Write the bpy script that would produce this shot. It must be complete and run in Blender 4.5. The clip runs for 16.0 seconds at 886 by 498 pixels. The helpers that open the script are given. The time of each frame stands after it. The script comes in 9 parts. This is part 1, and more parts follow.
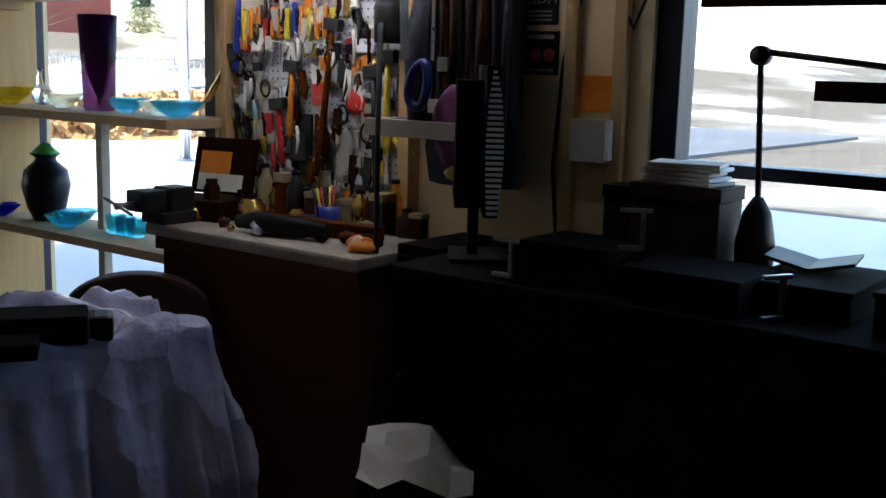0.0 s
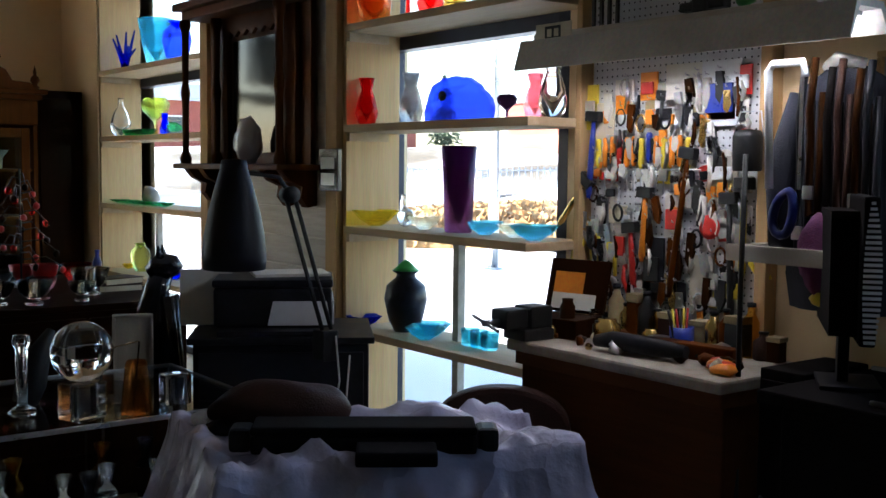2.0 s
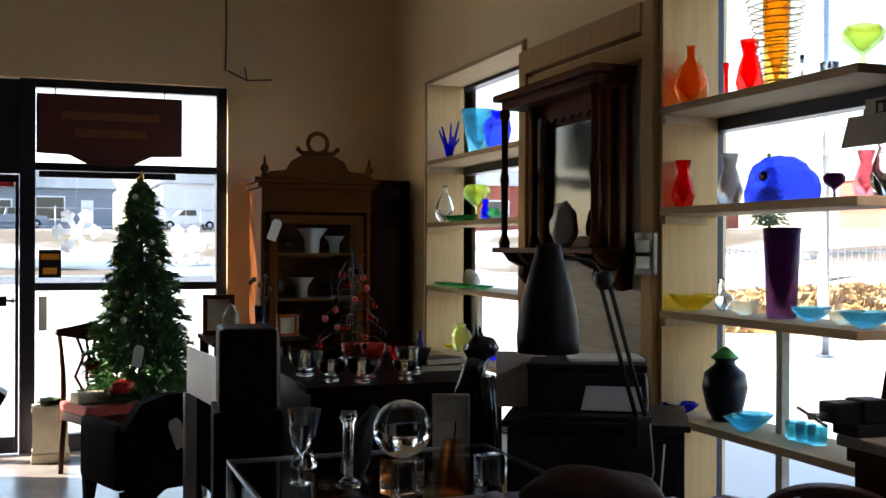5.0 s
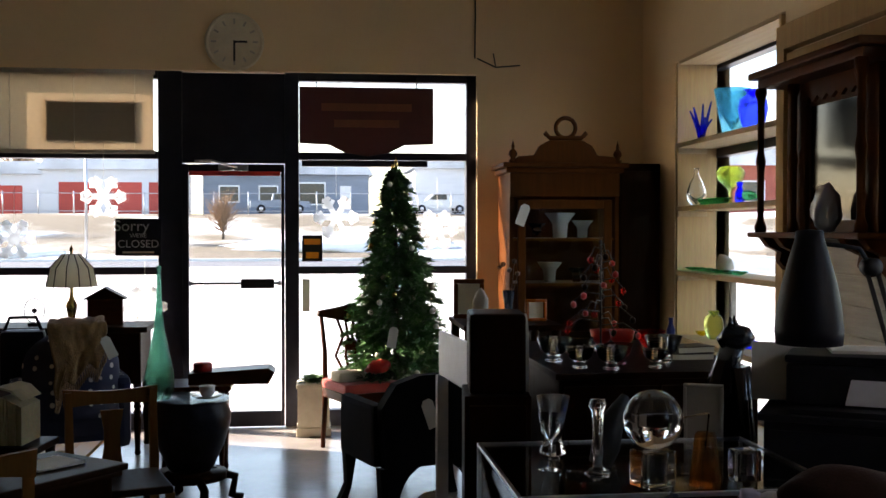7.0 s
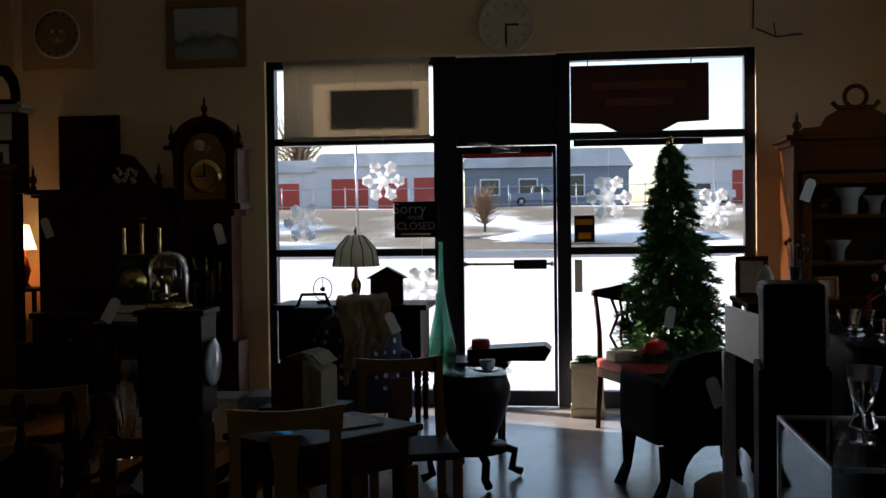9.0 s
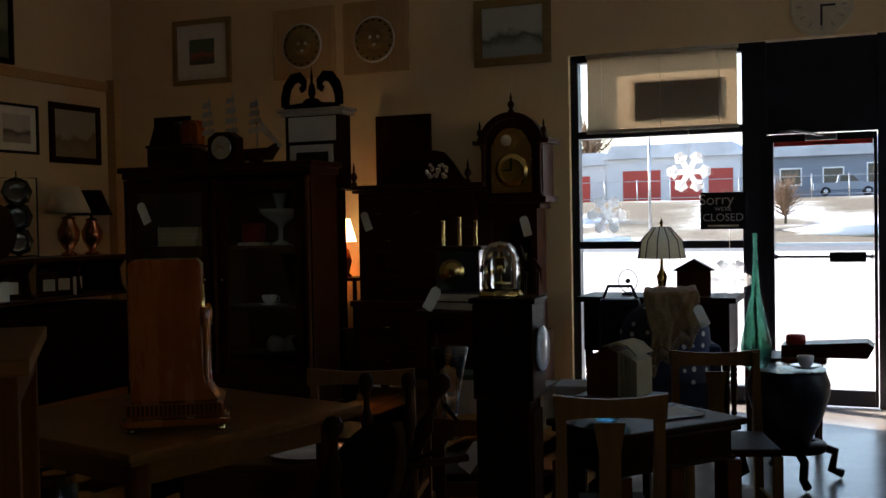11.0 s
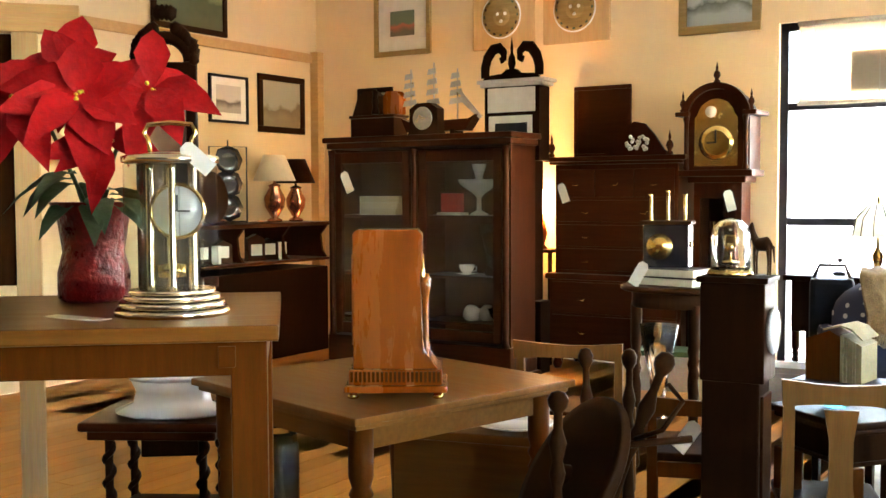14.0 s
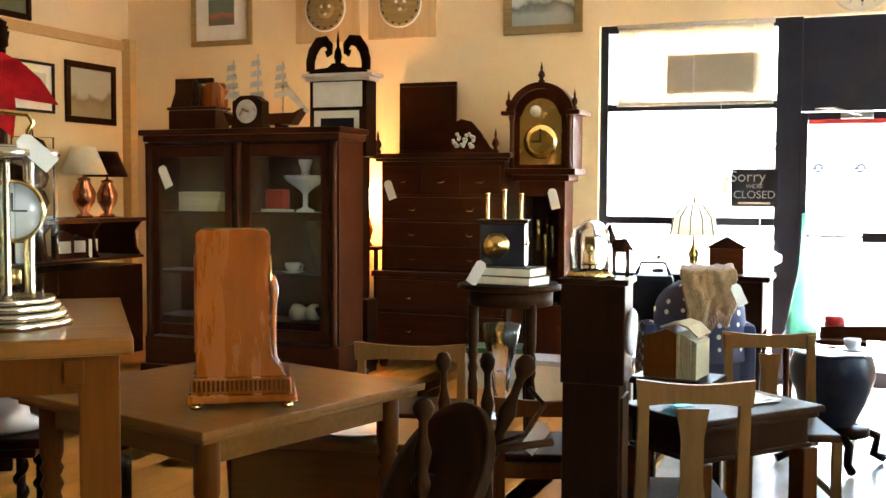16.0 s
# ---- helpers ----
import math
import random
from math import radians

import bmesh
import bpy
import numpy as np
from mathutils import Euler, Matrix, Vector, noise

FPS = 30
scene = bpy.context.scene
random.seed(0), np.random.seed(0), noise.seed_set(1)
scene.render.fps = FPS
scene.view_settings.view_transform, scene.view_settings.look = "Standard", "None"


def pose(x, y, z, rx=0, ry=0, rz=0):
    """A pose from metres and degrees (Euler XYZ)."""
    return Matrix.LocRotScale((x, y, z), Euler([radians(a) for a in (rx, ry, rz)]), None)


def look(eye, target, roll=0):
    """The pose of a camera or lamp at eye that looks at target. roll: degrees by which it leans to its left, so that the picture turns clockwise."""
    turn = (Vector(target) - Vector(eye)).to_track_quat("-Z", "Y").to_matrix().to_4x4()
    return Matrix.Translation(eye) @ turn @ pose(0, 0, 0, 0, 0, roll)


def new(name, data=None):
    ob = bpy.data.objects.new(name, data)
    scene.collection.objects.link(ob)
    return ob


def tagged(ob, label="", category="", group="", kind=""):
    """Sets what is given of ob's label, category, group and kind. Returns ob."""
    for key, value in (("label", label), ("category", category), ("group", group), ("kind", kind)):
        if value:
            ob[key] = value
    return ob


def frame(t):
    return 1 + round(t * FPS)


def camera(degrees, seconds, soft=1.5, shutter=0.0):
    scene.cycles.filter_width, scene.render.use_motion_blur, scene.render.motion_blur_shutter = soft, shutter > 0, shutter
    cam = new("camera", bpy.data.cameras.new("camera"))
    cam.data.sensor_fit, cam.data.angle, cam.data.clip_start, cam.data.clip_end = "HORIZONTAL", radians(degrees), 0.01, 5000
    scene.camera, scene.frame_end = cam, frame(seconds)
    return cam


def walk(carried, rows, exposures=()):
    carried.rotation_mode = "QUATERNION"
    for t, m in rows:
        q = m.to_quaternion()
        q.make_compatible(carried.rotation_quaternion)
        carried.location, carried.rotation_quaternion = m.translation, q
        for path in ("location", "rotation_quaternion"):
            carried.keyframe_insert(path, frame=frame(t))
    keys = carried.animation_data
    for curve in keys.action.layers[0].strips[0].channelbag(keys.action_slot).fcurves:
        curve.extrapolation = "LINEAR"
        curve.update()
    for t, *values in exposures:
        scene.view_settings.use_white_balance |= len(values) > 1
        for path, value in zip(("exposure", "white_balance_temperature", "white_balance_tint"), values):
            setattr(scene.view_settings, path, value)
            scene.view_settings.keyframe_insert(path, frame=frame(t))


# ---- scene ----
cam = camera(45.0, 16.0)
PATH = [
    (0, (0.938, -0.698, 1.485), (2.499, 0.506, 1.148), 1.6),
    (0.5, (0.853, -0.687, 1.524), (2.243, 0.717, 1.213), 0.2),
    (1, (0.76, -0.66, 1.553), (2.095, 0.805, 1.286), 0.2),
    (1.5, (0.682, -0.658, 1.543), (1.931, 0.891, 1.343), 0.4),
    (2, (0.664, -0.658, 1.552), (1.858, 0.939, 1.4), 0.6),
    (2.5, (0.615, -0.658, 1.551), (1.768, 0.973, 1.451), -0.2),
    (3, (0.602, -0.658, 1.559), (1.73, 0.992, 1.498), -0.1),
    (3.5, (0.646, -0.657, 1.558), (1.695, 1.045, 1.516), 1.3),
    (4, (0.691, -0.652, 1.56), (1.587, 1.136, 1.543), 0.8),
    (4.2, (0.685, -0.652, 1.554), (1.533, 1.159, 1.543), 0.7),
    (6.3, (0.68, -0.674, 1.566), (1.058, 1.29, 1.543), -0.3),
    (6.5, (0.681, -0.66, 1.566), (1.006, 1.313, 1.536), -0.2),
    (7, (0.68, -0.649, 1.573), (0.911, 1.337, 1.537), 0.0),
    (7.5, (0.641, -0.653, 1.564), (0.785, 1.341, 1.523), -0.3),
    (8, (0.576, -0.639, 1.505), (0.61, 1.36, 1.459), -0.4),
    (8.5, (0.565, -0.627, 1.485), (0.468, 1.37, 1.445), -0.3),
    (9, (0.571, -0.614, 1.473), (0.322, 1.37, 1.427), -0.7),
    (9.5, (0.566, -0.598, 1.488), (0.174, 1.363, 1.44), -0.5),
    (10, (0.523, -0.6, 1.47), (-0.009, 1.327, 1.415), -0.1),
    (10.2, (0.513, -0.624, 1.469), (-0.072, 1.288, 1.416), -0.3),
    (12.3, (0.388, -0.734, 1.475), (-0.593, 1.007, 1.391), -0.5),
    (12.5, (0.37, -0.74, 1.478), (-0.636, 0.986, 1.387), -0.2),
    (13, (0.358, -0.76, 1.486), (-0.705, 0.932, 1.398), -0.3),
    (13.5, (0.351, -0.758, 1.48), (-0.73, 0.922, 1.379), -0.4),
    (14, (0.346, -0.746, 1.481), (-0.719, 0.944, 1.378), -0.2),
    (14.5, (0.346, -0.731, 1.486), (-0.677, 0.985, 1.395), 0.4),
    (15, (0.317, -0.691, 1.505), (-0.571, 1.099, 1.414), 1.0),
    (15.5, (0.237, -0.696, 1.501), (-0.523, 1.152, 1.411), 0.9),
    (16, (0.151, -0.699, 1.494), (-0.595, 1.153, 1.382), 0.3),
]
EXPOSURES = [(0, 2.2, 6100, 15), (1, 2.45, 6000, 15), (2, 2.6, 6100, 15), (3.3, 2.5, 6200, 15), (4.2, 2.35, 6500, 17), (7, 2.3, 7100, 22), (8, 1.6, 7000, 22), (9, 1.15, 6500, 20), (10.2, 1.15, 6500, 20),
             (12.3, 4.4, 7100, 16), (13, 5.4, 7200, 17), (14, 6.2, 7200, 17), (14.5, 6.4, 7200, 17), (15.2, 6.35, 7150, 17), (16, 5.95, 7150, 17)]
walk(cam, [(t, look(eye, target, roll)) for t, eye, target, roll in PATH], EXPOSURES)

# ---- sky and sun
world = bpy.data.worlds.new("winter_sky")
scene.world = world
world.use_nodes = True
sky = world.node_tree.nodes.new("ShaderNodeTexSky")
sky.sky_type = "NISHITA"
sky.sun_disc = False
SUN = Vector((-0.86, 0.36, 0.40)).normalized()      # towards the sun
sky.sun_elevation = math.asin(SUN.z)
sky.sun_rotation = math.atan2(SUN.x, SUN.y)
world.node_tree.links.new(sky.outputs[0], world.node_tree.nodes["Background"].inputs[0])
world.node_tree.nodes["Background"].inputs[1].default_value = 0.15
sun_data = bpy.data.lights.new("sun", "SUN")
sun_data.energy, sun_data.angle, sun_data.color = 5.0, radians(0.5), (1.0, 0.93, 0.82)
sun = new("sun", sun_data)
sun.matrix_basis = look(SUN * 50, (0, 0, 0))

# ---- builders
def cube(bm, x0, x1, y0, y1, z0, z1, bev=0.0):
    r = bmesh.ops.create_cube(bm, size=1)
    vs = r["verts"]
    for v in vs:
        v.co = Vector(((x0 + x1) / 2 + v.co.x * (x1 - x0), (y0 + y1) / 2 + v.co.y * (y1 - y0), (z0 + z1) / 2 + v.co.z * (z1 - z0)))
    if bev > 0:
        es = list({e for v in vs for e in v.link_edges})
        bmesh.ops.bevel(bm, geom=es, offset=bev, segments=2, profile=0.6, affect="EDGES")
    return bm


def bx(x0, x1, y0, y1, z0, z1, bev=0.0):
    return cube(bmesh.new(), x0, x1, y0, y1, z0, z1, bev)


def lathe(bm, prof, n=24, at=(0, 0, 0), turn=None):
    """Turn a profile of (radius, height) round the z axis."""
    rings = []
    m = Matrix.Translation(at) @ (turn if turn is not None else Matrix.Identity(4))
    for r, z in prof:
        if r < 1e-5:
            rings.append([bm.verts.new(m @ Vector((0, 0, z)))])
        else:
            rings.append([bm.verts.new(m @ Vector((r * math.cos(2 * math.pi * i / n), r * math.sin(2 * math.pi * i / n), z))) for i in range(n)])
    for a, b in zip(rings, rings[1:]):
        for i in range(n):
            j = (i + 1) % n
            vs = [a[i % len(a)], a[j % len(a)], b[j % len(b)], b[i % len(b)]]
            vs = list(dict.fromkeys(vs))
            if len(vs) > 2:
                f = bm.faces.new(vs)
                f.smooth = True
    for ring in (rings[0], rings[-1]):
        if len(ring) > 2:
            bm.faces.new(ring if ring is rings[-1] else ring[::-1])
    return bm


def lat(prof, n=24, at=(0, 0, 0), turn=None):
    return lathe(bmesh.new(), prof, n, at, turn)


def tube(bm, pts, r, n=8, closed=False):
    pts = [Vector(p) for p in pts]
    k = len(pts)
    rs = r if isinstance(r, (list, tuple)) else [r] * k
    rings = []
    prev = None
    for i, p in enumerate(pts):
        a = pts[(i - 1) % k] if (i > 0 or closed) else p
        b = pts[(i + 1) % k] if (i < k - 1 or closed) else p
        d = (b - a).normalized()
        up = prev if prev is not None else (Vector((0, 0, 1)) if abs(d.z) < 0.9 else Vector((1, 0, 0)))
        u = (up - d * up.dot(d)).normalized()
        prev = u
        w = d.cross(u)
        rings.append([bm.verts.new(p + (u * math.cos(2 * math.pi * j / n) + w * math.sin(2 * math.pi * j / n)) * rs[i]) for j in range(n)])
    pairs = list(zip(rings, rings[1:])) + ([(rings[-1], rings[0])] if closed else [])
    for a, b in pairs:
        for j in range(n):
            f = bm.faces.new((a[j], a[(j + 1) % n], b[(j + 1) % n], b[j]))
            f.smooth = True
    if not closed:
        bm.faces.new(rings[0][::-1])
        bm.faces.new(rings[-1])
    return bm


def tub(pts, r, n=8, closed=False):
    return tube(bmesh.new(), pts, r, n, closed)


def plate(bm, pts, y0, y1):
    """An outline in x and z, from y0 to y1."""
    a = [bm.verts.new((x, y0, z)) for x, z in pts]
    b = [bm.verts.new((x, y1, z)) for x, z in pts]
    k = len(pts)
    bm.faces.new(a)
    bm.faces.new(b[::-1])
    for i in range(k):
        j = (i + 1) % k
        bm.faces.new((a[j], a[i], b[i], b[j]))
    bmesh.ops.recalc_face_normals(bm, faces=bm.faces)
    return bm


def plat(pts, y0, y1):
    return plate(bmesh.new(), pts, y0, y1)


def disc_pts(cx, cz, r, n=24, a0=0.0, a1=360.0):
    return [(cx + r * math.cos(radians(a0 + (a1 - a0) * i / n)), cz + r * math.sin(radians(a0 + (a1 - a0) * i / n))) for i in range(n + (0 if a1 - a0 >= 360 else 1))]


def blob(r, sub=2, amp=0.15, freq=3.0, seed=0.0, scale=(1, 1, 1), at=(0, 0, 0)):
    bm = bmesh.new()
    bmesh.ops.create_icosphere(bm, subdivisions=sub, radius=r)
    for v in bm.verts:
        k = 1 + amp * noise.noise(v.co * freq / r * 0.5 + Vector((seed, seed * 2, 0)))
        v.co = Vector((v.co.x * k * scale[0] + at[0], v.co.y * k * scale[1] + at[1], v.co.z * k * scale[2] + at[2]))
    for f in bm.faces:
        f.smooth = True
    return bm


def moved(bm, m):
    bm.transform(m)
    return bm


def mesh_of(name, bm, material):
    me = bpy.data.meshes.new(name)
    bm.to_mesh(me)
    bm.free()
    if material is not None:
        me.materials.append(material)
    return me


def part(name, bm, material, parent, label=""):
    ob = new(name, mesh_of(name, bm, material))
    ob.parent = parent
    return tagged(ob, label) if label else ob


def thing(name, label, category, at=(0, 0, 0), rz=0.0, group=""):
    ob = new(name)
    ob.empty_display_size = 0.05
    ob.matrix_basis = pose(at[0], at[1], at[2], 0, 0, rz)
    return tagged(ob, label, category, group)


def solo(name, bm, material, label, category, at=(0, 0, 0), rz=0.0, group=""):
    ob = new(name, mesh_of(name, bm, material))
    ob.matrix_basis = pose(at[0], at[1], at[2], 0, 0, rz)
    return tagged(ob, label, category, group)


def structure(name, bm, material, label=""):
    return tagged(new(name, mesh_of(name, bm, material)), label, kind="structure")


# ---- materials
def nodes_of(name):
    m = bpy.data.materials.new(name)
    m.use_nodes = True
    return m, m.node_tree.nodes, m.node_tree.links, m.node_tree.nodes["Principled BSDF"]


def paint(name, c1, c2=None, rough=0.6, metal=0.0, scale=6.0, bump=0.1, fine=80.0, stretch=(1, 1, 1), sheen=0.0, coat=0.0, wear=0.25):
    """A surface with broad stains and fine grain; stretch draws the grain out."""
    m, ns, ln, b = nodes_of(name)
    c2 = c2 or tuple(x * 0.7 for x in c1)
    tc = ns.new("ShaderNodeTexCoord")
    mp = ns.new("ShaderNodeMapping")
    mp.inputs["Scale"].default_value = stretch
    ln.new(tc.outputs["Object"], mp.inputs[0])
    n1 = ns.new("ShaderNodeTexNoise")
    n1.inputs["Scale"].default_value = scale
    n1.inputs["Detail"].default_value = 6
    n1.inputs["Roughness"].default_value = 0.65
    n2 = ns.new("ShaderNodeTexNoise")
    n2.inputs["Scale"].default_value = fine
    n2.inputs["Detail"].default_value = 3
    for n in (n1, n2):
        ln.new(mp.outputs[0], n.inputs["Vector"])
    r = ns.new("ShaderNodeValToRGB")
    r.color_ramp.elements[0].position, r.color_ramp.elements[1].position = 0.32, 0.68
    r.color_ramp.elements[0].color, r.color_ramp.elements[1].color = (*c2, 1), (*c1, 1)
    ln.new(n1.outputs["Fac"], r.inputs[0])
    mx = ns.new("ShaderNodeMixRGB")
    mx.blend_type = "OVERLAY"
    mx.inputs[0].default_value = wear
    ln.new(r.outputs[0], mx.inputs[1])
    ln.new(n2.outputs["Color"], mx.inputs[2])
    hs = ns.new("ShaderNodeHueSaturation")
    oi = ns.new("ShaderNodeObjectInfo")
    mr = ns.new("ShaderNodeMapRange")
    mr.inputs["To Min"].default_value, mr.inputs["To Max"].default_value = 0.88, 1.12
    ln.new(oi.outputs["Random"], mr.inputs["Value"])
    ln.new(mr.outputs[0], hs.inputs["Value"])
    ln.new(mx.outputs[0], hs.inputs["Color"])
    ln.new(hs.outputs[0], b.inputs["Base Color"])
    rr = ns.new("ShaderNodeMapRange")
    rr.inputs["To Min"].default_value, rr.inputs["To Max"].default_value = max(rough - 0.12, 0.03), min(rough + 0.12, 1)
    ln.new(n1.outputs["Fac"], rr.inputs["Value"])
    ln.new(rr.outputs[0], b.inputs["Roughness"])
    b.inputs["Metallic"].default_value = metal
    b.inputs["Sheen Weight"].default_value = sheen
    b.inputs["Coat Weight"].default_value = coat
    b.inputs["Coat Roughness"].default_value = 0.12
    if bump:
        bp = ns.new("ShaderNodeBump")
        bp.inputs["Strength"].default_value = bump
        bp.inputs["Distance"].default_value = 0.01
        ln.new(n2.outputs["Fac"], bp.inputs["Height"])
        ln.new(bp.outputs[0], b.inputs["Normal"])
    return m


def wood(name, c1, c2, rough=0.4, axis="z", coat=0.2, scale=1.0, gloss=0.025):
    s = {"x": (0.6, 9, 9), "y": (9, 0.6, 9), "z": (9, 9, 0.6)}[axis]
    c2 = tuple(0.45 * p + 0.55 * q for p, q in zip(c1, c2))
    m = paint(name, c1, c2, rough + 0.06, 0, 4.5 * scale, 0.04, 34 * scale, s, 0, coat * 0.08, 0.18)
    m.node_tree.nodes["Principled BSDF"].inputs["Specular IOR Level"].default_value = gloss
    m.node_tree.nodes["Principled BSDF"].inputs["Specular Tint"].default_value = (1.0, 0.66, 0.36, 1)
    return m


def glass(name, col, rough=0.03, ior=1.45):
    m, ns, ln, b = nodes_of(name)
    b.inputs["Base Color"].default_value = (*col, 1)
    b.inputs["Transmission Weight"].default_value = 1
    b.inputs["IOR"].default_value = ior
    tc = ns.new("ShaderNodeTexCoord")
    n1 = ns.new("ShaderNodeTexNoise")
    n1.inputs["Scale"].default_value = 14
    ln.new(tc.outputs["Object"], n1.inputs["Vector"])
    rr = ns.new("ShaderNodeMapRange")
    rr.inputs["To Min"].default_value, rr.inputs["To Max"].default_value = rough * 0.5, rough * 1.8
    ln.new(n1.outputs["Fac"], rr.inputs["Value"])
    ln.new(rr.outputs[0], b.inputs["Roughness"])
    return m


def pane_glass(name, tint=(1, 1, 1)):
    m, ns, ln, b = nodes_of(name)
    ns.remove(b)
    tr = ns.new("ShaderNodeBsdfTransparent")
    tr.inputs[0].default_value = (*tint, 1)
    gl = ns.new("ShaderNodeBsdfGlossy")
    gl.inputs["Roughness"].default_value = 0.02
    lw = ns.new("ShaderNodeLayerWeight")
    pw = ns.new("ShaderNodeMath")
    pw.operation = "POWER"
    pw.inputs[1].default_value = 4.0
    ln.new(lw.outputs["Facing"], pw.inputs[0])
    fr = ns.new("ShaderNodeMath")
    fr.operation = "MULTIPLY_ADD"
    fr.inputs[1].default_value, fr.inputs[2].default_value = 0.4, 0.025
    ln.new(pw.outputs[0], fr.inputs[0])
    mx = ns.new("ShaderNodeMixShader")
    ln.new(fr.outputs[0], mx.inputs[0])
    ln.new(tr.outputs[0], mx.inputs[1])
    ln.new(gl.outputs[0], mx.inputs[2])
    ln.new(mx.outputs[0], ns["Material Output"].inputs[0])
    return m


def glow(name, col, power):
    m, ns, ln, b = nodes_of(name)
    b.inputs["Base Color"].default_value = (*col, 1)
    b.inputs["Emission Color"].default_value = (*col, 1)
    b.inputs["Emission Strength"].default_value = power
    return m


M = {}
M["wall"] = paint("cream_paint", (0.80, 0.61, 0.355), (0.75, 0.56, 0.31), 0.75, scale=1.2, bump=0.12, fine=120, wear=0.06)
M["wall_grey"] = paint("grey_paint", (0.50, 0.46, 0.38), (0.42, 0.38, 0.31), 0.75, scale=1.5, bump=0.12, fine=120, wear=0.1)
M["ceiling"] = paint("ceiling_paint", (0.7, 0.66, 0.58), (0.64, 0.6, 0.52), 0.8, scale=1, wear=0.06)
M["floor"] = paint("polished_concrete", (0.36, 0.34, 0.31), (0.24, 0.22, 0.2), 0.22, scale=1.8, bump=0.04, fine=60, wear=0.2)
M["plankfloor"] = wood("floor_board_wood", (0.46, 0.20, 0.045), (0.30, 0.12, 0.025), 0.3, "y", 0.3)
M["bronze"] = paint("dark_anodised_aluminium", (0.035, 0.035, 0.05), (0.02, 0.02, 0.03), 0.4, 0.6, scale=4, bump=0.03)
M["pane"] = pane_glass("window_glass", (0.94, 0.97, 0.96))
M["case_pane"] = pane_glass("cabinet_glass", (0.85, 0.87, 0.86))
M["pine"] = wood("pine", (0.60, 0.40, 0.20), (0.45, 0.27, 0.12), 0.55, "z", 0.05, 0.7)
M["pine_y"] = wood("pine_shelf", (0.62, 0.46, 0.28), (0.48, 0.32, 0.17), 0.55, "y", 0.05, 0.7)
M["pine_x"] = wood("pine_trim", (0.58, 0.36, 0.16), (0.44, 0.25, 0.1), 0.5, "x", 0.05, 0.7)
M["whitewash"] = paint("whitewashed_pine", (0.62, 0.58, 0.5), (0.45, 0.40, 0.32), 0.7, scale=3, stretch=(8, 0.7, 8), bump=0.15)
M["mahogany"] = wood("mahogany", (0.045, 0.0105, 0.0032), (0.019, 0.004, 0.0016), 0.28, "z", 0.4, 1.0, 0.06)
M["mahogany_x"] = wood("mahogany_flat", (0.05, 0.0125, 0.0035), (0.021, 0.005, 0.0018), 0.28, "x", 0.4, 1.0, 0.06)
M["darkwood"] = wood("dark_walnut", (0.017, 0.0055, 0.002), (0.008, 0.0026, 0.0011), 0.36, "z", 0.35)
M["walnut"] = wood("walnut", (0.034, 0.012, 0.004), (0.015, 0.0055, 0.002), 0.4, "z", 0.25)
M["oak"] = wood("golden_oak", (0.095, 0.024, 0.0025), (0.05, 0.0125, 0.0015), 0.42, "z", 0.25, 1.0, 0.08)
# paler copy of golden_oak: the window sheen on tops is in the colour
M["oak_x"] = wood("golden_oak_sheen", (0.18, 0.068, 0.013), (0.10, 0.036, 0.007), 0.3, "x", 0.3, 1.0, 0.2)
M["cherry"] = paint("cherry_veneer", (0.34, 0.078, 0.004), (0.21, 0.043, 0.002), 0.26, 0, 1.6, 0.0, 30, (6, 6, 1.0), 0, 0.3, 0.08)
M["armoire"] = wood("armoire_walnut", (0.10, 0.032, 0.008), (0.05, 0.015, 0.004), 0.36, "z", 0.3)
M["light_oak"] = wood("light_oak", (0.20, 0.085, 0.024), (0.11, 0.045, 0.012), 0.4, "z", 0.2)
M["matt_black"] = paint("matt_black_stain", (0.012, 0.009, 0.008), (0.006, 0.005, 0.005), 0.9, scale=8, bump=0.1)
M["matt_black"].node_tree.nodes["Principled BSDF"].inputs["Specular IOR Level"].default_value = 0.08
M["benchwood"] = wood("bench_plywood", (0.13, 0.05, 0.018), (0.07, 0.026, 0.009), 0.5, "y", 0.1)
M["brass"] = paint("brass", (0.78, 0.55, 0.2), (0.6, 0.4, 0.13), 0.25, 1.0, scale=8, bump=0.02)
M["gold"] = paint("polished_brass", (0.95, 0.72, 0.3), (0.85, 0.6, 0.2), 0.1, 1.0, scale=8, bump=0.0)
M["silver_gilt"] = paint("silver_gilt", (0.95, 0.88, 0.72), (0.85, 0.75, 0.55), 0.12, 1.0, scale=8, bump=0.0)
M["steel"] = paint("steel", (0.55, 0.56, 0.58), (0.4, 0.41, 0.43), 0.3, 1.0, scale=10, bump=0.03)
M["iron"] = paint("black_iron", (0.03, 0.03, 0.03), (0.015, 0.015, 0.015), 0.5, 0.4, scale=10, bump=0.1)
M["black"] = paint("black_plastic", (0.02, 0.02, 0.024), (0.012, 0.012, 0.014), 0.4, scale=10, bump=0.04)
M["black"].node_tree.nodes["Principled BSDF"].inputs["Specular IOR Level"].default_value = 0.12
M["gloss_black"] = paint("black_lacquer", (0.015, 0.015, 0.02), (0.01, 0.01, 0.012), 0.15, scale=6, bump=0.0, coat=0.4)
M["white"] = paint("white_plastic", (0.75, 0.76, 0.78), (0.66, 0.66, 0.68), 0.45, scale=8, bump=0.02, wear=0.05)
M["porcelain"] = paint("white_porcelain", (0.8, 0.8, 0.8), (0.74, 0.74, 0.75), 0.12, scale=5, bump=0, coat=0.5, wear=0.05)
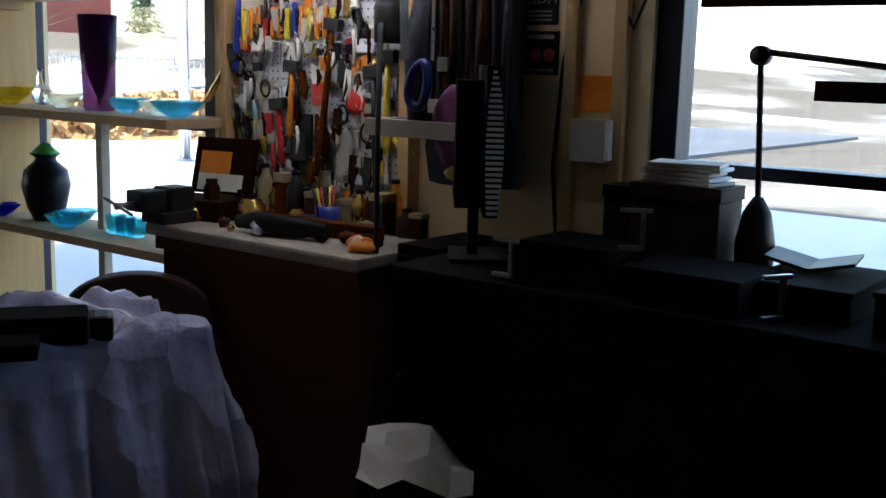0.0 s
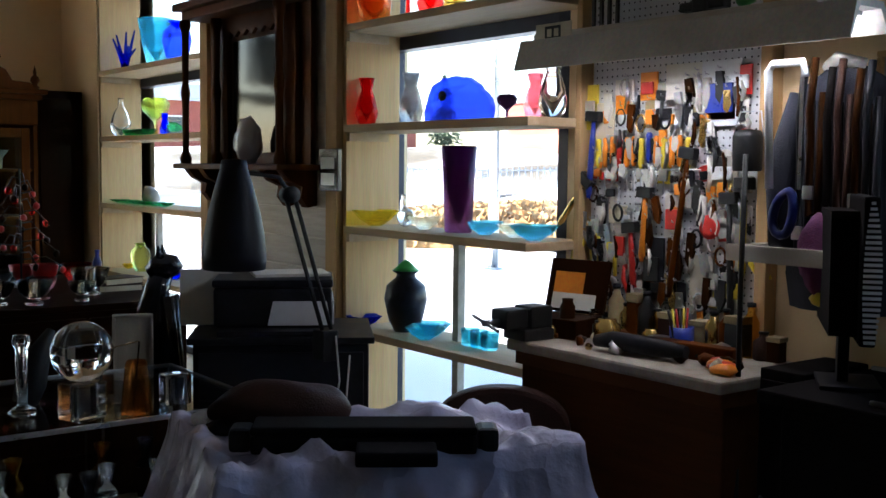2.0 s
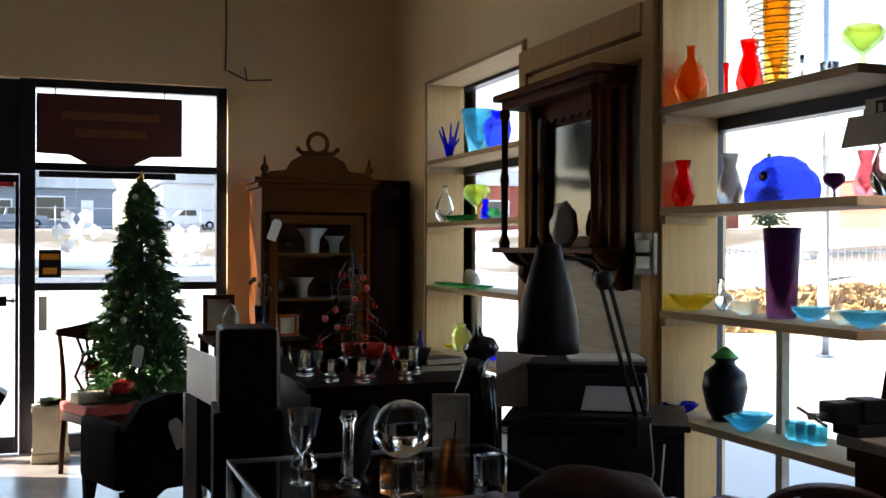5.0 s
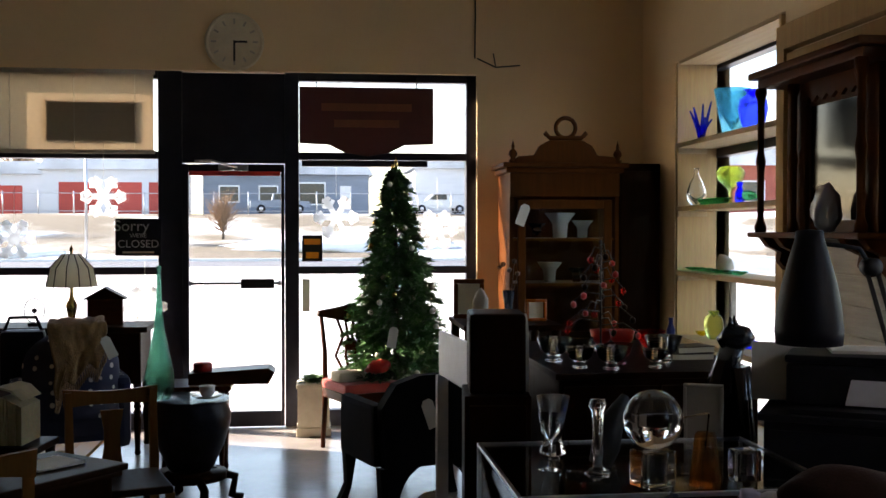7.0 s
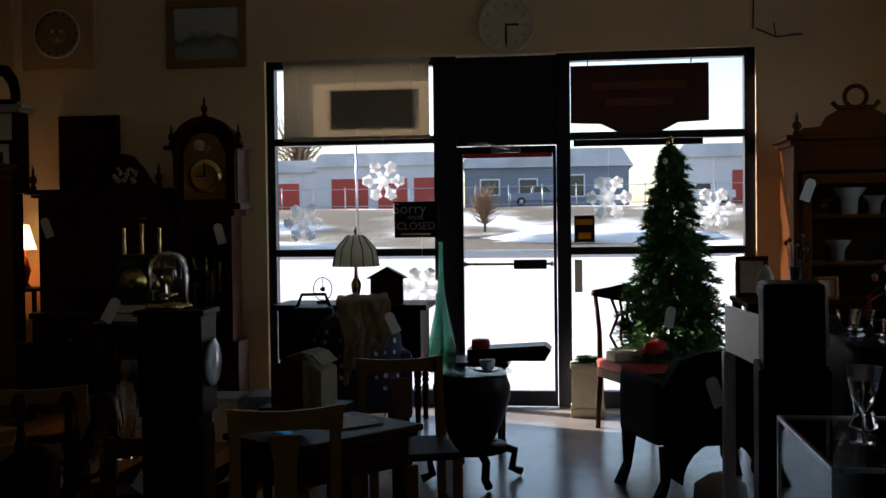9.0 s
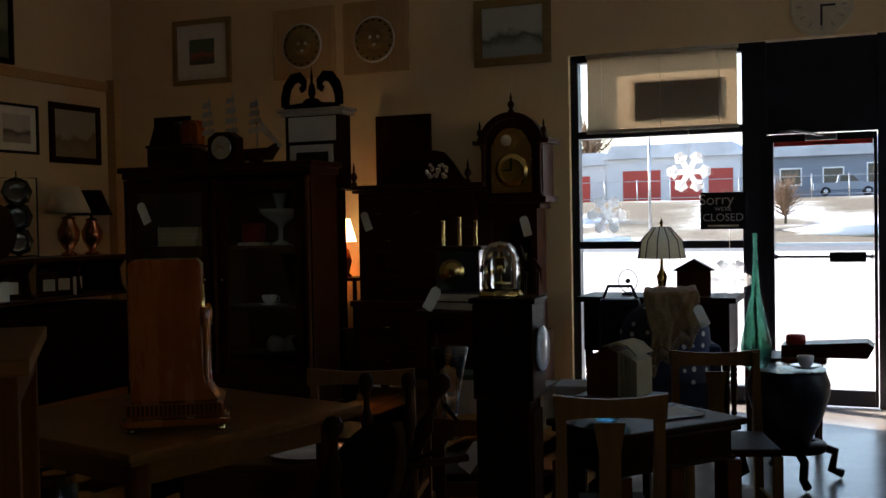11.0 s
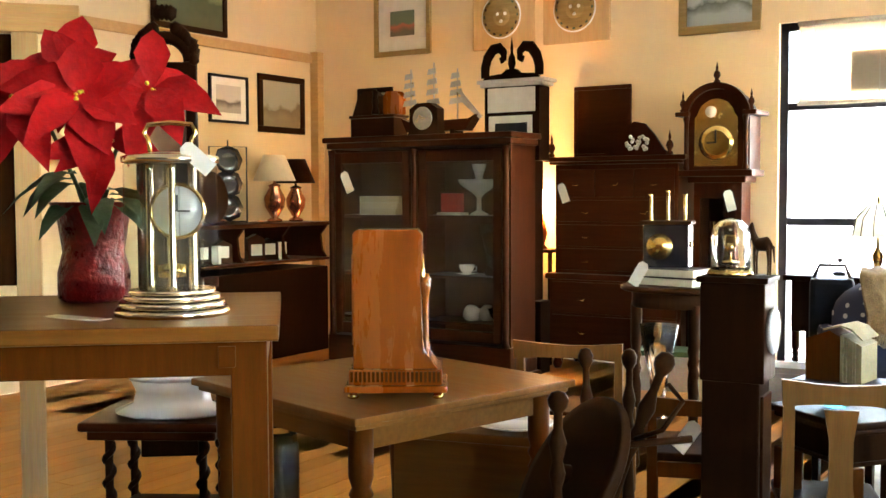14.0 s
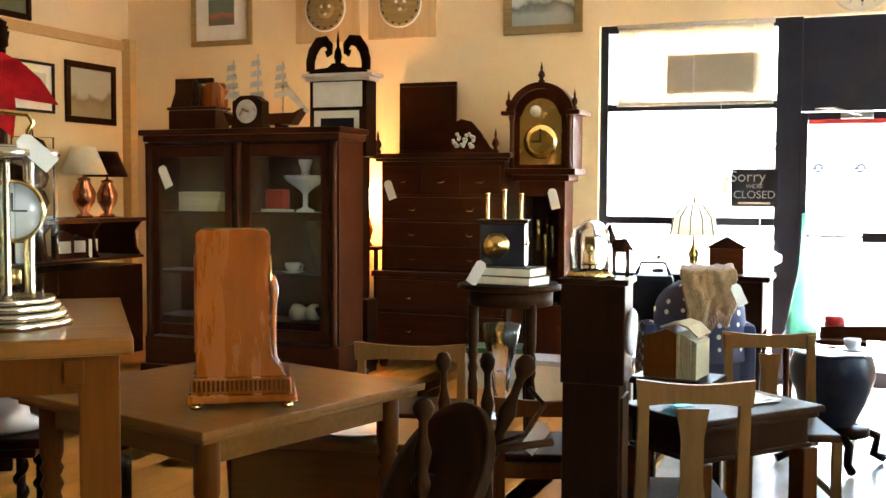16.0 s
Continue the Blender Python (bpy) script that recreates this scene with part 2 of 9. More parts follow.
M["paper"] = paint("paper", (0.78, 0.75, 0.68), (0.7, 0.67, 0.58), 0.8, scale=9, bump=0.05, wear=0.1)
M["cream"] = paint("cream_card", (0.72, 0.64, 0.48), (0.62, 0.54, 0.38), 0.8, scale=9, bump=0.05, wear=0.1)
M["red"] = paint("red_paint", (0.6, 0.03, 0.02), (0.45, 0.02, 0.015), 0.4, scale=8, bump=0.03)
M["orange"] = paint("orange_plastic", (0.85, 0.28, 0.02), (0.7, 0.2, 0.015), 0.35, scale=8, bump=0.02)
M["yellow"] = paint("yellow_plastic", (0.8, 0.62, 0.05), (0.65, 0.5, 0.04), 0.35, scale=8, bump=0.02)
M["blue"] = paint("blue_plastic", (0.03, 0.06, 0.4), (0.02, 0.04, 0.28), 0.3, scale=8, bump=0.02)
M["navy"] = paint("navy_enamel", (0.012, 0.02, 0.13), (0.008, 0.013, 0.08), 0.3, scale=8, bump=0.02)
M["green"] = paint("green_plastic", (0.05, 0.35, 0.08), (0.03, 0.25, 0.05), 0.4, scale=8, bump=0.02)
M["fabric_black"] = paint("black_upholstery", (0.010, 0.009, 0.010), (0.006, 0.005, 0.006), 0.9, scale=9, bump=0.3, fine=300, sheen=0.0)
M["fabric_red"] = paint("red_seat_fabric", (0.5, 0.05, 0.03), (0.4, 0.035, 0.025), 0.8, scale=9, bump=0.3, fine=300, sheen=0.2)
M["fabric_black"].node_tree.nodes["Principled BSDF"].inputs["Specular IOR Level"].default_value = 0.1
M["leather"] = paint("brown_leather", (0.05, 0.022, 0.016), (0.03, 0.014, 0.01), 0.5, scale=12, bump=0.25, fine=160)
M["leather"].node_tree.nodes["Principled BSDF"].inputs["Specular IOR Level"].default_value = 0.12
M["afghan"] = paint("crocheted_afghan", (0.34, 0.20, 0.075), (0.20, 0.11, 0.04), 0.9, scale=30, bump=0.8, fine=120, sheen=0.2)
M["jacket"] = paint("dark_blue_cloth", (0.018, 0.02, 0.034), (0.01, 0.011, 0.018), 0.85, scale=8, bump=0.3, fine=200)
M["mauve"] = paint("plum_cloth", (0.16, 0.04, 0.12), (0.11, 0.03, 0.085), 0.85, scale=8, bump=0.3, fine=200)
M["bone"] = paint("worn_ivory_cloth", (0.5, 0.47, 0.42), (0.4, 0.36, 0.3), 0.8, scale=8, bump=0.2)
M["old_paper"] = paint("yellowed_paper", (0.36, 0.28, 0.15), (0.26, 0.20, 0.10), 0.85, scale=12, bump=0.1)
M["leafgreen"] = paint("dark_green_leaf", (0.03, 0.07, 0.02), (0.02, 0.045, 0.015), 0.5, scale=12, bump=0.3, fine=40)
M["lamp_black"] = paint("dull_dark_enamel", (0.014, 0.012, 0.018), (0.009, 0.008, 0.011), 0.45, scale=6, bump=0.02)
M["lamp_black"].node_tree.nodes["Principled BSDF"].inputs["Specular IOR Level"].default_value = 0.2
M["snow"] = paint("snow_crystal", (0.85, 0.87, 0.9), (0.75, 0.78, 0.82), 0.8, scale=2, bump=0.2)
def art_glass_mat(name, col):
    """Thin blown glass: most light passes straight through, tinted; the rest bends and shines."""
    m = glass(name, col, 0.06, 1.25)
    ns, ln = m.node_tree.nodes, m.node_tree.links
    tr = ns.new("ShaderNodeBsdfTransparent")
    tr.inputs[0].default_value = (*[c ** 0.5 for c in col], 1)
    mx = ns.new("ShaderNodeMixShader")
    mx.inputs[0].default_value = 0.4
    ln.new(tr.outputs[0], mx.inputs[1])
    ln.new(ns["Principled BSDF"].outputs[0], mx.inputs[2])
    ln.new(mx.outputs[0], ns["Material Output"].inputs[0])
    return m


M["clear"] = glass("clear_glass", (0.96, 0.97, 0.97), 0.02)
M["crystal"] = glass("crystal_glass", (0.97, 0.98, 0.98), 0.01, 1.5)
for k, c in {"g_blue": (0.02, 0.05, 0.9), "g_teal": (0.14, 0.50, 0.66), "g_aqua": (0.2, 0.75, 0.9), "g_red": (0.85, 0.03, 0.02), "g_amber": (0.95, 0.45, 0.05), "g_orange": (0.95, 0.3, 0.06), "g_green": (0.05, 0.45, 0.16), "g_pale": (0.86, 0.85, 0.72), "g_lime": (0.60, 0.70, 0.22), "g_purple": (0.06, 0.02, 0.06), "g_yellow": (0.95, 0.85, 0.12), "g_pink": (0.75, 0.3, 0.35), "g_smoke": (0.3, 0.3, 0.32), "g_seagreen": (0.20, 0.44, 0.36)}.items():
    M[k] = art_glass_mat(k.replace("g_", "") + "_art_glass", c)


def polka(name, base, dot):
    m, ns, ln, b = nodes_of(name)
    tc = ns.new("ShaderNodeTexCoord")
    v = ns.new("ShaderNodeTexVoronoi")
    v.inputs["Scale"].default_value = 13
    v.inputs["Randomness"].default_value = 0.35
    ln.new(tc.outputs["Object"], v.inputs["Vector"])
    r = ns.new("ShaderNodeValToRGB")
    r.color_ramp.elements[0].position, r.color_ramp.elements[1].position = 0.2, 0.24
    r.color_ramp.elements[0].color, r.color_ramp.elements[1].color = (*dot, 1), (*base, 1)
    ln.new(v.outputs["Distance"], r.inputs[0])
    ln.new(r.outputs[0], b.inputs["Base Color"])
    b.inputs["Roughness"].default_value = 0.85
    return m


M["polka"] = polka("navy_spotted_fabric", (0.025, 0.028, 0.06), (0.6, 0.55, 0.5))


def landscape(name, sky, mid, low, seed):
    """A muted landscape painted in horizontal bands."""
    m, ns, ln, b = nodes_of(name)
    tc = ns.new("ShaderNodeTexCoord")
    mp = ns.new("ShaderNodeMapping")
    mp.inputs["Location"].default_value = (seed, seed * 0.7, 0)
    ln.new(tc.outputs["Object"], mp.inputs[0])
    n = ns.new("ShaderNodeTexNoise")
    n.inputs["Scale"].default_value = 7
    n.inputs["Detail"].default_value = 8
    ln.new(mp.outputs[0], n.inputs["Vector"])
    sx = ns.new("ShaderNodeSeparateXYZ")
    ln.new(tc.outputs["Generated"], sx.inputs[0])
    ad = ns.new("ShaderNodeMath")
    ad.operation = "MULTIPLY_ADD"
    ad.inputs[1].default_value = 0.55
    ln.new(n.outputs["Fac"], ad.inputs[0])
    ln.new(sx.outputs["Z"], ad.inputs[2])
    r = ns.new("ShaderNodeValToRGB")
    e = r.color_ramp.elements
    e[0].position, e[0].color = 0.45, (*low, 1)
    e[1].position, e[1].color = 1.0, (*sky, 1)
    x = e.new(0.68)
    x.color = (*mid, 1)
    x = e.new(0.78)
    x.color = (*sky, 1)
    ln.new(ad.outputs[0], r.inputs[0])
    ln.new(r.outputs[0], b.inputs["Base Color"])
    b.inputs["Roughness"].default_value = 0.35
    return m


def plastic_sheet(name):
    m, ns, ln, b = nodes_of(name)
    b.inputs["Base Color"].default_value = (0.5, 0.5, 0.66, 1)
    b.inputs["Roughness"].default_value = 0.16
    b.inputs["Coat Weight"].default_value = 0.6
    b.inputs["Coat Roughness"].default_value = 0.08
    b.inputs["Transmission Weight"].default_value = 0.1
    b.inputs["IOR"].default_value = 1.1
    tc = ns.new("ShaderNodeTexCoord")
    nz = ns.new("ShaderNodeTexNoise")
    nz.inputs["Scale"].default_value = 6
    nz.inputs["Detail"].default_value = 5
    ln.new(tc.outputs["Object"], nz.inputs["Vector"])
    mv = ns.new("ShaderNodeMixRGB")
    mv.inputs[0].default_value = 0.12
    ln.new(tc.outputs["Object"], mv.inputs[1])
    ln.new(nz.outputs["Color"], mv.inputs[2])
    n = ns.new("ShaderNodeTexVoronoi")
    n.inputs["Scale"].default_value = 8
    ln.new(mv.outputs[0], n.inputs["Vector"])
    r = ns.new("ShaderNodeValToRGB")
    r.color_ramp.elements[0].color, r.color_ramp.elements[1].color = (0.44, 0.43, 0.62, 1), (0.66, 0.66, 0.84, 1)
    ln.new(nz.outputs["Fac"], r.inputs[0])
    ln.new(r.outputs[0], b.inputs["Base Color"])
    bp = ns.new("ShaderNodeBump")
    bp.inputs["Strength"].default_value = 0.6
    bp.inputs["Distance"].default_value = 0.05
    ln.new(n.outputs["Distance"], bp.inputs["Height"])
    ln.new(bp.outputs[0], b.inputs["Normal"])
    return m


def lit_through(name, col, share=0.6):
    """A thin cloth or foam that lets light through."""
    m, ns, ln, b = nodes_of(name)
    tc = ns.new("ShaderNodeTexCoord")
    n = ns.new("ShaderNodeTexNoise")
    n.inputs["Scale"].default_value = 30
    ln.new(tc.outputs["Object"], n.inputs["Vector"])
    r = ns.new("ShaderNodeValToRGB")
    r.color_ramp.elements[0].color, r.color_ramp.elements[1].color = (*[c * 0.88 for c in col], 1), (*col, 1)
    ln.new(n.outputs["Fac"], r.inputs[0])
    ln.new(r.outputs[0], b.inputs["Base Color"])
    b.inputs["Roughness"].default_value = 0.8
    t = ns.new("ShaderNodeBsdfTranslucent")
    ln.new(r.outputs[0], t.inputs[0])
    mx = ns.new("ShaderNodeMixShader")
    mx.inputs[0].default_value = share
    ln.new(b.outputs[0], mx.inputs[1])
    ln.new(t.outputs[0], mx.inputs[2])
    ln.new(mx.outputs[0], ns["Material Output"].inputs[0])
    return m


M["flake"] = lit_through("white_foam", (0.96, 0.97, 0.98), 0.8)
M["blind"] = lit_through("blind_cloth", (0.62, 0.54, 0.42), 0.5)
M["parchment"] = lit_through("parchment_panel", (0.95, 0.92, 0.84), 0.92)
# dark colour chosen to hold down light bounced from the unseen rear wall
M["backwall"] = paint("unseen_wall_dark", (0.16, 0.11, 0.07), (0.11, 0.07, 0.045), 0.7, scale=3, stretch=(6, 1, 0.6))
M["sheet"] = plastic_sheet("plastic_sheet")


def ground_mat(name):
    m, ns, ln, b = nodes_of(name)
    tc = ns.new("ShaderNodeTexCoord")
    n1 = ns.new("ShaderNodeTexNoise")
    n1.inputs["Scale"].default_value = 0.09
    n1.inputs["Detail"].default_value = 8
    n2 = ns.new("ShaderNodeTexNoise")
    n2.inputs["Scale"].default_value = 3
    n2.inputs["Detail"].default_value = 8
    for n in (n1, n2):
        ln.new(tc.outputs["Object"], n.inputs["Vector"])
    r = ns.new("ShaderNodeValToRGB")
    e = r.color_ramp.elements
    e[0].position, e[0].color = 0.46, (0.13, 0.105, 0.075, 1)
    e[1].position, e[1].color = 0.58, (0.74, 0.76, 0.8, 1)
    x = e.new(0.52)
    x.color = (0.22, 0.2, 0.165, 1)
    ln.new(n1.outputs["Fac"], r.inputs[0])
    mx = ns.new("ShaderNodeMixRGB")
    mx.blend_type = "OVERLAY"
    mx.inputs[0].default_value = 0.6
    ln.new(r.outputs[0], mx.inputs[1])
    ln.new(n2.outputs["Fac"], mx.inputs[2])
    ln.new(mx.outputs[0], b.inputs["Base Color"])
    b.inputs["Roughness"].default_value = 0.9
    return m


M["verge"] = ground_mat("snowy_verge")
M["lot"] = paint("pale_concrete", (0.72, 0.72, 0.7), (0.6, 0.6, 0.59), 0.85, scale=0.35, bump=0.1, fine=30, wear=0.15)
M["asphalt"] = paint("wet_asphalt", (0.16, 0.165, 0.18), (0.11, 0.11, 0.125), 0.7, scale=0.4, bump=0.2, fine=40)

# ---- the room
FY, GY = 7.90, 8.00          # front wall's face and its glass
RX, GX = 3.325, 3.64         # right wall's face and its glass
LX, BY, CZ = -6.63, -5.0, 4.3
structure("floor", bx(-0.9, 3.75, BY, 8.1, -0.1, 0), M["floor"], "grey polished concrete shop floor")
wood_floor = structure("floor_boards", bx(LX - 0.2, -0.905, BY, 8.1, -0.1, -0.022), M["plankfloor"], "golden timber floor boards")
structure("ceiling", bx(LX - 0.2, 4.0, BY - 0.2, 8.2, CZ, CZ + 0.15), M["ceiling"], "pale painted ceiling")
w = bx(LX, -1.95, FY, 8.1, 0, CZ)
cube(w, 1.95, RX, FY, 8.1, 0, CZ)
cube(w, -1.95, 1.95, FY, 8.1, 2.82, CZ)
structure("wall_front", w, M["wall"], "cream painted plaster wall")
w = bx(RX, 3.75, 7.1, 8.1, 0, CZ)
cube(w, RX, 3.75, 3.78, 5.2, 0, CZ)
cube(w, RX, 3.75, 2.45, 3.78, 2.82, CZ)
cube(w, RX, 3.75, 5.2, 7.1, 2.82, CZ)
cube(w, RX, 3.75, 2.45, 3.78, 0, 0.26)
cube(w, RX, 3.75, 5.2, 7.1, 0, 0.26)
cube(w, 3.6, 3.75, 0.66, 2.45, 0, CZ)
cube(w, 3.6, 3.75, -0.9, 0.66, 2.82, CZ)
cube(w, 3.6, 3.75, -0.9, 0.66, 0, 0.2)
cube(w, 3.6, 3.75, BY, -0.9, 0, CZ)
structure("wall_right", w, M["wall"], "cream painted plaster wall")
structure("wall_left", bx(LX - 0.2, LX, BY, 8.1, 0, CZ), M["wall"], "cream painted plaster wall")
# closes the room out of view; its dark colour cuts fill light
structure("wall_back", bx(LX - 0.2, 3.75, BY - 0.2, BY, 0, CZ), M["backwall"], "unseen back wall, kept dark to limit bounced light")
t = bx(LX, LX + 0.03, 1.5, FY - 0.1, 2.81, 2.90, 0.004)
cube(t, LX, LX + 0.1, FY - 0.1, FY - 0.002, 0, 2.92, 0.006)
structure("trim", t, M["pine_x"], "pine rail and corner post")


def frame_bars(bars, name, label):
    bm = bmesh.new()
    for b in bars:
        cube(bm, *b, 0.004)
    return structure(name, bm, M["bronze"], label)


def panes(parent, boxes):
    for b in boxes:
        p = part("pane", bx(*b), M["pane"], parent)
        p.visible_shadow = False


# front: window, door, window
y0, y1 = 7.95, 8.05
win = frame_bars([(-1.95, -1.885, y0, y1, 0, 2.82), (-0.57, -0.385, y0, y1, 0, 2.82), (-1.885, -0.57, y0, y1, 2.755, 2.82),
                  (-1.885, -0.57, y0, y1, 2.13, 2.19), (-1.885, -0.57, y0, y1, 1.22, 1.28), (-1.885, -0.57, y0, y1, 0, 0.13)],
                 "window_1", "dark aluminium shopfront window")
panes(win, [(-1.885, -0.57, 7.995, 8.003, 0.13, 1.22), (-1.885, -0.57, 7.995, 8.003, 1.28, 2.13), (-1.885, -0.57, 7.995, 8.003, 2.19, 2.755)])
win = frame_bars([(0.415, 0.525, y0, y1, 0, 2.82), (1.87, 1.95, y0, y1, 0, 2.82), (0.525, 1.87, y0, y1, 2.755, 2.82),
                  (0.525, 1.87, y0, y1, 2.13, 2.19), (0.525, 1.87, y0, y1, 1.22, 1.28), (0.525, 1.87, y0, y1, 0, 0.13)],
                 "window_2", "dark aluminium shopfront window")
panes(win, [(0.525, 1.87, 7.995, 8.003, 0.13, 1.22), (0.525, 1.87, 7.995, 8.003, 1.28, 2.13), (0.525, 1.87, 7.995, 8.003, 2.19, 2.755)])
door = frame_bars([(-0.385, -0.335, 7.94, 7.99, 0.01, 2.09), (0.385, 0.41, 7.94, 7.99, 0.01, 2.09), (-0.335, 0.385, 7.94, 7.99, 2.03, 2.09),
                   (-0.335, 0.385, 7.94, 7.99, 0.01, 0.13)], "door_1", "closed glass shop door in dark frame")
panes(door, [(-0.335, 0.385, 7.96, 7.968, 0.13, 2.03)])
b = bx(-0.335, 0.385, 7.905, 7.925, 1.14, 1.16, 0.003)
cube(b, -0.33, -0.31, 7.92, 7.95, 1.13, 1.17)
cube(b, 0.36, 0.38, 7.92, 7.95, 1.13, 1.17)
part("push_bar", b, M["steel"], door)
part("latch_case", bx(0.07, 0.33, 7.885, 7.93, 1.11, 1.185, 0.006), M["black"], door)
c = bx(-0.1, 0.13, 7.88, 7.94, 2.035, 2.085, 0.008)
tube(c, [(0.05, 7.88, 2.06), (-0.15, 7.8, 2.11), (-0.28, 7.9, 2.11)], 0.009)
part("door_closer", c, M["steel"], door)
part("header_strip", bx(-0.33, 0.38, 7.93, 7.938, 2.0, 2.035), M["red"], door, "red strip along the glass top")
structure("door_transom_panel", bx(-0.385, 0.415, 7.96, 8.04, 2.1, 2.81, 0.004), M["bronze"], "dark panel over the shop door")


def side_window(name, ya, yb, top, x=GX):
    w = frame_bars([(x - 0.04, x + 0.05, yb - 0.075, yb, 0.26, top), (x - 0.04, x + 0.05, ya, ya + 0.06, 0.26, top), (x - 0.04, x + 0.05, ya + 0.06, yb - 0.075, top - 0.06, top),
                    (x - 0.04, x + 0.05, ya + 0.06, yb - 0.075, 2.11, 2.19), (x - 0.04, x + 0.05, ya + 0.06, yb - 0.075, 1.215, 1.25),
                    (x - 0.04, x + 0.05, ya + 0.06, yb - 0.075, 0.26, 0.32)], name, "dark aluminium window with fixed panes")
    panes(w, [(x, x + 0.006, ya + 0.06, yb - 0.075, a, b) for a, b in ((0.32, 1.215), (1.25, 2.11), (2.19, top - 0.06))])
    return w


side_window("window_3", 5.2, 7.24, 2.82)
side_window("window_4", 2.45, 3.79, 2.82)
side_window("window_5", -0.9, 0.66, 2.82, 3.66)
structure("jamb_far", bx(3.45, 3.75, 7.1, 7.24, 0.26, 2.82), M["wall"])


# pine shelves built into the two side windows
def shelf_unit(label, ya, yb, post, near_side=True):
    u = thing("window_shelf_unit", label, "shelf", (0, 0, 0))
    part("side_board", bx(3.30, 3.60, yb, yb + 0.03, 0.2, 2.80, 0.004), M["pine"], u)
    if near_side:
        part("side_board", bx(3.30, 3.60, ya - 0.03, ya, 0.2, 2.80, 0.004), M["pine"], u)
    else:
        part("side_post", bx(3.53, 3.595, ya - 0.035, ya - 0.005, 0.95, 2.80, 0.004), M["pine"], u)
    part("head_board", bx(3.31, 3.60, ya, yb, 2.785, 2.81, 0.003), M["pine_y"], u)
    for z in (2.205, 1.745, 1.275, 0.80):
        part("shelf_board", bx(3.285, 3.60, ya - 0.01, yb - 0.002, z - 0.035, z, 0.004), M["pine_y"], u)
    part("sill_board", bx(3.20, 3.60, ya, yb, 0.24, 0.272, 0.004), M["pine_y"], u)
    part("shelf_post", bx(3.46, 3.50, post - 0.02, post + 0.02, 0.272, 0.765, 0.003), M["whitewash"], u)
    part("shelf_post", bx(3.46, 3.50, post - 0.02, post + 0.02, 0.80, 1.24, 0.003), M["whitewash"], u)
    for yy in ((ya, yb - 0.03) if near_side else (yb - 0.03,)):
        for z in (2.17, 1.71, 1.24, 0.765):
            part("cleat", bx(3.30, 3.52, yy + 0.002, yy + 0.028, z - 0.04, z - 0.001, 0.002), M["pine_y"], u)
    return u


shelf_unit("knotty pine shelves built into a window, holding art glass", 5.23, 6.97, 6.35)
shelf_unit("knotty pine window shelves lined with coloured glass", 2.345, 3.63, 2.99, False)

# wall between the side windows: framed board panel
t = bx(3.27, RX + 0.004, 3.67, 3.77, 0.0, 2.72, 0.005)
cube(t, 3.27, RX + 0.004, 5.1, 5.2, 0.0, 2.72, 0.005)
cube(t, 3.26, RX + 0.004, 3.77, 5.1, 2.58, 2.72, 0.005)
cube(t, 3.285, RX + 0.004, 3.77, 5.1, 2.46, 2.56, 0.005)
structure("pine_trim", t, M["pine"], "pine boards framing the wall panel")
bd = structure("board_panel", bx(3.318, RX + 0.002, 3.77, 5.1, 0.0, 2.46), M["whitewash"], "whitewashed board panel")
for i in range(10):
    part("board", bx(3.300, 3.3175, 3.775, 5.095, 0.15 * i + 0.004, 0.15 * i + 0.146, 0.003), M["whitewash"], bd)

# ---- the street in front and at the side
def smooth(a):
    a = min(max(a, 0.0), 1.0)
    return a * a * (3 - 2 * a)


def ground_z(x, y):
    s = 3.0 * smooth((y - 58) / 30) + 2.6 * smooth((x - 30) / 35) * smooth((y - 5) / 30)
    return -0.12 + min(s, 3.4) + (0.25 * noise.noise(Vector((x * 0.12, y * 0.12, 0))) if s > 0.05 else 0)


bm = bmesh.new()
xs = [-400, -200, -120] + [-80 + 4 * i for i in range(46)] + [150, 250, 400]
ys = [-100, -40, 0] + [8.1] + [12 + 4 * i for i in range(32)] + [180, 300, 600]
grid = [[bm.verts.new((x, y, ground_z(x, y))) for x in xs] for y in ys]
for i in range(len(ys) - 1):
    for j in range(len(xs) - 1):
        if not (xs[j] >= -8 and xs[j + 1] <= 4 and ys[i + 1] <= 8.1 and ys[i] >= -40):
            f = bm.faces.new((grid[i][j], grid[i][j + 1], grid[i + 1][j + 1], grid[i + 1][j]))
            f.smooth = True
structure("ground", bm, M["verge"], "winter ground with snow patches and dry grass")
structure("parking_lot", bx(-70, 30, 8.1, 47, -0.3, -0.06), M["lot"], "sunlit pale concrete parking lot")
structure("pavement", bx(3.76, 13, -30, 8.1, -0.3, -0.055), M["lot"], "pale concrete pavement")
structure("road", bx(-300, 300, 47, 57, -0.3, -0.09), M["asphalt"], "grey asphalt road")
structure("side_path", bx(13.004, 30, 8.0, 12.5, -0.3, -0.05), M["asphalt"], "asphalt strip across the pavement")
structure("kerb", bx(-300, 300, 57, 57.3, -0.3, 0.05, 0.02), M["lot"], "concrete kerb")

M["siding"] = paint("white_siding", (0.62, 0.64, 0.68), (0.52, 0.54, 0.58), 0.6, scale=0.6, stretch=(1, 1, 6), bump=0.1)
M["siding_blue"] = paint("blue_grey_siding", (0.2, 0.24, 0.3), (0.15, 0.18, 0.23), 0.6, scale=0.6, stretch=(1, 1, 6), bump=0.1)
M["roof"] = paint("snowy_roof", (0.55, 0.58, 0.63), (0.35, 0.37, 0.4), 0.7, scale=0.4)
M["reddoor"] = paint("red_roller_door", (0.42, 0.045, 0.03), (0.34, 0.03, 0.02), 0.5, scale=1.0, stretch=(1, 1, 8), bump=0.2)
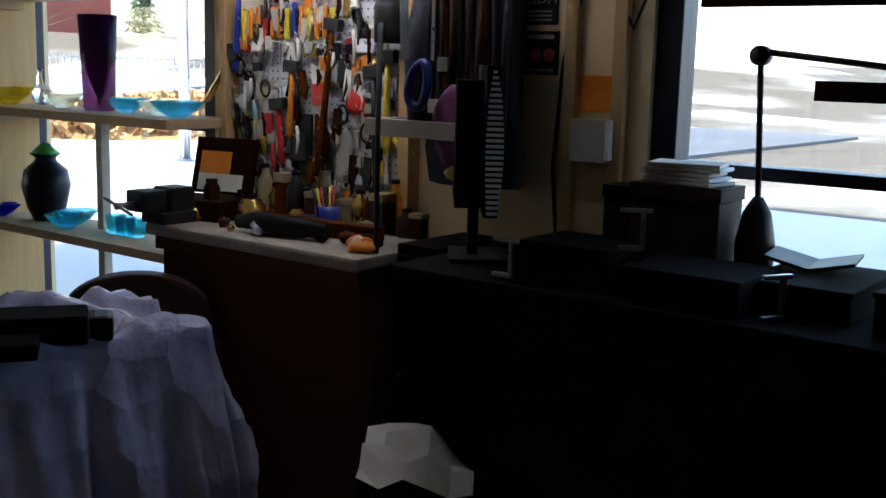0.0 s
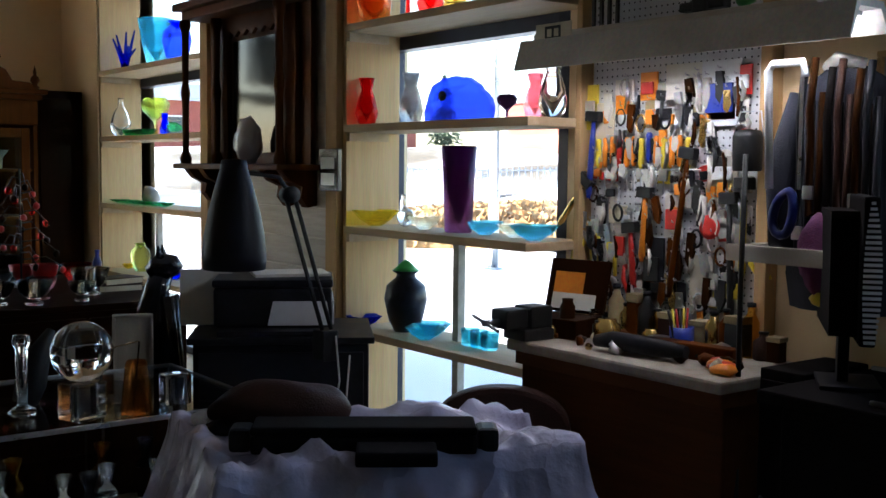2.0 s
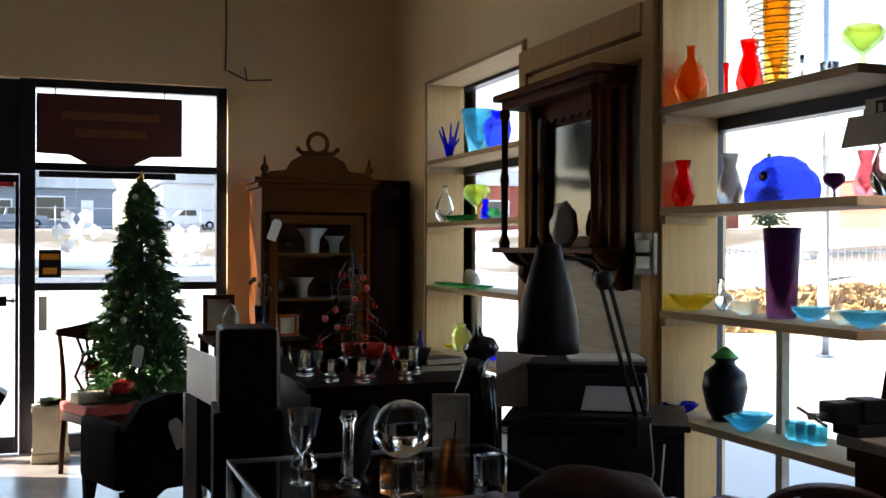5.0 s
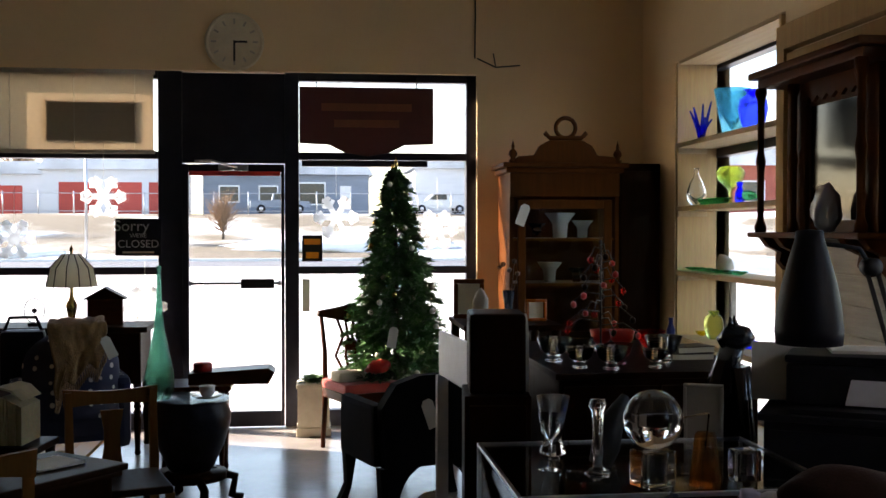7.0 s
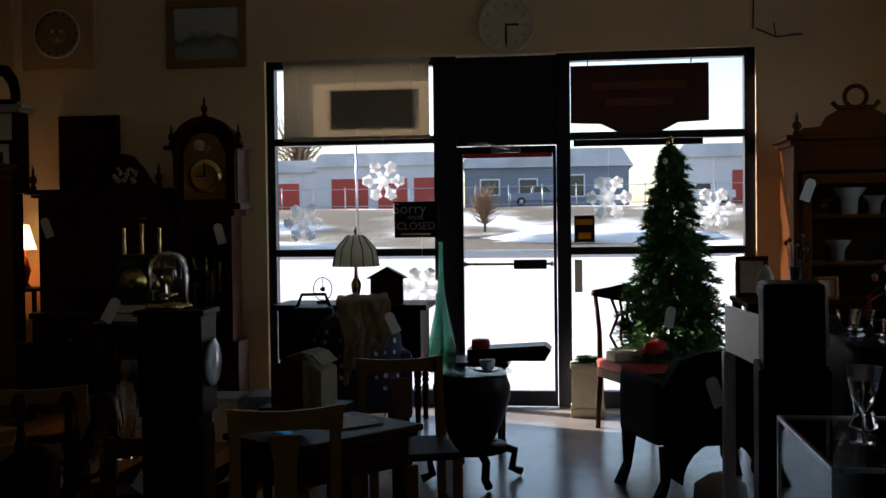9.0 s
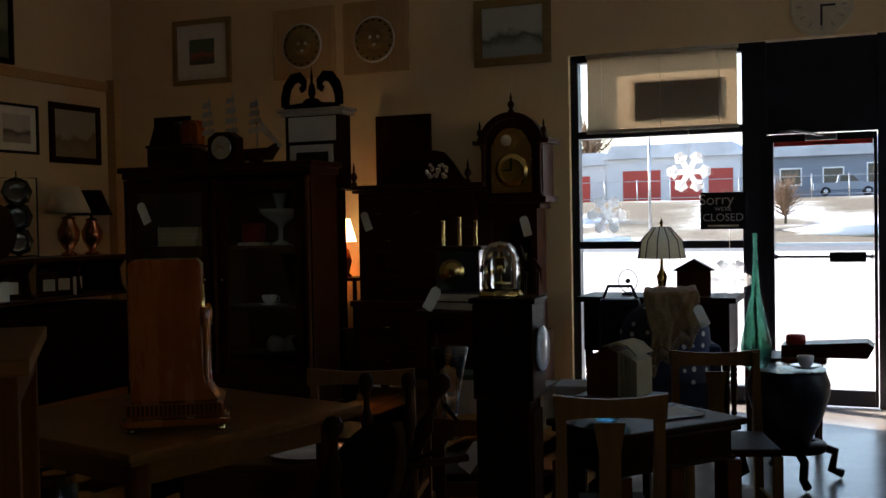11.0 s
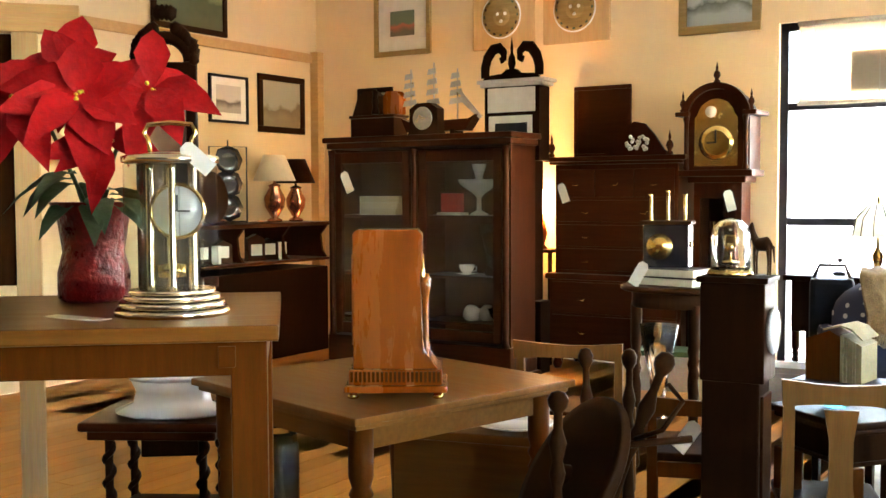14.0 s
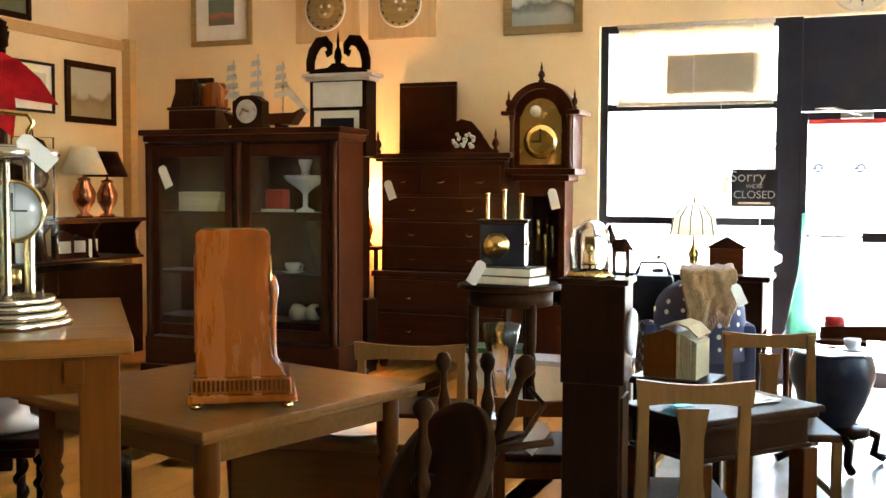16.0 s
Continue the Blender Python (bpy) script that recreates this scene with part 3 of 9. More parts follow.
M["brick"] = paint("red_brick_wall", (0.34, 0.09, 0.06), (0.25, 0.06, 0.04), 0.8, scale=1.2, bump=0.2, fine=20)
M["bark"] = paint("grey_bark", (0.12, 0.09, 0.07), (0.07, 0.05, 0.04), 0.9, scale=5, bump=0.5)
M["twig"] = paint("dry_twigs", (0.24, 0.15, 0.09), (0.17, 0.1, 0.06), 0.9, scale=5, bump=0.2)
M["needle"] = paint("dark_needles", (0.035, 0.075, 0.03), (0.02, 0.045, 0.02), 0.7, scale=5, bump=0.1)
M["dryleaf"] = paint("dry_leaves", (0.42, 0.25, 0.10), (0.27, 0.15, 0.06), 0.9, scale=5, bump=0.1)
M["carpaint"] = paint("white_car_paint", (0.6, 0.62, 0.66), (0.55, 0.57, 0.6), 0.25, scale=2, bump=0, coat=0.6)
M["darkpane"] = paint("dark_window_pane", (0.03, 0.04, 0.05), (0.02, 0.025, 0.03), 0.08, scale=2, bump=0)


def shed(name, label, x0, x1, y, z, h, depth, wallmat, doors, roof_h, doormat, windows=()):
    s = thing(name, label, "building", (0, 0, 0))
    part("wall", bx(x0, x1, y, y + depth, z - 0.5, z + h), wallmat, s)
    r = bmesh.new()
    plate(r, [(x0 - 0.4, z + h), (x1 + 0.4, z + h), (x1 - 0.6, z + h + roof_h), (x0 + 0.6, z + h + roof_h)], y - 0.5, y + depth)
    part("roof", r, M["roof"], s)
    for a, b in doors:
        part("door", bx(a, b, y - 0.06, y + 0.02, z, z + h * 0.72, 0.02), doormat, s)
    for a, b, c, d in windows:
        q = part("window", bx(a - 0.12, b + 0.12, y - 0.07, y + 0.02, z + c - 0.12, z + d + 0.12), M["white"], s)
        part("pane", bx(a, b, y - 0.09, y - 0.06, z + c, z + d), M["darkpane"], q)
    return s


shed("storage_building", "long white storage building with red roller doors", -23, -11.3, 95, 2.9, 3.9, 8, M["siding"],
     [(-21.6, -18.2), (-17.4, -14.6), (-14.0, -11.9)], 1.2, M["reddoor"])
shed("storage_building", "white storage building with red roller doors", -44, -25, 104, 3.0, 3.8, 8, M["siding"], [(-42, -39), (-38, -35), (-34, -31), (-29.5, -27)], 1.2, M["reddoor"])
shed("house", "blue-grey house with white framed windows", -9.5, 5.2, 96, 2.9, 3.6, 8, M["siding_blue"], [(2.6, 3.6)], 1.6, M["white"], [(-8, -6.4, 1.2, 2.5), (-4.5, -3, 1.2, 2.5), (-1, 1.2, 1.0, 2.8)])
shed("storage_building", "white storage building with red end doors", 9, 30, 92, 2.9, 4.0, 10, M["siding"], [(13.6, 16.5), (18, 21), (23, 26)], 1.1, M["reddoor"])
shed("brick_building", "low red brick building across the street", 34, 62, 86, 3.0, 4.0, 10, M["brick"], [(40, 43), (50, 53)], 1.4, M["siding"], [(36, 38, 1, 2.6), (45, 47.5, 1, 2.6)])
shed("brick_building", "low red brick building beside the side street", 62, 84, 62, 3.0, 4.2, 10, M["brick"], [(66, 69)], 1.6, M["siding"], [(71, 73, 1, 2.6), (76, 78, 1, 2.6)])


def car(label, x, y, z, rz, mat_body):
    c = thing("pickup_truck", label, "car", (x, y, z), rz)
    part("body", plat([(-2.5, 0.45), (2.4, 0.45), (2.5, 0.75), (2.3, 1.0), (1.1, 1.05), (0.5, 1.65), (-0.6, 1.68), (-0.75, 1.05), (-2.5, 1.05)], -0.85, 0.85), mat_body, c)
    part("side_window", plat([(-0.55, 1.12), (0.9, 1.12), (0.45, 1.58), (-0.5, 1.6)], -0.87, 0.87), M["darkpane"], c)
    for wx in (-1.6, 1.55):
        for wy in (-0.82, 0.82):
            wl = part("wheel", lat([(0, -0.11), (0.2, -0.11), (0.34, -0.09), (0.36, 0), (0.34, 0.09), (0.2, 0.11), (0, 0.11)], 20, (wx, wy, 0.36), Matrix.Rotation(radians(90), 4, "X")), M["black"], c)
            part("rim", lat([(0, -0.125), (0.17, -0.125), (0.19, 0), (0.17, 0.125), (0, 0.125)], 14, (wx, wy, 0.36), Matrix.Rotation(radians(90), 4, "X")), M["steel"], wl)
    return c


car("white pickup truck parked by the storage building", 10.5, 87, 2.9, 185, M["carpaint"])
car("blue parked pickup truck in front of the house", -2.5, 90, 2.95, 5, M["siding_blue"])


def bare_tree(label, x, y, z, h, seed, n=150, name="bare_tree"):
    rnd = random.Random(seed)
    tr = thing(name, label, "tree", (x, y, z))
    part("trunk", tub([(0, 0, -0.4), (0.05, 0, h * 0.3), (0.0, 0.1, h * 0.6)], [h * 0.03, h * 0.022, h * 0.012]), M["bark"], tr)
    c = bmesh.new()
    for i in range(n):
        a, e = rnd.uniform(0, 6.28), rnd.uniform(0.2, 1.3)
        s = Vector((0, 0, h * rnd.uniform(0.15, 0.6)))
        L = h * rnd.uniform(0.25, 0.5)
        d = Vector((math.cos(a) * math.cos(e), math.sin(a) * math.cos(e), math.sin(e)))
        m = s + d * L * 0.55 + Vector((rnd.uniform(-.05, .05), rnd.uniform(-.05, .05), 0)) * h
        tube(c, [s, m, s + d * L + Vector((0, 0, 0.05 * h))], [h * 0.006, h * 0.004, h * 0.0015], 4)
    part("crown", c, M["twig"], tr)
    return tr


bare_tree("dry brown bush on the snowy bank", -5.5, 70, 0.9, 3.4, 3, 320, "bush")
bare_tree("dry brown bush on the snowy bank", -8.5, 68, 0.7, 2.6, 4, 240, "bush")
bare_tree("bare shrub with thin twigs beside the lot", -27, 76, 1.6, 6.0, 5, 260)
bare_tree("bare winter tree behind the storage building", -8, 110, 3, 11, 6, 200)
bare_tree("bare winter tree behind the storage building", -30, 115, 3, 12, 7, 200)
bare_tree("bare street tree by the side fence", 34, 60, 1.8, 9, 8, 200)
bare_tree("bare street tree by the side fence", 26, 44, 0.5, 8, 9, 200)


def conifer(label, x, y, z, h, seed):
    rnd = random.Random(seed)
    tr = thing("fir_tree", label, "tree", (x, y, z))
    part("trunk", lat([(h * 0.02, -0.4), (h * 0.015, h * 0.5), (0.01, h)], 8), M["bark"], tr)
    c = bmesh.new()
    for i in range(900):
        u = rnd.random() ** 0.7
        zz = h * (1 - 0.88 * u)
        r = h * 0.26 * u * rnd.uniform(0.3, 1.05)
        a = rnd.uniform(0, 6.283)
        p = Vector((r * math.cos(a), r * math.sin(a), zz))
        q = p + Vector((math.cos(a), math.sin(a), -0.35)) * h * 0.06
        sd = Vector((-math.sin(a), math.cos(a), 0.1)) * h * 0.022
        c.faces.new([c.verts.new(v) for v in (p - sd, q, p + sd, p + Vector((0, 0, h * 0.02)))])
    part("crown", c, M["needle"], tr)
    return tr


conifer("tall green fir tree beyond the side fence", 70, 92, 3.0, 8.5, 1)
conifer("green fir tree beyond the side street", 86, 84, 3.0, 8, 2)

# fences
def fence(label, x0, y0, x1, y1, h, n, gap):
    f = thing("picket_fence" if gap < 0.5 else "chain_fence", label, "fence", (0, 0, 0))
    for i in range(n + 1):
        k = i / n
        x, y = x0 + (x1 - x0) * k, y0 + (y1 - y0) * k
        z = ground_z(x, y)
        part("post", tub([(x, y, z - 0.3), (x, y, z + h)], 0.035 if gap < 0.5 else 0.05, 6), M["steel"], f)
    for hz in (h * 0.92, h * 0.15):
        k = 8
        part("rail", tub([(x0 + (x1 - x0) * i / k, y0 + (y1 - y0) * i / k, ground_z(x0 + (x1 - x0) * i / k, y0 + (y1 - y0) * i / k) + hz) for i in range(k + 1)], 0.03, 6), M["steel"], f)
    return f


fence("white metal picket fence beyond the side pavement", 24, 40, 44, 26, 1.7, 90, 0.3)
fence("wire fence with steel posts before the storage buildings", -45, 86, 30, 84, 1.8, 28, 2)
# bed of dry leaves and gravel beside the pavement
rnd = random.Random(11)
bm = blob(1.0, 4, 0.25, 6, 2, (5.5, 3.2, 0.75), (17.5, 18.5, -0.2))
for i in range(5000):
    a, r = rnd.uniform(0, 6.283), math.sqrt(rnd.random())
    x, y = 17.5 + 5.5 * r * math.cos(a), 18.5 + 3.2 * r * math.sin(a)
    z = -0.2 + 0.8 * math.sqrt(max(0, 1 - r * r)) + rnd.uniform(-0.02, 0.12)
    p = Vector((x, y, z))
    u = Vector((rnd.uniform(-1, 1), rnd.uniform(-1, 1), rnd.uniform(-1, 1))).normalized() * 0.11
    v = u.orthogonal() * rnd.uniform(0.5, 1)
    bm.faces.new([bm.verts.new(p + k) for k in (-u - v, u - v, u + v, -u + v)])
ob = solo("leaf_bed", bm, M["dryleaf"], "mound of dry brown leaves beside the pavement", "leaves")
tagged(ob, kind="stuff")
for i, (x, y, sx, sy, sz) in enumerate([(24, 34, 6, 3, 0.9), (13, 40, 7, 3, 0.8), (31, 30, 5, 3, 0.8), (-20, 63, 6, 2.2, 0.6), (2, 66, 7, 2.4, 0.7), (14, 62, 6, 2, 0.5), (-38, 64, 7, 2, 0.6)]):
    ob = solo("snow_bank", blob(1.0, 3, 0.35, 5, i * 3.1, (sx, sy, sz), (0, 0, 0)), M["snow"], "ploughed snow bank on winter ground", "snow", (x, y, ground_z(x, y)), 0, "snow banks")
    tagged(ob, kind="stuff")
for x, y in ((11.5, 12.5), (27, 46), (-12, 60), (19, 62)):
    p = thing("utility_pole", "grey steel pole standing outside", "pole", (x, y, ground_z(x, y)))
    part("shaft", lat([(0.09, 0), (0.06, 7)], 10), M["steel"], p)
    part("foot_plate", lat([(0.2, 0), (0.2, 0.06), (0.1, 0.1)], 10), M["steel"], p)

# ---- things shared by several places
def price_tag(at, rz=0.0, rx=90.0, s=1.0, roll=20.0):
    bm = bmesh.new()
    plate(bm, [(-0.02 * s, -0.09 * s), (0.02 * s, -0.09 * s), (0.02 * s, -0.012 * s), (0.01 * s, 0), (-0.01 * s, 0), (-0.02 * s, -0.012 * s)], -0.0008, 0.0008)
    ob = solo("price_tag", bm, M["paper"], "white paper price tag on a string", "tag", group="price tags")
    ob.matrix_basis = pose(at[0], at[1], at[2], 0, roll, rz)
    return ob


def turned(z0, z1, r, n=16):
    """A turned leg's profile, with balls and rings."""
    h = z1 - z0
    k = [(0.55, 0), (0.8, 0.03), (0.6, 0.08), (0.75, 0.3), (0.95, 0.5), (0.7, 0.56), (1.0, 0.6), (0.7, 0.64), (1.0, 0.68), (0.75, 0.71), (1.0, 0.76), (1.0, 1.0)]
    return [(r * a, z0 + h * b) for a, b in k]


def picture(name, label, w, h, mat_frame, mat_art, fw=0.05, mat_w=0.0, at=(0, 0, 0), rz=0.0, group="framed pictures"):
    """A framed picture; its back stands at local y = 0 and it faces -y."""
    p = thing(name, label, "picture", at, rz, group)
    f = bmesh.new()
    for x0, x1, z0, z1 in ((-w / 2, w / 2, h / 2 - fw, h / 2), (-w / 2, w / 2, -h / 2, -h / 2 + fw), (-w / 2, -w / 2 + fw, -h / 2 + fw, h / 2 - fw), (w / 2 - fw, w / 2, -h / 2 + fw, h / 2 - fw)):
        cube(f, x0, x1, -0.03, 0, z0, z1, 0.006)
    part("picture_frame", f, mat_frame, p)
    iw, ih = w / 2 - fw, h / 2 - fw
    if mat_w:
        part("mount", bx(-iw, iw, -0.012, -0.004, -ih, ih), M["paper"], p)
        part("artwork", bx(-iw + mat_w, iw - mat_w, -0.016, -0.0125, -ih + mat_w, ih - mat_w), mat_art, p)
    else:
        part("artwork", bx(-iw, iw, -0.014, -0.004, -ih, ih), mat_art, p)
    return p


art = {"sea": landscape("sea_painting", (0.5, 0.52, 0.45), (0.12, 0.14, 0.1), (0.35, 0.38, 0.33), 1.3), "red": landscape("red_barn_print", (0.12, 0.16, 0.1), (0.45, 0.12, 0.06), (0.12, 0.1, 0.06), 4.1),
       "cliff": landscape("cliff_painting", (0.4, 0.38, 0.3), (0.2, 0.15, 0.08), (0.28, 0.22, 0.12), 7.7), "town": landscape("town_etching", (0.6, 0.57, 0.5), (0.12, 0.1, 0.08), (0.4, 0.37, 0.31), 2.9),
       "lake": landscape("lake_painting", (0.22, 0.25, 0.14), (0.06, 0.08, 0.04), (0.1, 0.11, 0.06), 9.3)}
M["giltframe"] = wood("gilt_wood", (0.36, 0.25, 0.10), (0.22, 0.14, 0.05), 0.4, "x", 0.2)
picture("framed_print", "small red print in white mount and gilt frame", 0.66, 0.62, M["giltframe"], art["red"], 0.05, 0.14, (-5.55, FY - 0.001, 3.13))
for x in (-4.43, -3.70):
    p = thing("plate_plaque", "white patterned plate on a square oak board", "plate", (x, FY - 0.001, 3.13), 0, "plate plaques")
    part("board", bx(-0.32, 0.32, -0.035, 0, -0.33, 0.31, 0.012), M["pine"], p)
    pl = part("plate", lat([(0, 0), (0.09, 0), (0.14, 0.008), (0.20, 0.022), (0.205, 0.026), (0.2, 0.03), (0.14, 0.016), (0, 0.008)], 40, (0, -0.036, -0.04), Matrix.Rotation(radians(90), 4, "X")), M["porcelain"], p)
    part("rim_pattern", lat([(0.15, 0.0205), (0.19, 0.0305), (0.192, 0.031), (0.15, 0.022)], 40, (0, -0.036, -0.04), Matrix.Rotation(radians(90), 4, "X")), M["giltframe"], pl)
    part("centre_pattern", lat([(0.0, 0.0225), (0.085, 0.0225), (0.085, 0.024), (0, 0.024)], 28, (0, -0.036, -0.04), Matrix.Rotation(radians(90), 4, "X")), M["giltframe"], pl)
    for i in range(16):
        part("flower_spray", moved(blob(0.012, 1, 0.4, 5, i, (1.5, 0.2, 0.8), (0, 0, 0.17)), Matrix.Translation((0, -0.072, -0.04)) @ Matrix.Rotation(radians(22.5 * i), 4, "Y")), M["leather"] if i % 2 else M["leafgreen"], pl)
    for i in range(7):
        part("flower_spray", moved(blob(0.017, 1, 0.4, 5, i, (1.2, 0.2, 1), (0, 0, 0.045 if i else 0)), Matrix.Translation((0, -0.063, -0.04)) @ Matrix.Rotation(radians(60 * i), 4, "Y")), M["paper"] if i % 2 else M["giltframe"], pl)
picture("seascape_painting", "dim seascape painting in a carved gilt frame", 0.68, 0.56, M["giltframe"], art["sea"], 0.07, 0, (-2.43, FY - 0.001, 3.06))
picture("framed_etching", "town etching in a thin black frame", 0.51, 0.44, M["black"], art["town"], 0.025, 0.07, (LX + 0.001, 6.60, 2.36), 90)
picture("cliff_painting", "rocky coast painting in a brown frame", 0.68, 0.56, M["walnut"], art["cliff"], 0.06, 0, (LX + 0.001, 7.34, 2.36), 90)
picture("lake_painting", "dark green lake painting on the wall rail", 0.9, 0.72, M["walnut"], art["lake"], 0.05, 0, (LX + 0.034, 6.1, 3.27), 90)
picture("empty_picture_frame", "dark empty frame standing on the bookcase", 0.36, 0.42, M["darkwood"], M["wall_grey"], 0.045, 0, (-5.0, 6.68, 2.17), 0)

# ---- bookcase
bc = thing("glazed_bookcase", "dark mahogany bookcase with two glazed doors", "bookcase", (-4.34, 6.28, 0))
bc.scale = (0.91, 1.0, 1.0)
for q in ((-0.93, -0.9, 0.02, 0.42, 0.1, 1.85), (0.9, 0.93, 0.02, 0.42, 0.1, 1.85), (-0.03, 0.03, 0.03, 0.4, 0.3, 1.8)):
    part("side_panel", bx(*q), M["mahogany"], bc)
part("back_panel", bx(-0.9, 0.9, 0.4, 0.42, 0.1, 1.85), M["mahogany"], bc)
cn = bx(-0.98, 0.98, -0.05, 0.44, 1.9, 1.945, 0.012)
cube(cn, -0.955, 0.955, -0.02, 0.43, 1.85, 1.9, 0.012)
part("cornice", cn, M["mahogany_x"], bc)
pl = bx(-0.98, 0.98, -0.05, 0.44, 0.0, 0.1, 0.01)
cube(pl, -0.95, 0.95, -0.02, 0.42, 0.1, 0.32, 0.01)
part("plinth", pl, M["mahogany_x"], bc)
for z in (0.47, 0.83, 1.3):
    part("shelf", bx(-0.9, 0.9, 0.05, 0.4, z - 0.012, z + 0.012, 0.003), M["mahogany_x"], bc)
for s in (-1, 1):
    d = bmesh.new()
    a, b = (0.05, 0.86) if s > 0 else (-0.86, -0.05)
    for q in ((a, a + 0.075, -0.02, 0.02, 0.34, 1.82), (b - 0.075, b, -0.02, 0.02, 0.34, 1.82), (a + 0.075, b - 0.075, -0.02, 0.02, 1.73, 1.82), (a + 0.075, b - 0.075, -0.02, 0.02, 0.34, 0.43)):
        cube(d, *q, 0.008)
    dr = part("door", d, M["mahogany"], bc)
    part("pane", bx(a + 0.075, b - 0.075, -0.003, 0.003, 0.43, 1.73), M["case_pane"], dr).visible_shadow = False
    part("knob", lat([(0, 0), (0.008, 0), (0.012, 0.02), (0, 0.028)], 12, (0.085 * s, -0.02, 1.05), Matrix.Rotation(radians(90), 4, "X")), M["brass"], dr)
for x in (-0.9, 0.9, 0.0):
    part("reeded_column", lat([(0.035, 0.32), (0.028, 0.36), (0.028, 1.78), (0.035, 1.84)], 14, (x, -0.01, 0)), M["mahogany"], bc)
price_tag((-5.02, 6.24, 1.66), 0, 0, 2.0, -25)


def book(w, h, d, mat_c, at, rz=0.0, flat=False, label="cloth-bound old book"):
    b = thing("book", label, "book", at, rz, "old books")
    if flat:
        w, h = h, w
    part("cover", cube(cube(bx(-w / 2, w / 2, -d / 2, d / 2, 0, 0.003), -w / 2, w / 2, -d / 2, d / 2, h - 0.003, h), -w / 2, -w / 2 + 0.004, -d / 2, d / 2, 0.003, h - 0.003) if flat else
         cube(cube(bx(-w / 2, -w / 2 + 0.003, -d / 2, d / 2, 0, h), w / 2 - 0.003, w / 2, -d / 2, d / 2, 0, h), -w / 2 + 0.003, w / 2 - 0.003, -d / 2, -d / 2 + 0.004, 0, h), mat_c, b)
    part("page_block", bx(-w / 2 + 0.004, w / 2 - 0.004, -d / 2 + 0.005, d / 2 - 0.004, 0.0035, h - 0.0035), M["cream"], b)
    return b


for i in range(3):
    book(0.05, 0.36, 0.22, M["cream"] if i % 2 else M["paper"], (-4.77, 6.48, 1.3125 + 0.05 * i), 4 * i, True, "pale book lying in the bookcase")
solo("red_box", bx(-0.08, 0.08, -0.05, 0.05, 0, 0.15, 0.008), M["red"], "small red box on a bookcase shelf", "box", (-4.13, 6.5, 1.335))
solo("white_card", bx(-0.12, 0.12, -0.05, 0.05, 0, 0.02, 0.003), M["paper"], "white booklet under a red box", "book", (-4.13, 6.5, 1.3125))
solo("compote_bowl", lat([(0.07, 0), (0.075, 0.01), (0.02, 0.04), (0.02, 0.14), (0.05, 0.17), (0.15, 0.24), (0.17, 0.28), (0.155, 0.275), (0.04, 0.18), (0.03, 0.3), (0.06, 0.4), (0.05, 0.4), (0, 0.2)], 28), M["porcelain"], "white ruffled pedestal bowl", "bowl", (-3.885, 6.5, 1.3125))
solo("silver_creamer", lat([(0.05, 0), (0.07, 0.03), (0.075, 0.08), (0.06, 0.13), (0.07, 0.15), (0.062, 0.15), (0.05, 0.1), (0, 0.02)], 20), M["steel"], "small silver creamer on a shelf", "jug", (-3.66, 6.48, 1.3125))
solo("crystal_vase", lat([(0.06, 0), (0.08, 0.02), (0.05, 0.08), (0.1, 0.3), (0.12, 0.4), (0.112, 0.4), (0.09, 0.3), (0.035, 0.08), (0, 0.04)], 16), M["crystal"], "tall cut crystal vase", "vase", (-3.75, 6.5, 0.8425))
solo("crystal_decanter", lat([(0.05, 0), (0.07, 0.02), (0.07, 0.2), (0.03, 0.27), (0.03, 0.33), (0.05, 0.34), (0.0, 0.42)], 14), M["crystal"], "cut crystal decanter with stopper", "decanter", (-3.64, 6.56, 0.8425))
cup = thing("teacup", "white teacup on its saucer", "cup", (-3.98, 6.47, 0.8425))
part("saucer", lat([(0.04, 0), (0.09, 0.015), (0.09, 0.02), (0, 0.008)], 24), M["porcelain"], cup)
part("cup", lat([(0.03, 0.009), (0.055, 0.04), (0.065, 0.08), (0.06, 0.08), (0.045, 0.035), (0, 0.02)], 24), M["porcelain"], cup)
part("handle", tub([(0.055, 0, 0.07), (0.09, 0, 0.065), (0.085, 0, 0.035), (0.05, 0, 0.03)], 0.006, 6), M["porcelain"], cup)
for i, x in enumerate((-3.93, -3.84)):
    solo("pine_cone_ornament", blob(0.07, 2, 0.5, 12, i, (1, 1, 1), (0, 0, 0.055)), M["bone"], "pale carved cone ornament", "ornament", (x, 6.47 + 0.06 * i, 0.4825))
solo("glass_bowl", lat([(0.05, 0), (0.1, 0.05), (0.12, 0.11), (0.11, 0.11), (0.08, 0.05), (0, 0.02)], 24), M["clear"], "clear glass bowl on the bottom shelf", "bowl", (-3.66, 6.48, 0.4825))

# on the bookcase: ship model, boxes, small clocks
sh = thing("ship_model", "wooden model of a three-masted sailing ship", "ship model", (-4.25, 6.5, 1.948))
part("hull", plat([(-0.33, 0.14), (-0.28, 0.03), (0.27, 0.03), (0.36, 0.15), (0.3, 0.12), (-0.25, 0.11)], -0.06, 0.06), M["mahogany_x"], sh)
for x in (-0.2, 0.14):
    part("cradle_foot", bx(x, x + 0.04, -0.07, 0.07, 0, 0.04), M["darkwood"], sh)
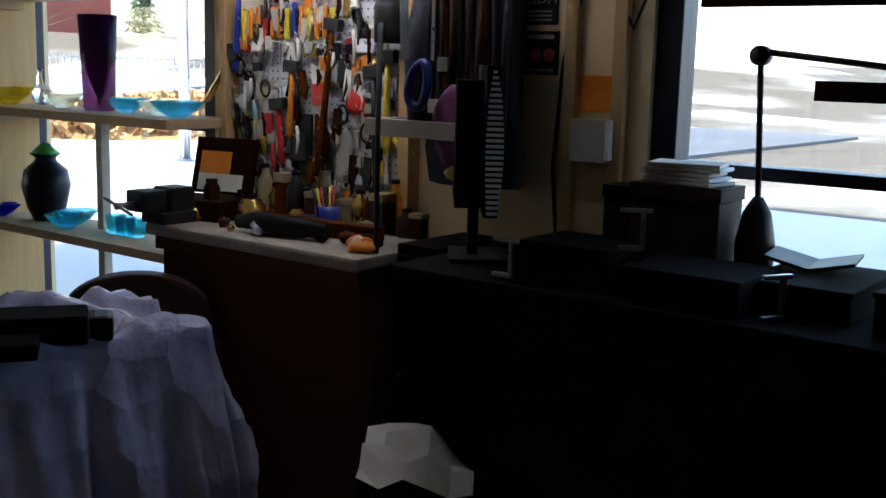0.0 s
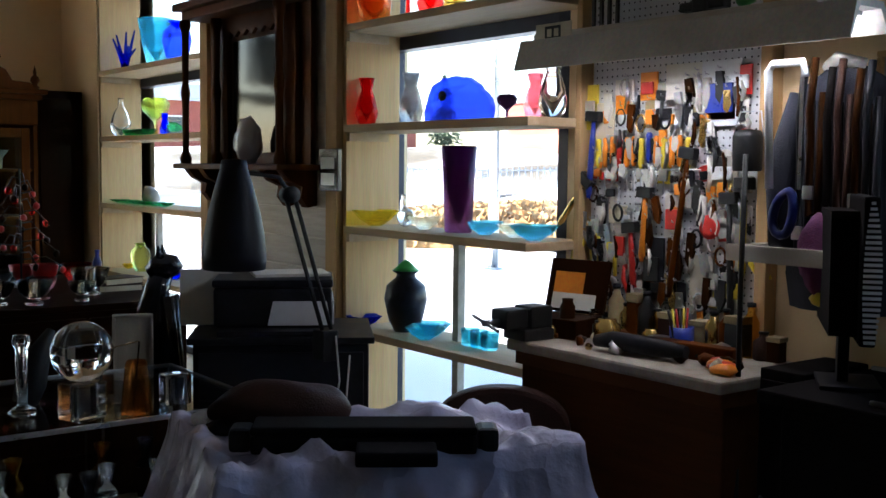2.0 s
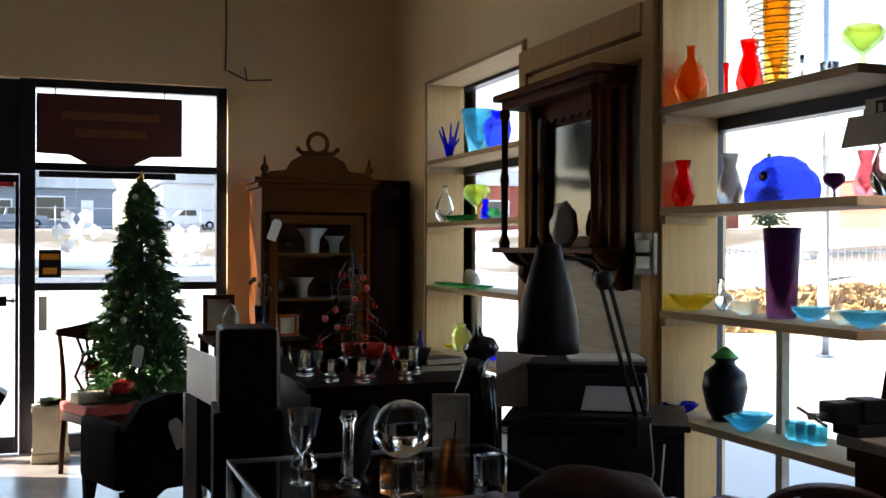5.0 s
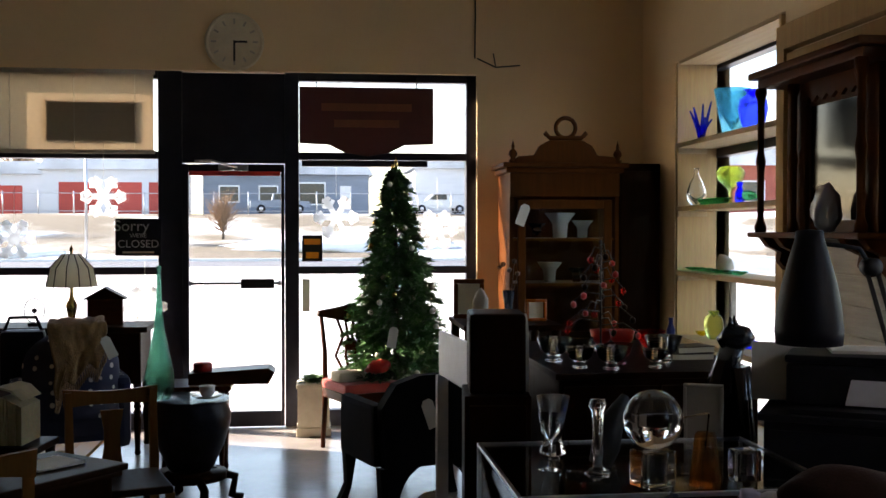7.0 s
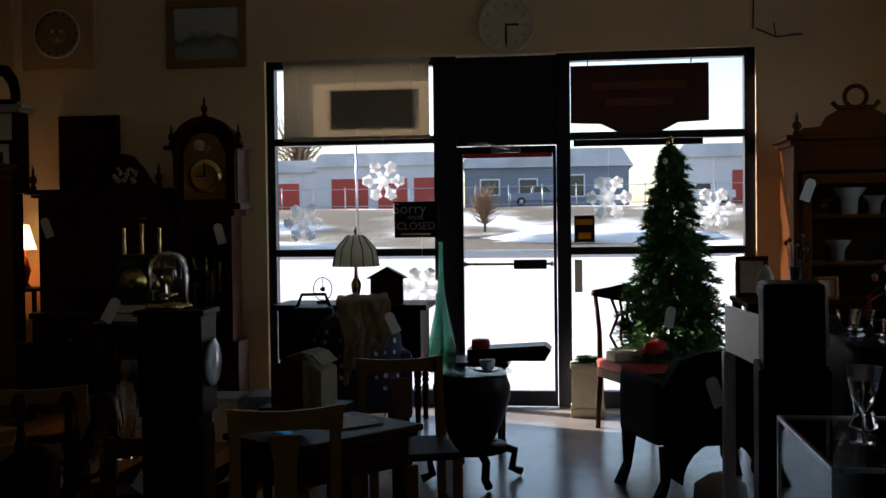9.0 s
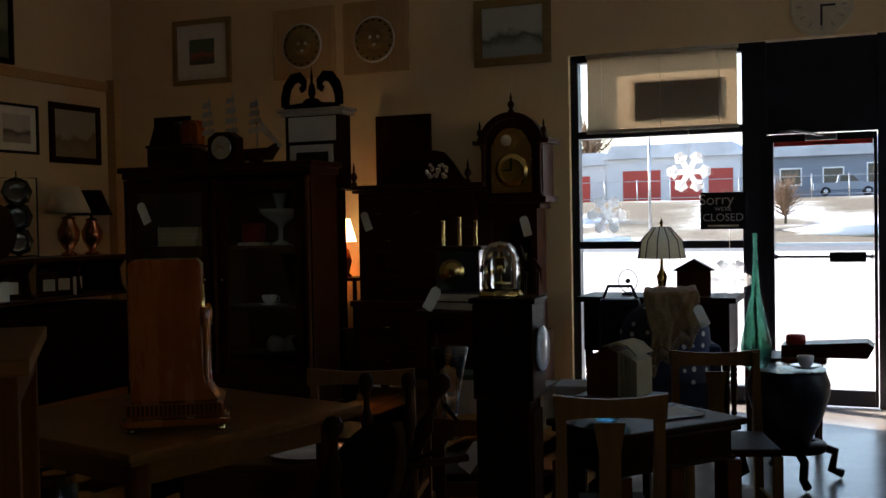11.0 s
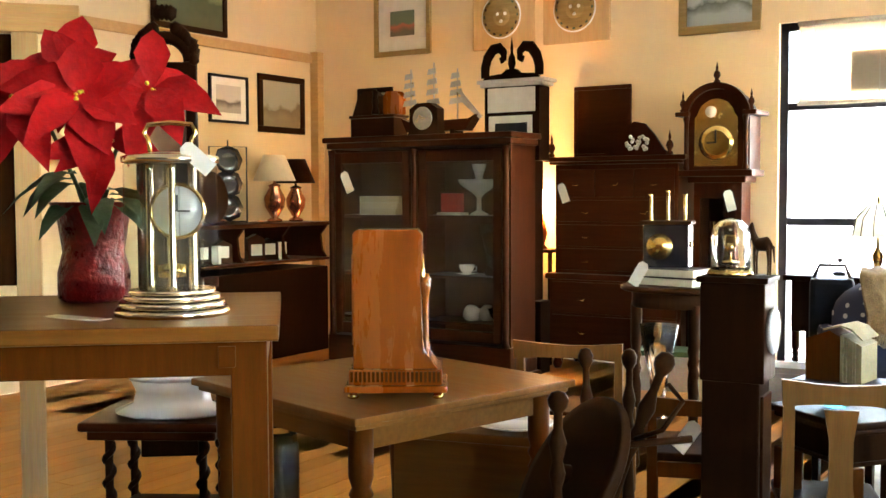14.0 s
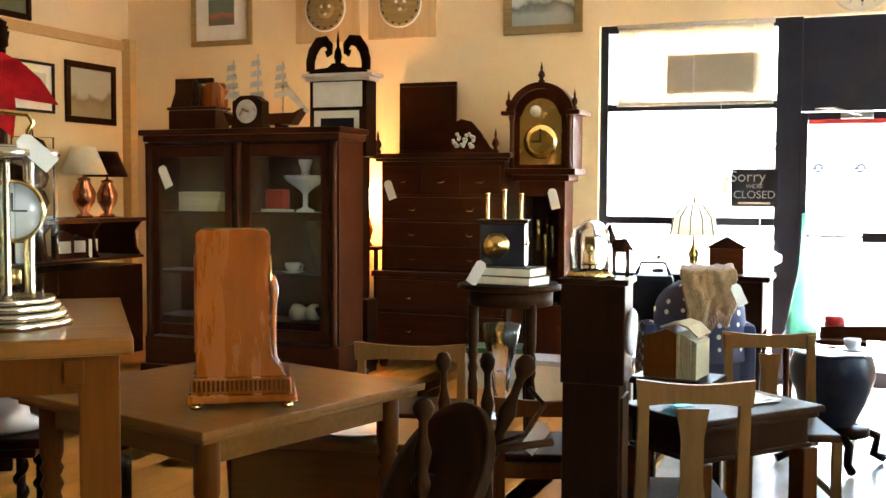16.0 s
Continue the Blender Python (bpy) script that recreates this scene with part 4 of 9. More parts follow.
for x, h in ((-0.27, 0.54), (-0.05, 0.58), (0.17, 0.52)):
    m = part("mast", tub([(x, 0, 0.1), (x, 0, h)], 0.006, 6), M["steel"], sh)
    for k in range(4):
        z = 0.24 + (h - 0.26) * k / 4
        wv = 0.075 - 0.01 * k
        part("sail", plat([(x - wv, z), (x + wv * 0.8, z + 0.012), (x + wv * 0.7, z + 0.055), (x - wv * 0.8, z + 0.045)], -0.012 - 0.006 * k, -0.008 - 0.006 * k), M["steel"], m)
part("jib", plat([(0.19, 0.36), (0.40, 0.13), (0.37, 0.12), (0.22, 0.25)], -0.01, 0.0), M["steel"], sh)
mc = thing("small_desk_clock", "small wooden desk clock with a silver dial", "clock", (-4.28, 6.36, 1.948))
part("case", plat([(-0.15, 0), (0.15, 0), (0.13, 0.03), (0.13, 0.2), (0.06, 0.245), (-0.06, 0.245), (-0.13, 0.2), (-0.13, 0.03)], -0.05, 0.05), M["walnut"], mc)
part("dial", lat([(0, 0), (0.085, 0), (0.09, 0.012), (0.08, 0.016), (0, 0.01)], 28, (0, -0.05, 0.125), Matrix.Rotation(radians(90), 4, "X")), M["steel"], mc)
bxs = thing("wooden_box", "dark wooden box with a carved figure", "box", (-4.88, 6.55, 1.948))
part("box_body", bx(-0.22, 0.22, -0.1, 0.1, 0, 0.16, 0.008), M["mahogany_x"], bxs)
part("lid", bx(-0.23, 0.23, -0.11, 0.11, 0.161, 0.185, 0.006), M["mahogany_x"], bxs)
solo("mantel_clock", plat([(-0.16, 0), (0.16, 0), (0.14, 0.05), (0.1, 0.16), (0.04, 0.2), (-0.04, 0.2), (-0.1, 0.16), (-0.14, 0.05)], -0.06, 0.06), M["walnut"], "dark humped mantel clock on a box", "clock", (-4.95, 6.55, 2.134))
solo("wooden_figurine", lat([(0.03, 0), (0.035, 0.02), (0.02, 0.06), (0.03, 0.1), (0.02, 0.15), (0.025, 0.18), (0.0, 0.22)], 12), M["darkwood"], "dark turned wooden figurine", "figurine", (-4.82, 6.42, 1.948 + 0.186))
solo("oak_block_clock", plat([(-0.08, 0), (0.08, 0), (0.08, 0.15), (0.05, 0.19), (-0.05, 0.19), (-0.08, 0.15)], -0.05, 0.05), M["cherry"], "small honey-coloured wooden clock", "clock", (-4.72, 6.55, 2.134))


# ---- longcase clocks
def scroll(bm, cx, cz, r, a0, a1, th, y0, y1):
    k = 18
    o = [(cx + (r + th) * math.cos(radians(a0 + (a1 - a0) * i / k)), cz + (r + th) * math.sin(radians(a0 + (a1 - a0) * i / k))) for i in range(k + 1)]
    n = [(cx + r * math.cos(radians(a0 + (a1 - a0) * i / k)), cz + r * math.sin(radians(a0 + (a1 - a0) * i / k))) for i in range(k + 1)]
    for i in range(k):
        plate(bm, [n[i], o[i], o[i + 1], n[i + 1]], y0, y1)


FIN = [(0.018, 0), (0.025, 0.015), (0.012, 0.03), (0.026, 0.06), (0.02, 0.085), (0.008, 0.1), (0.01, 0.12), (0.0, 0.17)]
c3 = thing("longcase_clock", "dark longcase clock with arched pediment, papers on its hood", "clock", (-3.88, 7.02, 0))
c3.scale = (0.88, 0.5, 1.0)
part("base", bx(-0.3, 0.3, 0.02, 0.38, 0, 0.6, 0.012), M["darkwood"], c3)
part("trunk", bx(-0.23, 0.23, 0.05, 0.36, 0.6, 1.75, 0.01), M["darkwood"], c3)
part("hood", bx(-0.29, 0.29, 0.0, 0.38, 1.75, 2.36, 0.01), M["darkwood"], c3)
part("cornice", cube(bx(-0.36, 0.36, -0.05, 0.4, 2.39, 2.42, 0.008), -0.33, 0.33, -0.03, 0.39, 2.36, 2.39, 0.008), M["bone"], c3)
part("pediment", plat([(-0.3, 2.42), (0.3, 2.42), (0.27, 2.455), (0.1, 2.465), (0.05, 2.50), (-0.05, 2.50), (-0.1, 2.465), (-0.27, 2.455)], -0.02, 0.05), M["darkwood"], c3)
for s in (-1, 1):
    part("scroll", tub([(s * x, 0.015, z) for x, z in ((0.285, 2.44), (0.285, 2.52), (0.26, 2.60), (0.20, 2.67), (0.13, 2.68), (0.085, 2.64), (0.085, 2.59), (0.12, 2.575))], [0.045, 0.048, 0.05, 0.05, 0.045, 0.038, 0.032, 0.03], 10), M["darkwood"], c3)
part("finial", lat([(r * 1.6, 2.42 + z * 2.1) for r, z in FIN], 14, (0, 0.015, 0)), M["darkwood"], c3)
part("paper_sheet", cube(bx(-0.25, 0.25, -0.012, -0.001, 2.15, 2.35), -0.24, 0.22, -0.012, -0.001, 1.93, 2.12), M["paper"], c3, "white paper taped over the dial")
part("window_card", bx(-0.17, 0.17, -0.016, -0.0125, 1.96, 2.06), M["black"], c3)

gf = thing("grandfather_clock", "mahogany grandfather clock with brass moon dial", "clock", (-2.30, 7.42, 0))
part("base", cube(bx(-0.27, 0.27, 0.02, 0.32, 0, 0.08, 0.008), -0.24, 0.24, 0.04, 0.31, 0.08, 0.58, 0.008), M["mahogany"], gf)
tr = part("trunk", cube(cube(cube(bx(-0.19, -0.14, 0.06, 0.3, 0.58, 1.56), 0.14, 0.19, 0.06, 0.3, 0.58, 1.56), -0.14, 0.14, 0.28, 0.3, 0.58, 1.56), -0.14, 0.14, 0.06, 0.3, 1.44, 1.56), M["mahogany"], gf)
part("trunk_pane", bx(-0.14, 0.14, 0.068, 0.072, 0.58, 1.44), M["case_pane"], tr).visible_shadow = False
for x, l in ((-0.06, 0.3), (0.0, 0.42), (0.06, 0.35)):
    part("weight", lat([(0, 0), (0.022, 0.005), (0.022, 0.25), (0, 0.26)], 14, (x, 0.17, 1.3 - l)), M["brass"], gf)
part("pendulum", tub([(0, 0.22, 1.4), (0, 0.22, 0.8)], 0.005, 6), M["brass"], gf)
part("pendulum_bob", lat([(0, -0.012), (0.07, -0.004), (0.07, 0.004), (0, 0.012)], 24, (0, 0.22, 0.78), Matrix.Rotation(radians(90), 4, "X")), M["brass"], gf)
part("throat_moulding", cube(bx(-0.29, 0.29, -0.02, 0.33, 1.61, 1.66, 0.01), -0.23, 0.23, 0.02, 0.32, 1.56, 1.61, 0.01), M["mahogany_x"], gf)
hd = part("hood", plat([(-0.26, 1.66), (0.26, 1.66), (0.26, 2.1)] + disc_pts(0, 2.06, 0.24, 16, 12, 168) + [(-0.26, 2.1)], 0.02, 0.31), M["mahogany"], gf)
part("arch_moulding", (lambda b: (scroll(b, 0, 2.06, 0.225, 10, 170, 0.05, -0.02, 0.06), b)[1])(bmesh.new()), M["mahogany"], gf)
for x in (-0.32, 0.21):
    part("shoulder", bx(x, x + 0.11, -0.025, 0.33, 2.08, 2.115, 0.006), M["mahogany_x"], gf)
for s in (-1, 1):
    part("hood_column", lat([(0.02, 1.66), (0.026, 1.68), (0.017, 1.71), (0.017, 2.03), (0.026, 2.06), (0.02, 2.08)], 14, (s * 0.235, 0.0, 0)), M["mahogany"], gf)
    part("finial", lat([(r, 2.115 + z) for r, z in FIN], 12, (s * 0.27, 0.02, 0)), M["mahogany"], gf)
part("finial", lat([(r * 1.1, 2.33 + z) for r, z in FIN], 12, (0, 0.02, 0)), M["mahogany"], gf)
dl = part("dial_plate", plat([(-0.17, 1.69), (0.17, 1.69), (0.17, 2.06)] + disc_pts(0, 2.06, 0.15, 14, 0, 180)[1:-1] + [(-0.17, 2.06)], 0.005, 0.019), M["brass"], gf)
part("chapter_ring", lat([(0.09, 0), (0.135, 0), (0.135, 0.004), (0.09, 0.004)], 36, (0, 0.003, 1.87), Matrix.Rotation(radians(90), 4, "X")), M["gold"], dl)
part("moon_disc", lat([(0, 0), (0.045, 0), (0.045, 0.004), (0, 0.006)], 20, (-0.04, 0.003, 2.11), Matrix.Rotation(radians(90), 4, "X")), M["cream"], dl)
part("clock_hand", cube(bx(-0.006, 0.006, -0.006, -0.002, 1.87, 1.97), -0.07, 0.006, -0.006, -0.002, 1.865, 1.875), M["iron"], dl)
price_tag((-2.2, 7.4, 1.5), 0, 0, 1.8, -15)

# ---- highboy chest
hb = thing("highboy_chest", "tall mahogany chest of drawers on a low base", "chest", (-3.14, 7.4, 0))
part("lower_case", bx(-0.58, 0.58, 0.0, 0.48, 0.16, 0.76, 0.008), M["mahogany_x"], hb)
part("waist_moulding", bx(-0.61, 0.61, -0.03, 0.49, 0.76, 0.81, 0.012), M["mahogany_x"], hb)
part("upper_case", bx(-0.54, 0.54, 0.03, 0.48, 0.81, 1.72, 0.008), M["mahogany_x"], hb)
part("cornice", cube(bx(-0.62, 0.62, -0.05, 0.49, 1.745, 1.785, 0.01), -0.58, 0.58, -0.01, 0.48, 1.72, 1.745, 0.008), M["mahogany_x"], hb)
for x in (-0.54, 0.54):
    for y in (0.04, 0.44):
        part("foot", lat([(0.03, 0), (0.045, 0.04), (0.03, 0.08), (0.045, 0.16)], 12, (x * 0.96, y, 0)), M["mahogany"], hb)
dz = [0.83, 1.03, 1.235, 1.43]
rows = [(-0.51, 0.51, z + 0.01, z + 0.19, 0.03) for z in dz[:3]] + [(-0.51 + 0.343 * i, -0.51 + 0.343 * i + 0.333, 1.45, 1.68, 0.03) for i in range(3)] + [(-0.55, 0.55, 0.2, 0.46, 0.0), (-0.55, 0.55, 0.48, 0.74, 0.0)]
for a, b, z0, z1, y in rows:
    d = part("drawer", bx(a, b, y - 0.012, y + 0.004, z0, z1, 0.006), M["mahogany_x"], hb)
    for hx in ((a + (b - a) * 0.25, a + (b - a) * 0.75) if b - a > 0.5 else ((a + b) / 2,)):
        part("drawer_pull", tub([(hx - 0.03, y - 0.013, (z0 + z1) / 2), (hx - 0.02, y - 0.03, (z0 + z1) / 2 - 0.02), (hx + 0.02, y - 0.03, (z0 + z1) / 2 - 0.02), (hx + 0.03, y - 0.013, (z0 + z1) / 2)], 0.003, 6), M["brass"], d)
for x in (-0.57, 0.47):
    part("finial", lat([(r * 1.2, 1.785 + z * 1.2) for r, z in FIN], 12, (x, 0.02, 0)), M["mahogany"], hb)
cr = bmesh.new()
plate(cr, [(-0.12, 1.786), (0.5, 1.786), (0.42, 1.83), (0.34, 1.95), (0.26, 2.04), (0.17, 2.06), (0.1, 2.02), (0.06, 1.92), (-0.02, 1.84)], 0.02, 0.05)
part("carved_crest", cr, M["mahogany"], hb)
rnd = random.Random(4)
for i in range(26):
    u = rnd.random()
    part("carved_petal", lat([(0, -0.008), (0.018, 0), (0, 0.008)], 6, (0.1 + 0.2 * u, 0.01, 1.83 + 0.16 * rnd.random() * (1 - abs(u - 0.5))), Matrix.Rotation(radians(90), 4, "X")), M["bone"], hb)
picture("wooden_tray", "tall dark veneered tray leaning on the wall", 0.53, 0.62, M["mahogany"], M["mahogany_x"], 0.035, 0, (-3.44, 7.87, 2.10))
price_tag((-3.60, 7.36, 1.56), 0, 0, 1.8, -20)

# ---- lit lamp on a small table between bookcase and chest
st = thing("side_table", "dark small side table", "table", (-3.88, 7.62, 0))
part("top", bx(-0.14, 0.14, -0.14, 0.14, 0.97, 1.0, 0.006), M["darkwood"], st)
for x in (-0.11, 0.11):
    for y in (-0.11, 0.11):
        part("leg", bx(x - 0.015, x + 0.015, y - 0.015, y + 0.015, 0, 0.97, 0.003), M["darkwood"], st)
M["lampglow"] = glow("lit_lamp_shade", (1.0, 0.62, 0.28), 2.2)
lp = thing("table_lamp", "small lit table lamp with a cream shade", "lamp", (-3.89, 7.58, 1.0))
part("base", lat([(0.05, 0), (0.055, 0.01), (0.03, 0.04), (0.055, 0.14), (0.03, 0.24), (0.012, 0.26), (0.012, 0.33)], 18), M["oak"], lp)
part("shade", lat([(0.1, 0.31), (0.045, 0.51), (0.042, 0.51), (0.097, 0.31)], 24), M["lampglow"], lp, "glowing cream shade")
bulb = bpy.data.lights.new("lamp_bulb", "POINT")
bulb.energy, bulb.color, bulb.shadow_soft_size = 1.5, (1.0, 0.62, 0.3), 0.03
bo = new("lamp_bulb", bulb)
bo.location = (-3.89, 7.58, 1.40)

# ---- desk by the left wall with lamps, plates and clocks
dk = thing("secretary_desk", "dark wooden desk with an open lower shelf", "desk", (LX + 0.03, 5.6, 0))
part("top", bx(0, 0.6, 0, 1.75, 1.19, 1.225, 0.006), M["mahogany_x"], dk)
part("shelf", bx(0, 0.58, 0.03, 1.72, 0.86, 0.885, 0.004), M["mahogany_x"], dk)
part("carcass", bx(0.01, 0.56, 0.03, 1.72, 0.0, 0.8, 0.006), M["darkwood"], dk)
for y in (0.02, 0.55, 1.15, 1.70):
    part("upright", plat([(0.02, 0.886), (0.55, 0.886), (0.5, 0.95), (0.48, 1.1), (0.56, 1.19), (0.02, 1.19)], y, y + 0.025), M["mahogany"], dk)
DX = LX + 0.33
ps = thing("plate_stand", "black iron stand holding three dark plates", "plate stand", (DX - 0.05, 6.30, 1.226), 60)
part("stand_frame", tube(tube(tub([(-0.17, 0, 0), (-0.17, 0, 0.68), (0.17, 0, 0.68), (0.17, 0, 0)], 0.008, 6), [(-0.17, 0, 0.01), (-0.17, 0.14, 0.01), (0.17, 0.14, 0.01), (0.17, 0, 0.01)], 0.008, 6), [(0, 0, 0.68), (0, 0, 0.74)], 0.007, 6), M["iron"], ps)
for z in (0.14, 0.35, 0.56):
    part("plate", lat([(0, 0.0), (0.07, 0.0), (0.13, 0.02), (0.13, 0.028), (0.06, 0.008), (0, 0.008)], 8, (0, 0.01, z), Matrix.Rotation(radians(80), 4, "X")), M["gloss_black"], ps)
solo("oval_platter", moved(lat([(0, 0), (0.12, 0.0), (0.2, 0.03), (0.2, 0.036), (0.1, 0.01), (0, 0.008)], 28), Matrix.Rotation(radians(82), 4, "X") @ Matrix.Diagonal((0.75, 1.15, 1, 1))), M["walnut"], "dark brown oval platter leaning upright", "platter", (DX, 6.02, 1.226 + 0.225), 60)


def urn_lamp(label, at, shade_mat, k=1.0, shaded=True):
    l = thing("table_lamp", label, "lamp", at, 0, "copper lamps")
    part("base", lat([(0.07 * k, 0), (0.07 * k, 0.02 * k), (0.03 * k, 0.04 * k), (0.09 * k, 0.14 * k), (0.1 * k, 0.22 * k), (0.05 * k, 0.32 * k), (0.06 * k, 0.34 * k), (0.012 * k, 0.36 * k), (0.012 * k, 0.45 * k)], 20), M["copper"], l)
    if shaded:
        part("shade", lat([(0.2 * k, 0.38 * k), (0.1 * k, 0.62 * k), (0.096 * k, 0.62 * k), (0.196 * k, 0.38 * k)], 24), shade_mat, l)
    return l


M["copper"] = paint("copper_lustre", (0.5, 0.2, 0.1), (0.35, 0.11, 0.05), 0.22, 0.8, scale=8, bump=0.02)
urn_lamp("copper urn lamp with a scenic parchment shade", (DX, 6.86, 1.226), M["cream"])
urn_lamp("copper urn lamp with a dark shade", (DX + 0.02, 7.14, 1.226), M["darkwood"], 0.95)
for i, (y, h, mt) in enumerate(((5.75, 0.22, "darkwood"), (6.0, 0.2, "walnut"), (6.42, 0.24, "mahogany"), (6.6, 0.2, "darkwood"))):
    s = thing("shelf_clock", "small wooden shelf clock with pale dial", "clock", (DX + 0.1, y + 0.05, 0.886), 60, "small shelf clocks")
    part("case", plat([(-0.09, 0), (0.09, 0), (0.08, 0.02), (0.08, h - 0.04), (0, h), (-0.08, h - 0.04), (-0.08, 0.02)], -0.05, 0.05), M[mt], s)
    part("dial", bx(-0.05, 0.05, -0.056, -0.051, 0.05, 0.15, 0.002), M["paper"], s)
for y in (5.9, 6.75):
    solo("paper_card", bx(-0.05, 0.05, -0.002, 0.002, 0, 0.16), M["paper"], "white card standing on the desk shelf", "card", (DX + 0.17, y, 0.886), 60, "white cards")

# ---- hallstand with carved crest and pine frame near the left
hs = thing("hall_mirror", "dark carved hall mirror with a leafy crest", "mirror", (-4.15, 3.5, 0), 38)
part("back_panel", bx(-0.17, 0.17, 0, 0.05, 0, 2.22, 0.01), M["darkwood"], hs)
part("mirror_glass", bx(-0.11, 0.11, -0.006, -0.002, 0.9, 2.05), paint("old_mirror", (0.7, 0.7, 0.7), (0.6, 0.6, 0.6), 0.08, 1.0, bump=0), hs)
part("crest_arch", tub([(0.135 * math.cos(a), 0.01, 2.22 + 0.135 * math.sin(a)) for a in [math.pi * k / 16 for k in range(17)]], 0.037, 10), M["darkwood"], hs)
cb = bmesh.new()
rnd = random.Random(8)
for i in range(22):
    a = math.pi * i / 21
    b = blob(0.036, 1, 0.5, 6, i, (1, 0.6, 1.3), (0.16 * math.cos(a), -0.01, 2.24 + 0.17 * math.sin(a) + (0.08 if 8 < i < 13 else 0)))
    me = bpy.data.meshes.new("leaf")
    b.to_mesh(me)
    cb.from_mesh(me)
    b.free()
part("carved_leaves", cb, M["darkwood"], hs)
pf = thing("pine_doorway", "rough pine doorway post and header board", "doorway", (-3.55, 2.15, 0), 48)
part("post", bx(-0.05, 0.05, -0.03, 0.03, 0, 2.16, 0.004), M["pine"], pf)
part("header", bx(-0.75, 0.22, -0.034, -0.004 + 0.03, 2.161, 2.28, 0.004), M["pine_x"], pf)
# dark sheet added in the opening to stand for its shade
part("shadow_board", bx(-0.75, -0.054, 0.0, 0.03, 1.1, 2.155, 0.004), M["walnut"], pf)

# ---- tables and the things on them
sq = thing("square_table", "golden oak square table with turned legs", "table", (-2.03, 2.58, 0), -15.5)
part("top", cube(bx(-0.52, 0.52, -0.53, 0.53, 0.745, 0.772, 0.006), -0.50, 0.50, -0.51, 0.51, 0.725, 0.745, 0.006), M["oak_x"], sq)
for q in ((-0.42, 0.42, -0.44, -0.42), (-0.42, 0.42, 0.42, 0.44), (-0.43, -0.41, -0.419, 0.419), (0.41, 0.43, -0.419, 0.419)):
    part("apron", bx(*q, 0.64, 0.725, 0.002), M["oak_x"], sq)
for x in (-0.42, 0.42):
    for y in (-0.43, 0.43):
        part("leg", lat(turned(0, 0.725, 0.042), 16, (x, y, 0)), M["oak"], sq)
oc = thing("mantel_clock", "honey cherry mantel clock turned sideways on the table", "clock", (-1.84, 2.36, 0.773), -58)
prof = [(-0.12, 0.1), (0.175, 0.1), (0.15, 0.125), (0.128, 0.17), (0.118, 0.25), (0.114, 0.42), (0.122, 0.52), (0.122, 0.565), (0.105, 0.585), (-0.105, 0.585), (-0.12, 0.57)]
cs_ = moved(plat(prof, -0.10, 0.10), Matrix.Rotation(radians(90), 4, "Z"))
bmesh.ops.bevel(cs_, geom=cs_.edges[:], offset=0.004, segments=2, profile=0.6, affect="EDGES")
part("case", cs_, M["cherry"], oc)
part("plinth", bx(-0.118, 0.118, -0.135, 0.19, 0.045, 0.1, 0.006), M["cherry"], oc)
part("base_board", bx(-0.135, 0.135, -0.15, 0.208, 0.02, 0.045, 0.008), M["cherry"], oc)
for i in range(21):
    part("dentil", bx(0.1185, 0.124, -0.128 + 0.015 * i, -0.119 + 0.015 * i, 0.058, 0.094), M["oak"], oc)
for x in (-0.11, 0.11):
    for y in (-0.12, 0.175):
        part("foot", lat([(0.015, 0), (0.022, 0.006), (0.012, 0.02)], 14, (x, y, 0)), M["gold"], oc)
for x in (-0.085, 0.085):
    part("side_bracket", lat([(0.008, 0.13), (0.014, 0.15), (0.009, 0.18), (0.009, 0.34), (0.017, 0.37), (0.017, 0.40), (0.008, 0.42)], 14, (x, 0.132, 0)), M["cherry"], oc)
part("dial_bezel", lat([(0, 0), (0.07, 0), (0.078, 0.012), (0, 0.015)], 28, (0, 0.114, 0.42), Matrix.Rotation(radians(-90), 4, "X")), M["gold"], oc)
part("rear_door", bx(-0.075, 0.075, -0.126, -0.1205, 0.18, 0.5, 0.003), M["cherry"], oc)

tt = thing("mission_table", "tall oak table with square legs", "table", (-1.285, 1.13, 0), 40.5)
part("top", bx(-0.95, 0.0, 0, 0.86, 1.142, 1.18, 0.006), M["oak_x"], tt)
for q in ((-0.92, -0.03, 0.03, 0.055), (-0.92, -0.03, 0.805, 0.83), (-0.055, -0.03, 0.056, 0.804)):
    part("apron", bx(*q, 1.06, 1.142, 0.003), M["oak"], tt)
for x in (-0.12, -0.80):
    part("apron_key", bx(x - 0.02, x + 0.02, 0.02, 0.031, 1.08, 1.13, 0.003), M["oak"], tt)
for x in (-0.07, -0.88):
    for y in (0.07, 0.79):
        part("leg", bx(x - 0.042, x + 0.042, y - 0.042, y + 0.042, 0, 1.142, 0.005), M["oak"], tt)
gc = thing("glass_cylinder_clock", "brass anniversary clock in a lobed glass case", "clock", (-1.66, 1.16, 1.181), 30)
bs = bmesh.new()
for r, z0, z1 in ((0.145, 0, 0.018), (0.135, 0.02, 0.036), (0.122, 0.038, 0.052), (0.11, 0.054, 0.066)):
    lathe(bs, [(r * 0.97, z0), (r, z0 + 0.004), (r, z1 - 0.004), (r * 0.97, z1)], 12)
part("base", bs, M["silver_gilt"], gc)
for i in range(6):
    a = radians(60 * i + 20)
    part("glass_column", lat([(0.03, 0.066), (0.03, 0.375)], 16, (0.085 * math.cos(a), 0.085 * math.sin(a), 0)), M["case_pane"], gc)
    # bright rods added to imitate the upright white reflections in the glass
    part("pillar", lat([(0.012, 0.066), (0.009, 0.08), (0.009, 0.36), (0.012, 0.375)], 10, (0.06 * math.cos(a + 0.5), 0.06 * math.sin(a + 0.5), 0)), M["silver_gilt"], gc)
